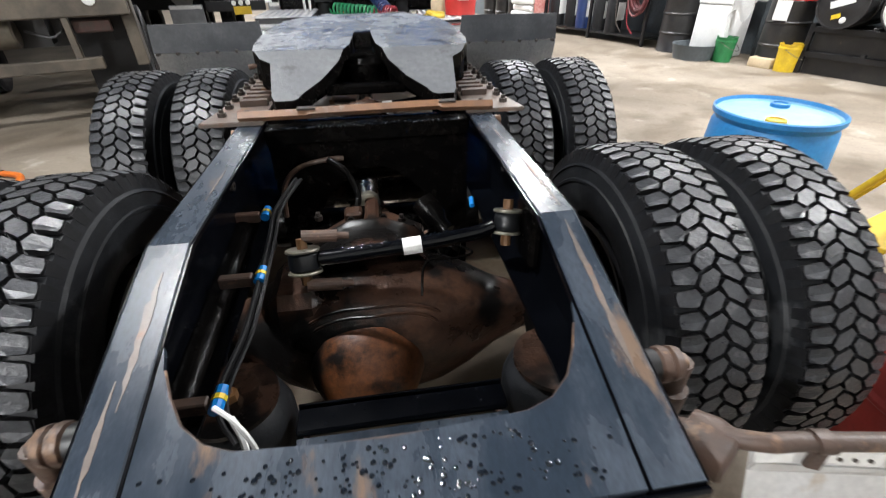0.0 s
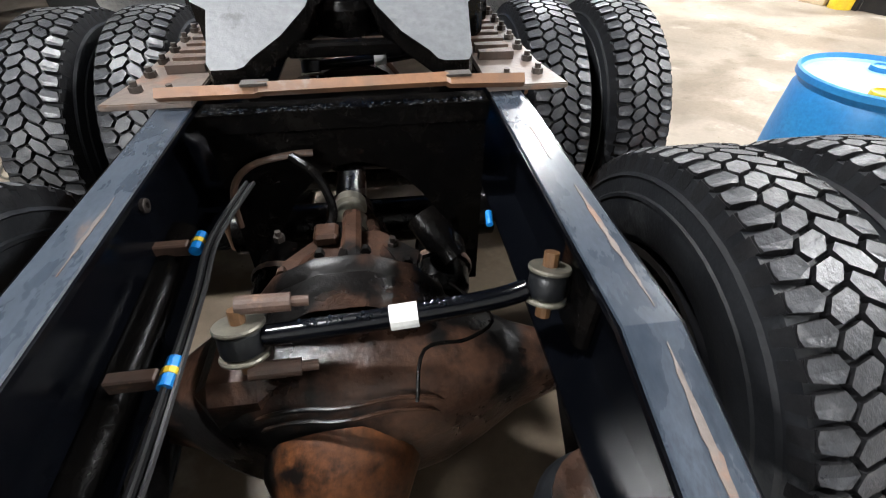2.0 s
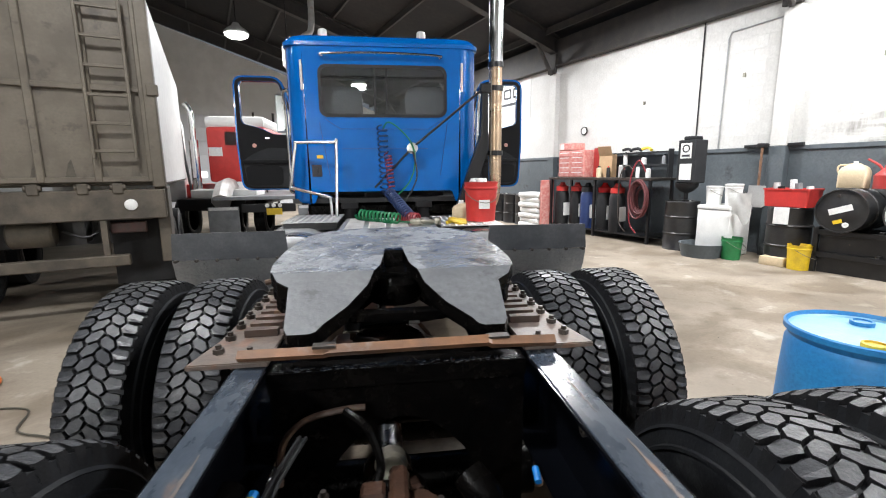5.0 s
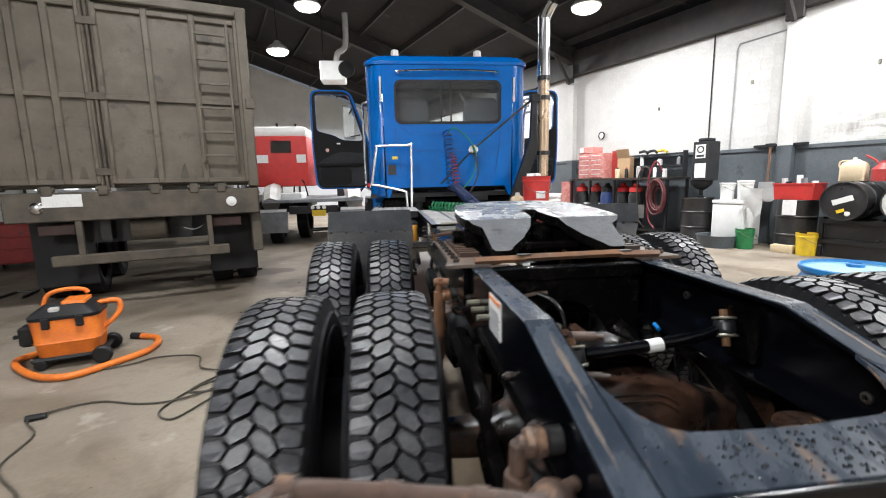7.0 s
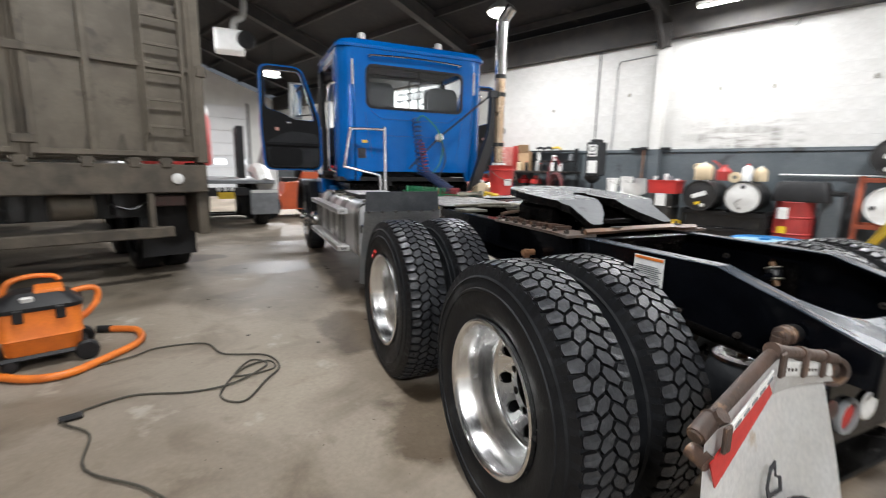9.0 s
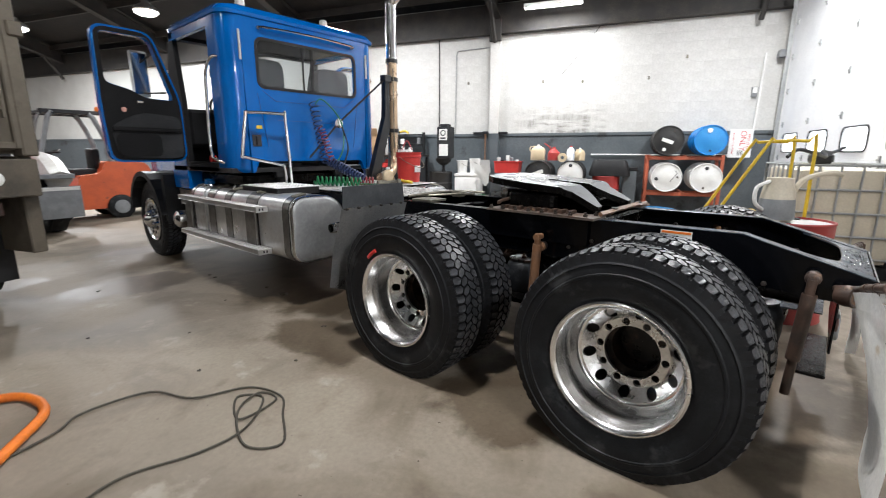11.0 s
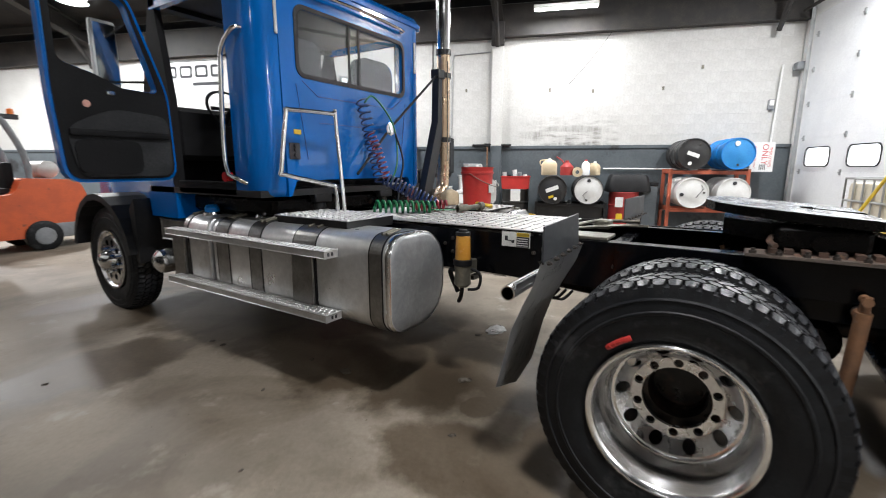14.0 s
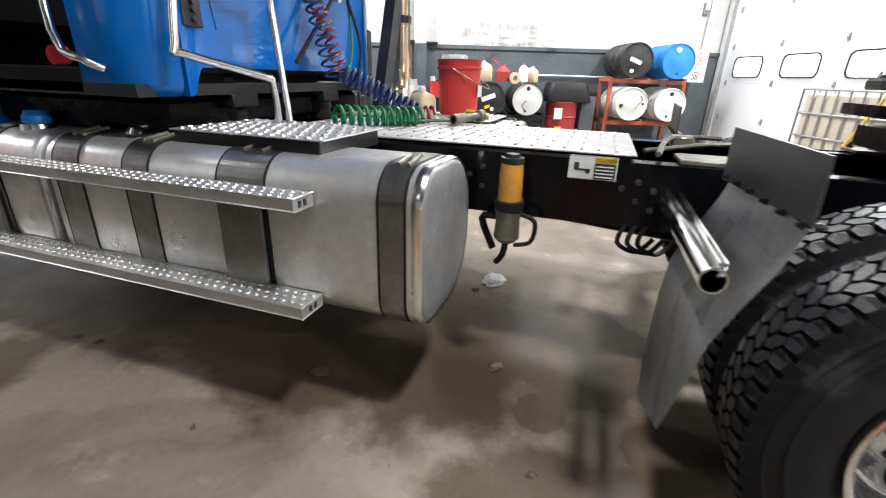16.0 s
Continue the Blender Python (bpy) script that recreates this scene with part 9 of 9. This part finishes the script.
skin(b2, [[Vector((x, y, z)) for x, y in rounded(-hx, hx, -hy, hy, 0.03, 4)] for hx, hy, z in ((0.2, 0.28, 0.0), (0.22, 0.3, 0.25), (0.23, 0.31, 0.25), (0.23, 0.31, 0.27), (0.21, 0.29, 0.27), (0.19, 0.27, 0.02))])
part("tub", b2, "red", rb)
for k in range(5):
    part("can", cyl(bm_new(), (0.02 * (-1) ** k, -0.22 + 0.11 * k, 0.02), (0.05 * (-1) ** k, -0.22 + 0.11 * k + 0.03, 0.3 + 0.05 * (k % 3)), 0.045, seg=12), ("white", "grey", "paper", "black", "silverpaint")[k], rb)
part("label", box(bm_new(), -0.31, -0.295, -0.12, 0.08, -0.25, 0.0), "paper", rb)
sp = part("foam_block", box(bm_new(), -0.12, 0.12, -0.17, 0.17, 0, 0.14, 0.03, seg=2), "tan", None, m=bld(7.65, 3.961, GZ - 0.005), smooth=True)
tagged(sp, "tan foam block on the floor", "foam block")
pail("pail", bld(7.62, 3.64, GZ - 0.01), "yellow", "yellow plastic pail on the floor")

# drums on cradles with jugs on top
def cradle(name, v0, v1, z0, z1, material, label, tiers):
    e = thing(name, BLD.copy(), label, "drum rack")
    for v in (v0, v1):
        for u in (7.66, 8.2):
            part("post", box(bm_new(), u - 0.03, u + 0.03, v - 0.03, v + 0.03, z0, z1, 0.004), material, e)
    for z in tiers:
        for u in (7.66, 8.2):
            part("beam", box(bm_new(), u - 0.03, u + 0.03, v0, v1, z - 0.07, z, 0.004), material, e)
        for v in (v0, (v0 + v1) / 2, v1):
            part("runner", box(bm_new(), 7.64, 8.25, v - 0.025, v + 0.025, z - 0.05, z + 0.03, 0.004), material, e)
    return e


cradle("drum_cradle", 2.1, 3.48, GZ, 0.72, "blackpaint", "low dark steel drum cradle", (0.38, 0.69))
part("backing", box(bm_new(), 7.7, 8.2, 2.15, 3.45, GZ, 0.63), "drumblack", bpy.data.objects["drum_cradle"])
dA = drum("oil_drum", lying(8.32, 3.165, 0.975, 200), "drumblack", "drumblack", "black steel drum lying on the cradle with a paper label")
part("label", box(bm_new(), -0.06, 0.02, -0.13, 0.13, 0.8675, 0.871), "paper", dA)
part("label", box(bm_new(), 0.1, 0.15, -0.12, -0.02, 0.868, 0.872), "yellow", dA)
dB = drum("oil_drum", lying(8.32, 2.46, 0.975, 0), "drumblack", "drumwhite", "steel drum with a white head lying on the cradle")
part("drip_mark", tube(bm_new(), [(-0.02, 0.02, 0.872), (-0.1, 0.1, 0.872), (-0.22, 0.02, 0.872)], 0.006, 5), "ink", dB)
jz = 1.262
jug("oil_jug", bld(7.9, 3.244, jz) @ Matrix.Rotation(1.57, 4, "Z"), "tan", "tan plastic oil jug on the drums", 0.36, 0.16, 0.09)
e = thing("fuel_can", bld(7.85, 2.885, jz + 0.005), "red round fuel can with a tan lid", "fuel can")
part("body", lathe(bm_new(), (0, 0, 0), (0, 0, 1), [(0, 0.001), (0, 0.13), (0.17, 0.135), (0.22, 0.09), (0.26, 0.045), (0.3, 0.04), (0.3, 0.001)], 22), "drumred", e, smooth=True)
part("spout", tube(bm_new(), [(0, 0.05, 0.22), (0, 0.1, 0.3), (0, 0.22, 0.38)], 0.015, 8, 3), "drumred", e, smooth=True)
e = thing("tape_roll", bld(7.75, 2.674, jz + 0.07), "tan roll of tape on its side", "tape")
part("roll", lathe(bm_new(), (0.05, 0, 0), (-1, 0, 0), [(0, 0.04), (0, 0.1), (0.1, 0.1), (0.1, 0.04)], 22, closed=True), "tan", e)
j2 = jug("oil_jug", bld(7.85, 2.506, jz), "white", "white jug with a blue label on the drum", 0.32, 0.1, 0.08, "red")
part("label", box(bm_new(), -0.08, 0.08, -0.083, -0.081, 0.03, 0.15), "bluehose", j2, m=Matrix.Rotation(radians(-90), 4, "Z"))
jug("oil_jug", bld(7.95, 2.316, jz) @ Matrix.Rotation(0.8, 4, "Z"), "tan", "beige jug on the white-headed drum", 0.28, 0.1, 0.08)
dr_ = drum("oil_drum", bld(7.85, 1.725, GZ), "drumred", "drumred", "red steel drum with labels and a black lid on it", 0.85)
part("label", box(bm_new(), -0.296, -0.29, 0.05, 0.2, 0.55, 0.75), "paper", dr_)
part("label", box(bm_new(), -0.296, -0.29, 0.05, 0.17, 0.3, 0.42), "yellow", dr_)
bl = thing("black_tub", bld(7.9, 1.661, GZ + 0.852), "black moulded plastic tub upside down", "tub")
b2 = bm_new()
skin(b2, [[Vector((x * k, y * k, z)) for x, y in rounded(-0.3, 0.3, -0.42, 0.42, 0.12, 5)] for z, k in ((0, 1.0), (0.03, 1.02), (0.2, 0.92), (0.3, 0.86), (0.34, 0.78), (0.345, 0.6))])
part("shell", b2, "black", bl, smooth=True)
b2 = bm_new()
for k in range(6):
    y = -0.28 + 0.1 * k
    plate_with_holes(b2, rounded(-0.16, 0.16, y, y + 0.08, 0.03, 3), [rounded(-0.13, 0.13, y + 0.02, y + 0.06, 0.018, 3)], "z", 0.343, 0.352)
part("grip", b2, "guard", bl)
e = thing("waste_bin", bld(8, 1.24, GZ), "dark grey steel waste bin", "bin")
part("body", box(bm_new(), -0.22, 0.22, -0.14, 0.14, 0.0, 0.975, 0.015), "wains", e)
part("lid", box(bm_new(), -0.23, 0.23, -0.15, 0.15, 0.975, 1.04, 0.01), "black", e)
# four-drum rack
cradle("drum_rack", -0.44, 0.92, GZ, 1.40, "rackred", "orange-red steel rack holding four drums", (0.635, 1.37))
d1 = drum("oil_drum", lying(8.32, 0.554, 0.95, 100), "drumwhite", "drumwhite", "pale steel drum with a white head in the rack")
part("drip_mark", tube(bm_new(), [(-0.05, 0.1, 0.872), (-0.2, -0.05, 0.872), (-0.17, -0.12, 0.872)], 0.006, 5), "ink", d1)
drum("oil_drum", lying(8.32, -0.153, 0.95, 0), "drumwhite", "drumwhite", "steel drum with a white head in the rack")
d3 = drum("oil_drum", lying(8.34, 0.585, 1.685, 160), "drumblack", "drumblack", "black steel drum on top of the rack")
part("label", box(bm_new(), -0.02, 0.05, -0.12, 0.1, 0.8675, 0.871), "paper", d3)
d4 = drum("oil_drum", lying(8.34, -0.164, 1.685, 10), "bluehose", "drumblue", "blue drum on top of the rack")
part("label", lathe(bm_new(), (0.19, 0.0, 0.872), (0, 0, 1), [(0, 0.045), (0.016, 0.045), (0.017, 0.001)], 16), "paper", d4)
sg = thing("notice_board", bld(8, -0.776, 1.63) @ Matrix.Rotation(radians(-90), 4, "Z") @ Matrix.Rotation(radians(90), 4, "X"), "white notice with red lettering turned on its side", "sign")
SGM = Matrix.Rotation(radians(-90), 4, "Z")
part("board", box(bm_new(), -0.2, 0.2, -0.28, 0.28, -0.004, 0.0), "paper", sg)
text_mesh("EMPLOYEES", 0.072, "red", sg, Matrix.Translation((0.13, 0, 0.001)) @ SGM)
text_mesh("ONLY", 0.15, "red", sg, Matrix.Translation((0.035, 0.05, 0.001)) @ SGM)
text_mesh("BEYOND THIS POINT", 0.045, "red", sg, Matrix.Translation((-0.13, 0, 0.001)) @ SGM)
b2 = bm_new()
for k in range(4):
    box(b2, -0.04 + 0.03 * k, -0.025 + 0.03 * k, -0.24, -0.14, 0.0005, 0.0015)
part("print", b2, "ink", sg)
b2 = bm_new()
tube(b2, [(8.42, 2.1, 1.4), (8.42, -0.62, 1.4), (8.42, -0.9, 1.46), (8.42, -1.02, 1.64), (8.42, -1.06, 1.9), (8.42, -1.1, 3.4)], 0.018, 10, 4)
tagged(part("conduit_pipe", b2, "white", None, m=BLD.copy(), smooth=True), "white bent pipe along the wall", "pipe")
for v, z0, z1 in ((5.93, 1.9, 4.6),):
    tagged(part("conduit", cyl(bm_new(), (8.48, v, z0), (8.48, v, z1), 0.012, seg=8), "black", None, m=BLD.copy()), "thin dark conduit up the wall", "conduit")
b2 = tube(bm_new(), [(8.48, 5.49, 1.9), (8.48, 5.47, 3.8), (8.48, 5.43, 3.9), (8.48, 4.62, 3.93)], 0.012, 8)
tagged(part("conduit", b2, "cage", None, m=BLD.copy()), "thin grey conduit bent towards the column", "conduit")
sb = thing("switch_box", bld(8.46, -0.997, 2.66), "small grey switch box with a pale cover", "switch")
part("box", box(bm_new(), -0.03, 0.035, -0.05, 0.05, -0.1, 0.1, 0.008), "grey", sb)
part("cover", box(bm_new(), -0.036, -0.031, -0.04, 0.04, -0.02, 0.09, 0.003), "paper", sb)
b2 = bm_new()
for v, z in ((3.3, 3.1), (2.4, 3.05), (1.01, 3.06), (5.15, 3.15), (0.3, 3.45), (7.15, 2.95)):
    box(b2, 8.47, 8.496, v - 0.02, v + 0.02, z - 0.05, z + 0.02)
tagged(part("wall_hook", b2, "washer", None, m=BLD.copy()), "small rusty hooks in the block wall", "hook", kind="stuff")
b2 = tube(bm_new(), [(8.45, 2.05, 4.25), (8.47, 2.5, 3.65), (8.48, 2.9, 3.2)], 0.006, 6, 5)
tagged(part("loose_wire", b2, "black", None, m=BLD.copy()), "loose wire hanging down the wall", "wire")

# ---- by the overhead door ----
ib = thing("bulk_container", bld(4.17, -0.93, 0.02) @ Matrix.Diagonal((1, 1, 1.15, 1)), "milky plastic bulk container in a galvanised cage", "container")
part("bottle", box(bm_new(), -0.58, 0.58, -0.48, 0.48, 0.14, 1.08, 0.06, seg=2), "tote", ib, smooth=True)
for x in np.linspace(-0.6, 0.6, 8):
    for y in (-0.5, 0.5):
        part("cage_bar", cyl(bm_new(), (x, y, 0.12), (x, y, 1.12), 0.012, seg=6), "cage", ib)
for y in np.linspace(-0.5, 0.5, 6):
    for x in (-0.6, 0.6):
        part("cage_bar", cyl(bm_new(), (x, y, 0.12), (x, y, 1.12), 0.012, seg=6), "cage", ib)
for z in (0.2, 0.42, 0.65, 0.88, 1.12):
    for x in (-0.6, 0.6):
        part("cage_rail", cyl(bm_new(), (x, -0.5, z), (x, 0.5, z), 0.013, seg=6), "cage", ib)
    for y in (-0.5, 0.5):
        part("cage_rail", cyl(bm_new(), (-0.6, y, z), (0.6, y, z), 0.013, seg=6), "cage", ib)
part("pallet", box(bm_new(), -0.6, 0.6, -0.5, 0.5, 0.0, 0.12, 0.01), "black", ib)
part("pump", tube(bm_new(), [(-0.85, 0.7, 1.2), (-0.7, 0.55, 1.27), (-0.4, 0.2, 1.2), (0, 0.1, 1.26), (0.3, -0.1, 1.24), (0.5, -0.3, 1.3)], 0.018, 8, 5), "black", ib, smooth=True)
part("pump_head", box(bm_new(), -0.1, 0.15, 0.0, 0.2, 1.12, 1.24, 0.03), "black", ib)
lf = thing("rolling_ladder", bld(-0.74, 0.24, 0.0) @ Matrix.Diagonal((1, 1, 1.02, 1)), "yellow tubular rolling stair with hand rails", "ladder")
for u, dv in ((3.6, 0.0), (3.12, -0.02)):
    part("hand_rail", tube(bm_new(), [(u, 0.75 + dv, 0.12), (u, 0.42 + dv, 0.7), (u, -0.0 + dv, 1.48), (u, -0.06 + dv, 1.52), (u, -0.32 + dv, 1.52), (u, -0.38 + dv, 1.46), (u, -0.38 + dv, 0.1)], 0.015, 10, 2), "yellow", lf, smooth=True)
for k in range(4):
    v, z = 0.62 - 0.17 * k, 0.22 + 0.2 * k
    part("tread", box(bm_new(), 3.13, 3.58, v - 0.2, v - 0.03, z, z + 0.025, 0.004), "yellow", lf)
part("base", box(box(bm_new(), 3.1, 3.62, 0.68, 0.74, 0.06, 0.11), 3.1, 3.62, -0.46, -0.4, 0.06, 0.11), "yellow", lf)
for u in (3.12, 3.6):
    for v in (0.7, -0.42):
        part("castor", lathe(bm_new(), (u - 0.02, v, 0.04), (1, 0, 0), [(0, 0.001), (0, 0.04), (0.04, 0.04), (0.04, 0.001)], 12), "black", lf)
drum("oil_drum", Matrix.Translation((1.8, 0.71, 0)), "drumred", "drumwhite", "red steel drum with a white top and a pump can", 0.87)
e = thing("pour_can", Matrix.Translation((1.75, 0.85, 0.872)) @ Matrix.Rotation(radians(-40), 4, "Z"), "milky pouring can with a long spout", "can")
part("body", lathe(bm_new(), (0, 0, 0), (0, 0, 1), [(0, 0.001), (0, 0.13), (0.02, 0.14), (0.22, 0.125), (0.34, 0.1), (0.36, 0.1), (0.355, 0.09), (0.03, 0.12)], 22), "tote", e, smooth=True)
part("oil_level", lathe(bm_new(), (0, 0, 0), (0, 0, 1), [(0.003, 0.132), (0.02, 0.142), (0.17, 0.1315), (0.18, 0.13)], 22), "grey", e, "grey fluid seen through the milky wall", smooth=True)
part("spout", tube(bm_new(), [(0.1, 0, 0.1), (0.22, 0, 0.33), (0.5, 0, 0.4), (0.62, 0, 0.38)], 0.024, 8, 4), "tote", e, smooth=True)
part("handle", tube(bm_new(), [(-0.12, 0, 0.08), (-0.22, 0, 0.15), (-0.22, 0, 0.28), (-0.1, 0, 0.33)], 0.016, 8, 4), "white", e, smooth=True)

# ---- pieces of the walls ----
BL, BH = 0.405, 0.203
blk = bm_new()
box(blk, -0.003, 0.0, 0.001, BL - 0.001, 0.001, BH - 0.001, 0.0012)
blk_me = bpy.data.meshes.new("block")
bmesh.ops.recalc_face_normals(blk, faces=blk.faces)
blk.to_mesh(blk_me)
blk.free()
blk_me.materials.append(M["wall"])
for r in range(11):
    v = V0 + (0.0 if r % 2 else -BL / 2)
    z = 1.905 + BH * r
    while v < 8.6:
        a = v
        v += BL
        if a < V0 + 0.02 or (a < 4.58 and a + BL > 4.3):
            continue
        if r >= 11 or a > 8.3:
            continue
        o = new("block", blk_me)
        o.parent = wall_e
        o.matrix_basis = Matrix.Translation((U1, a, z))
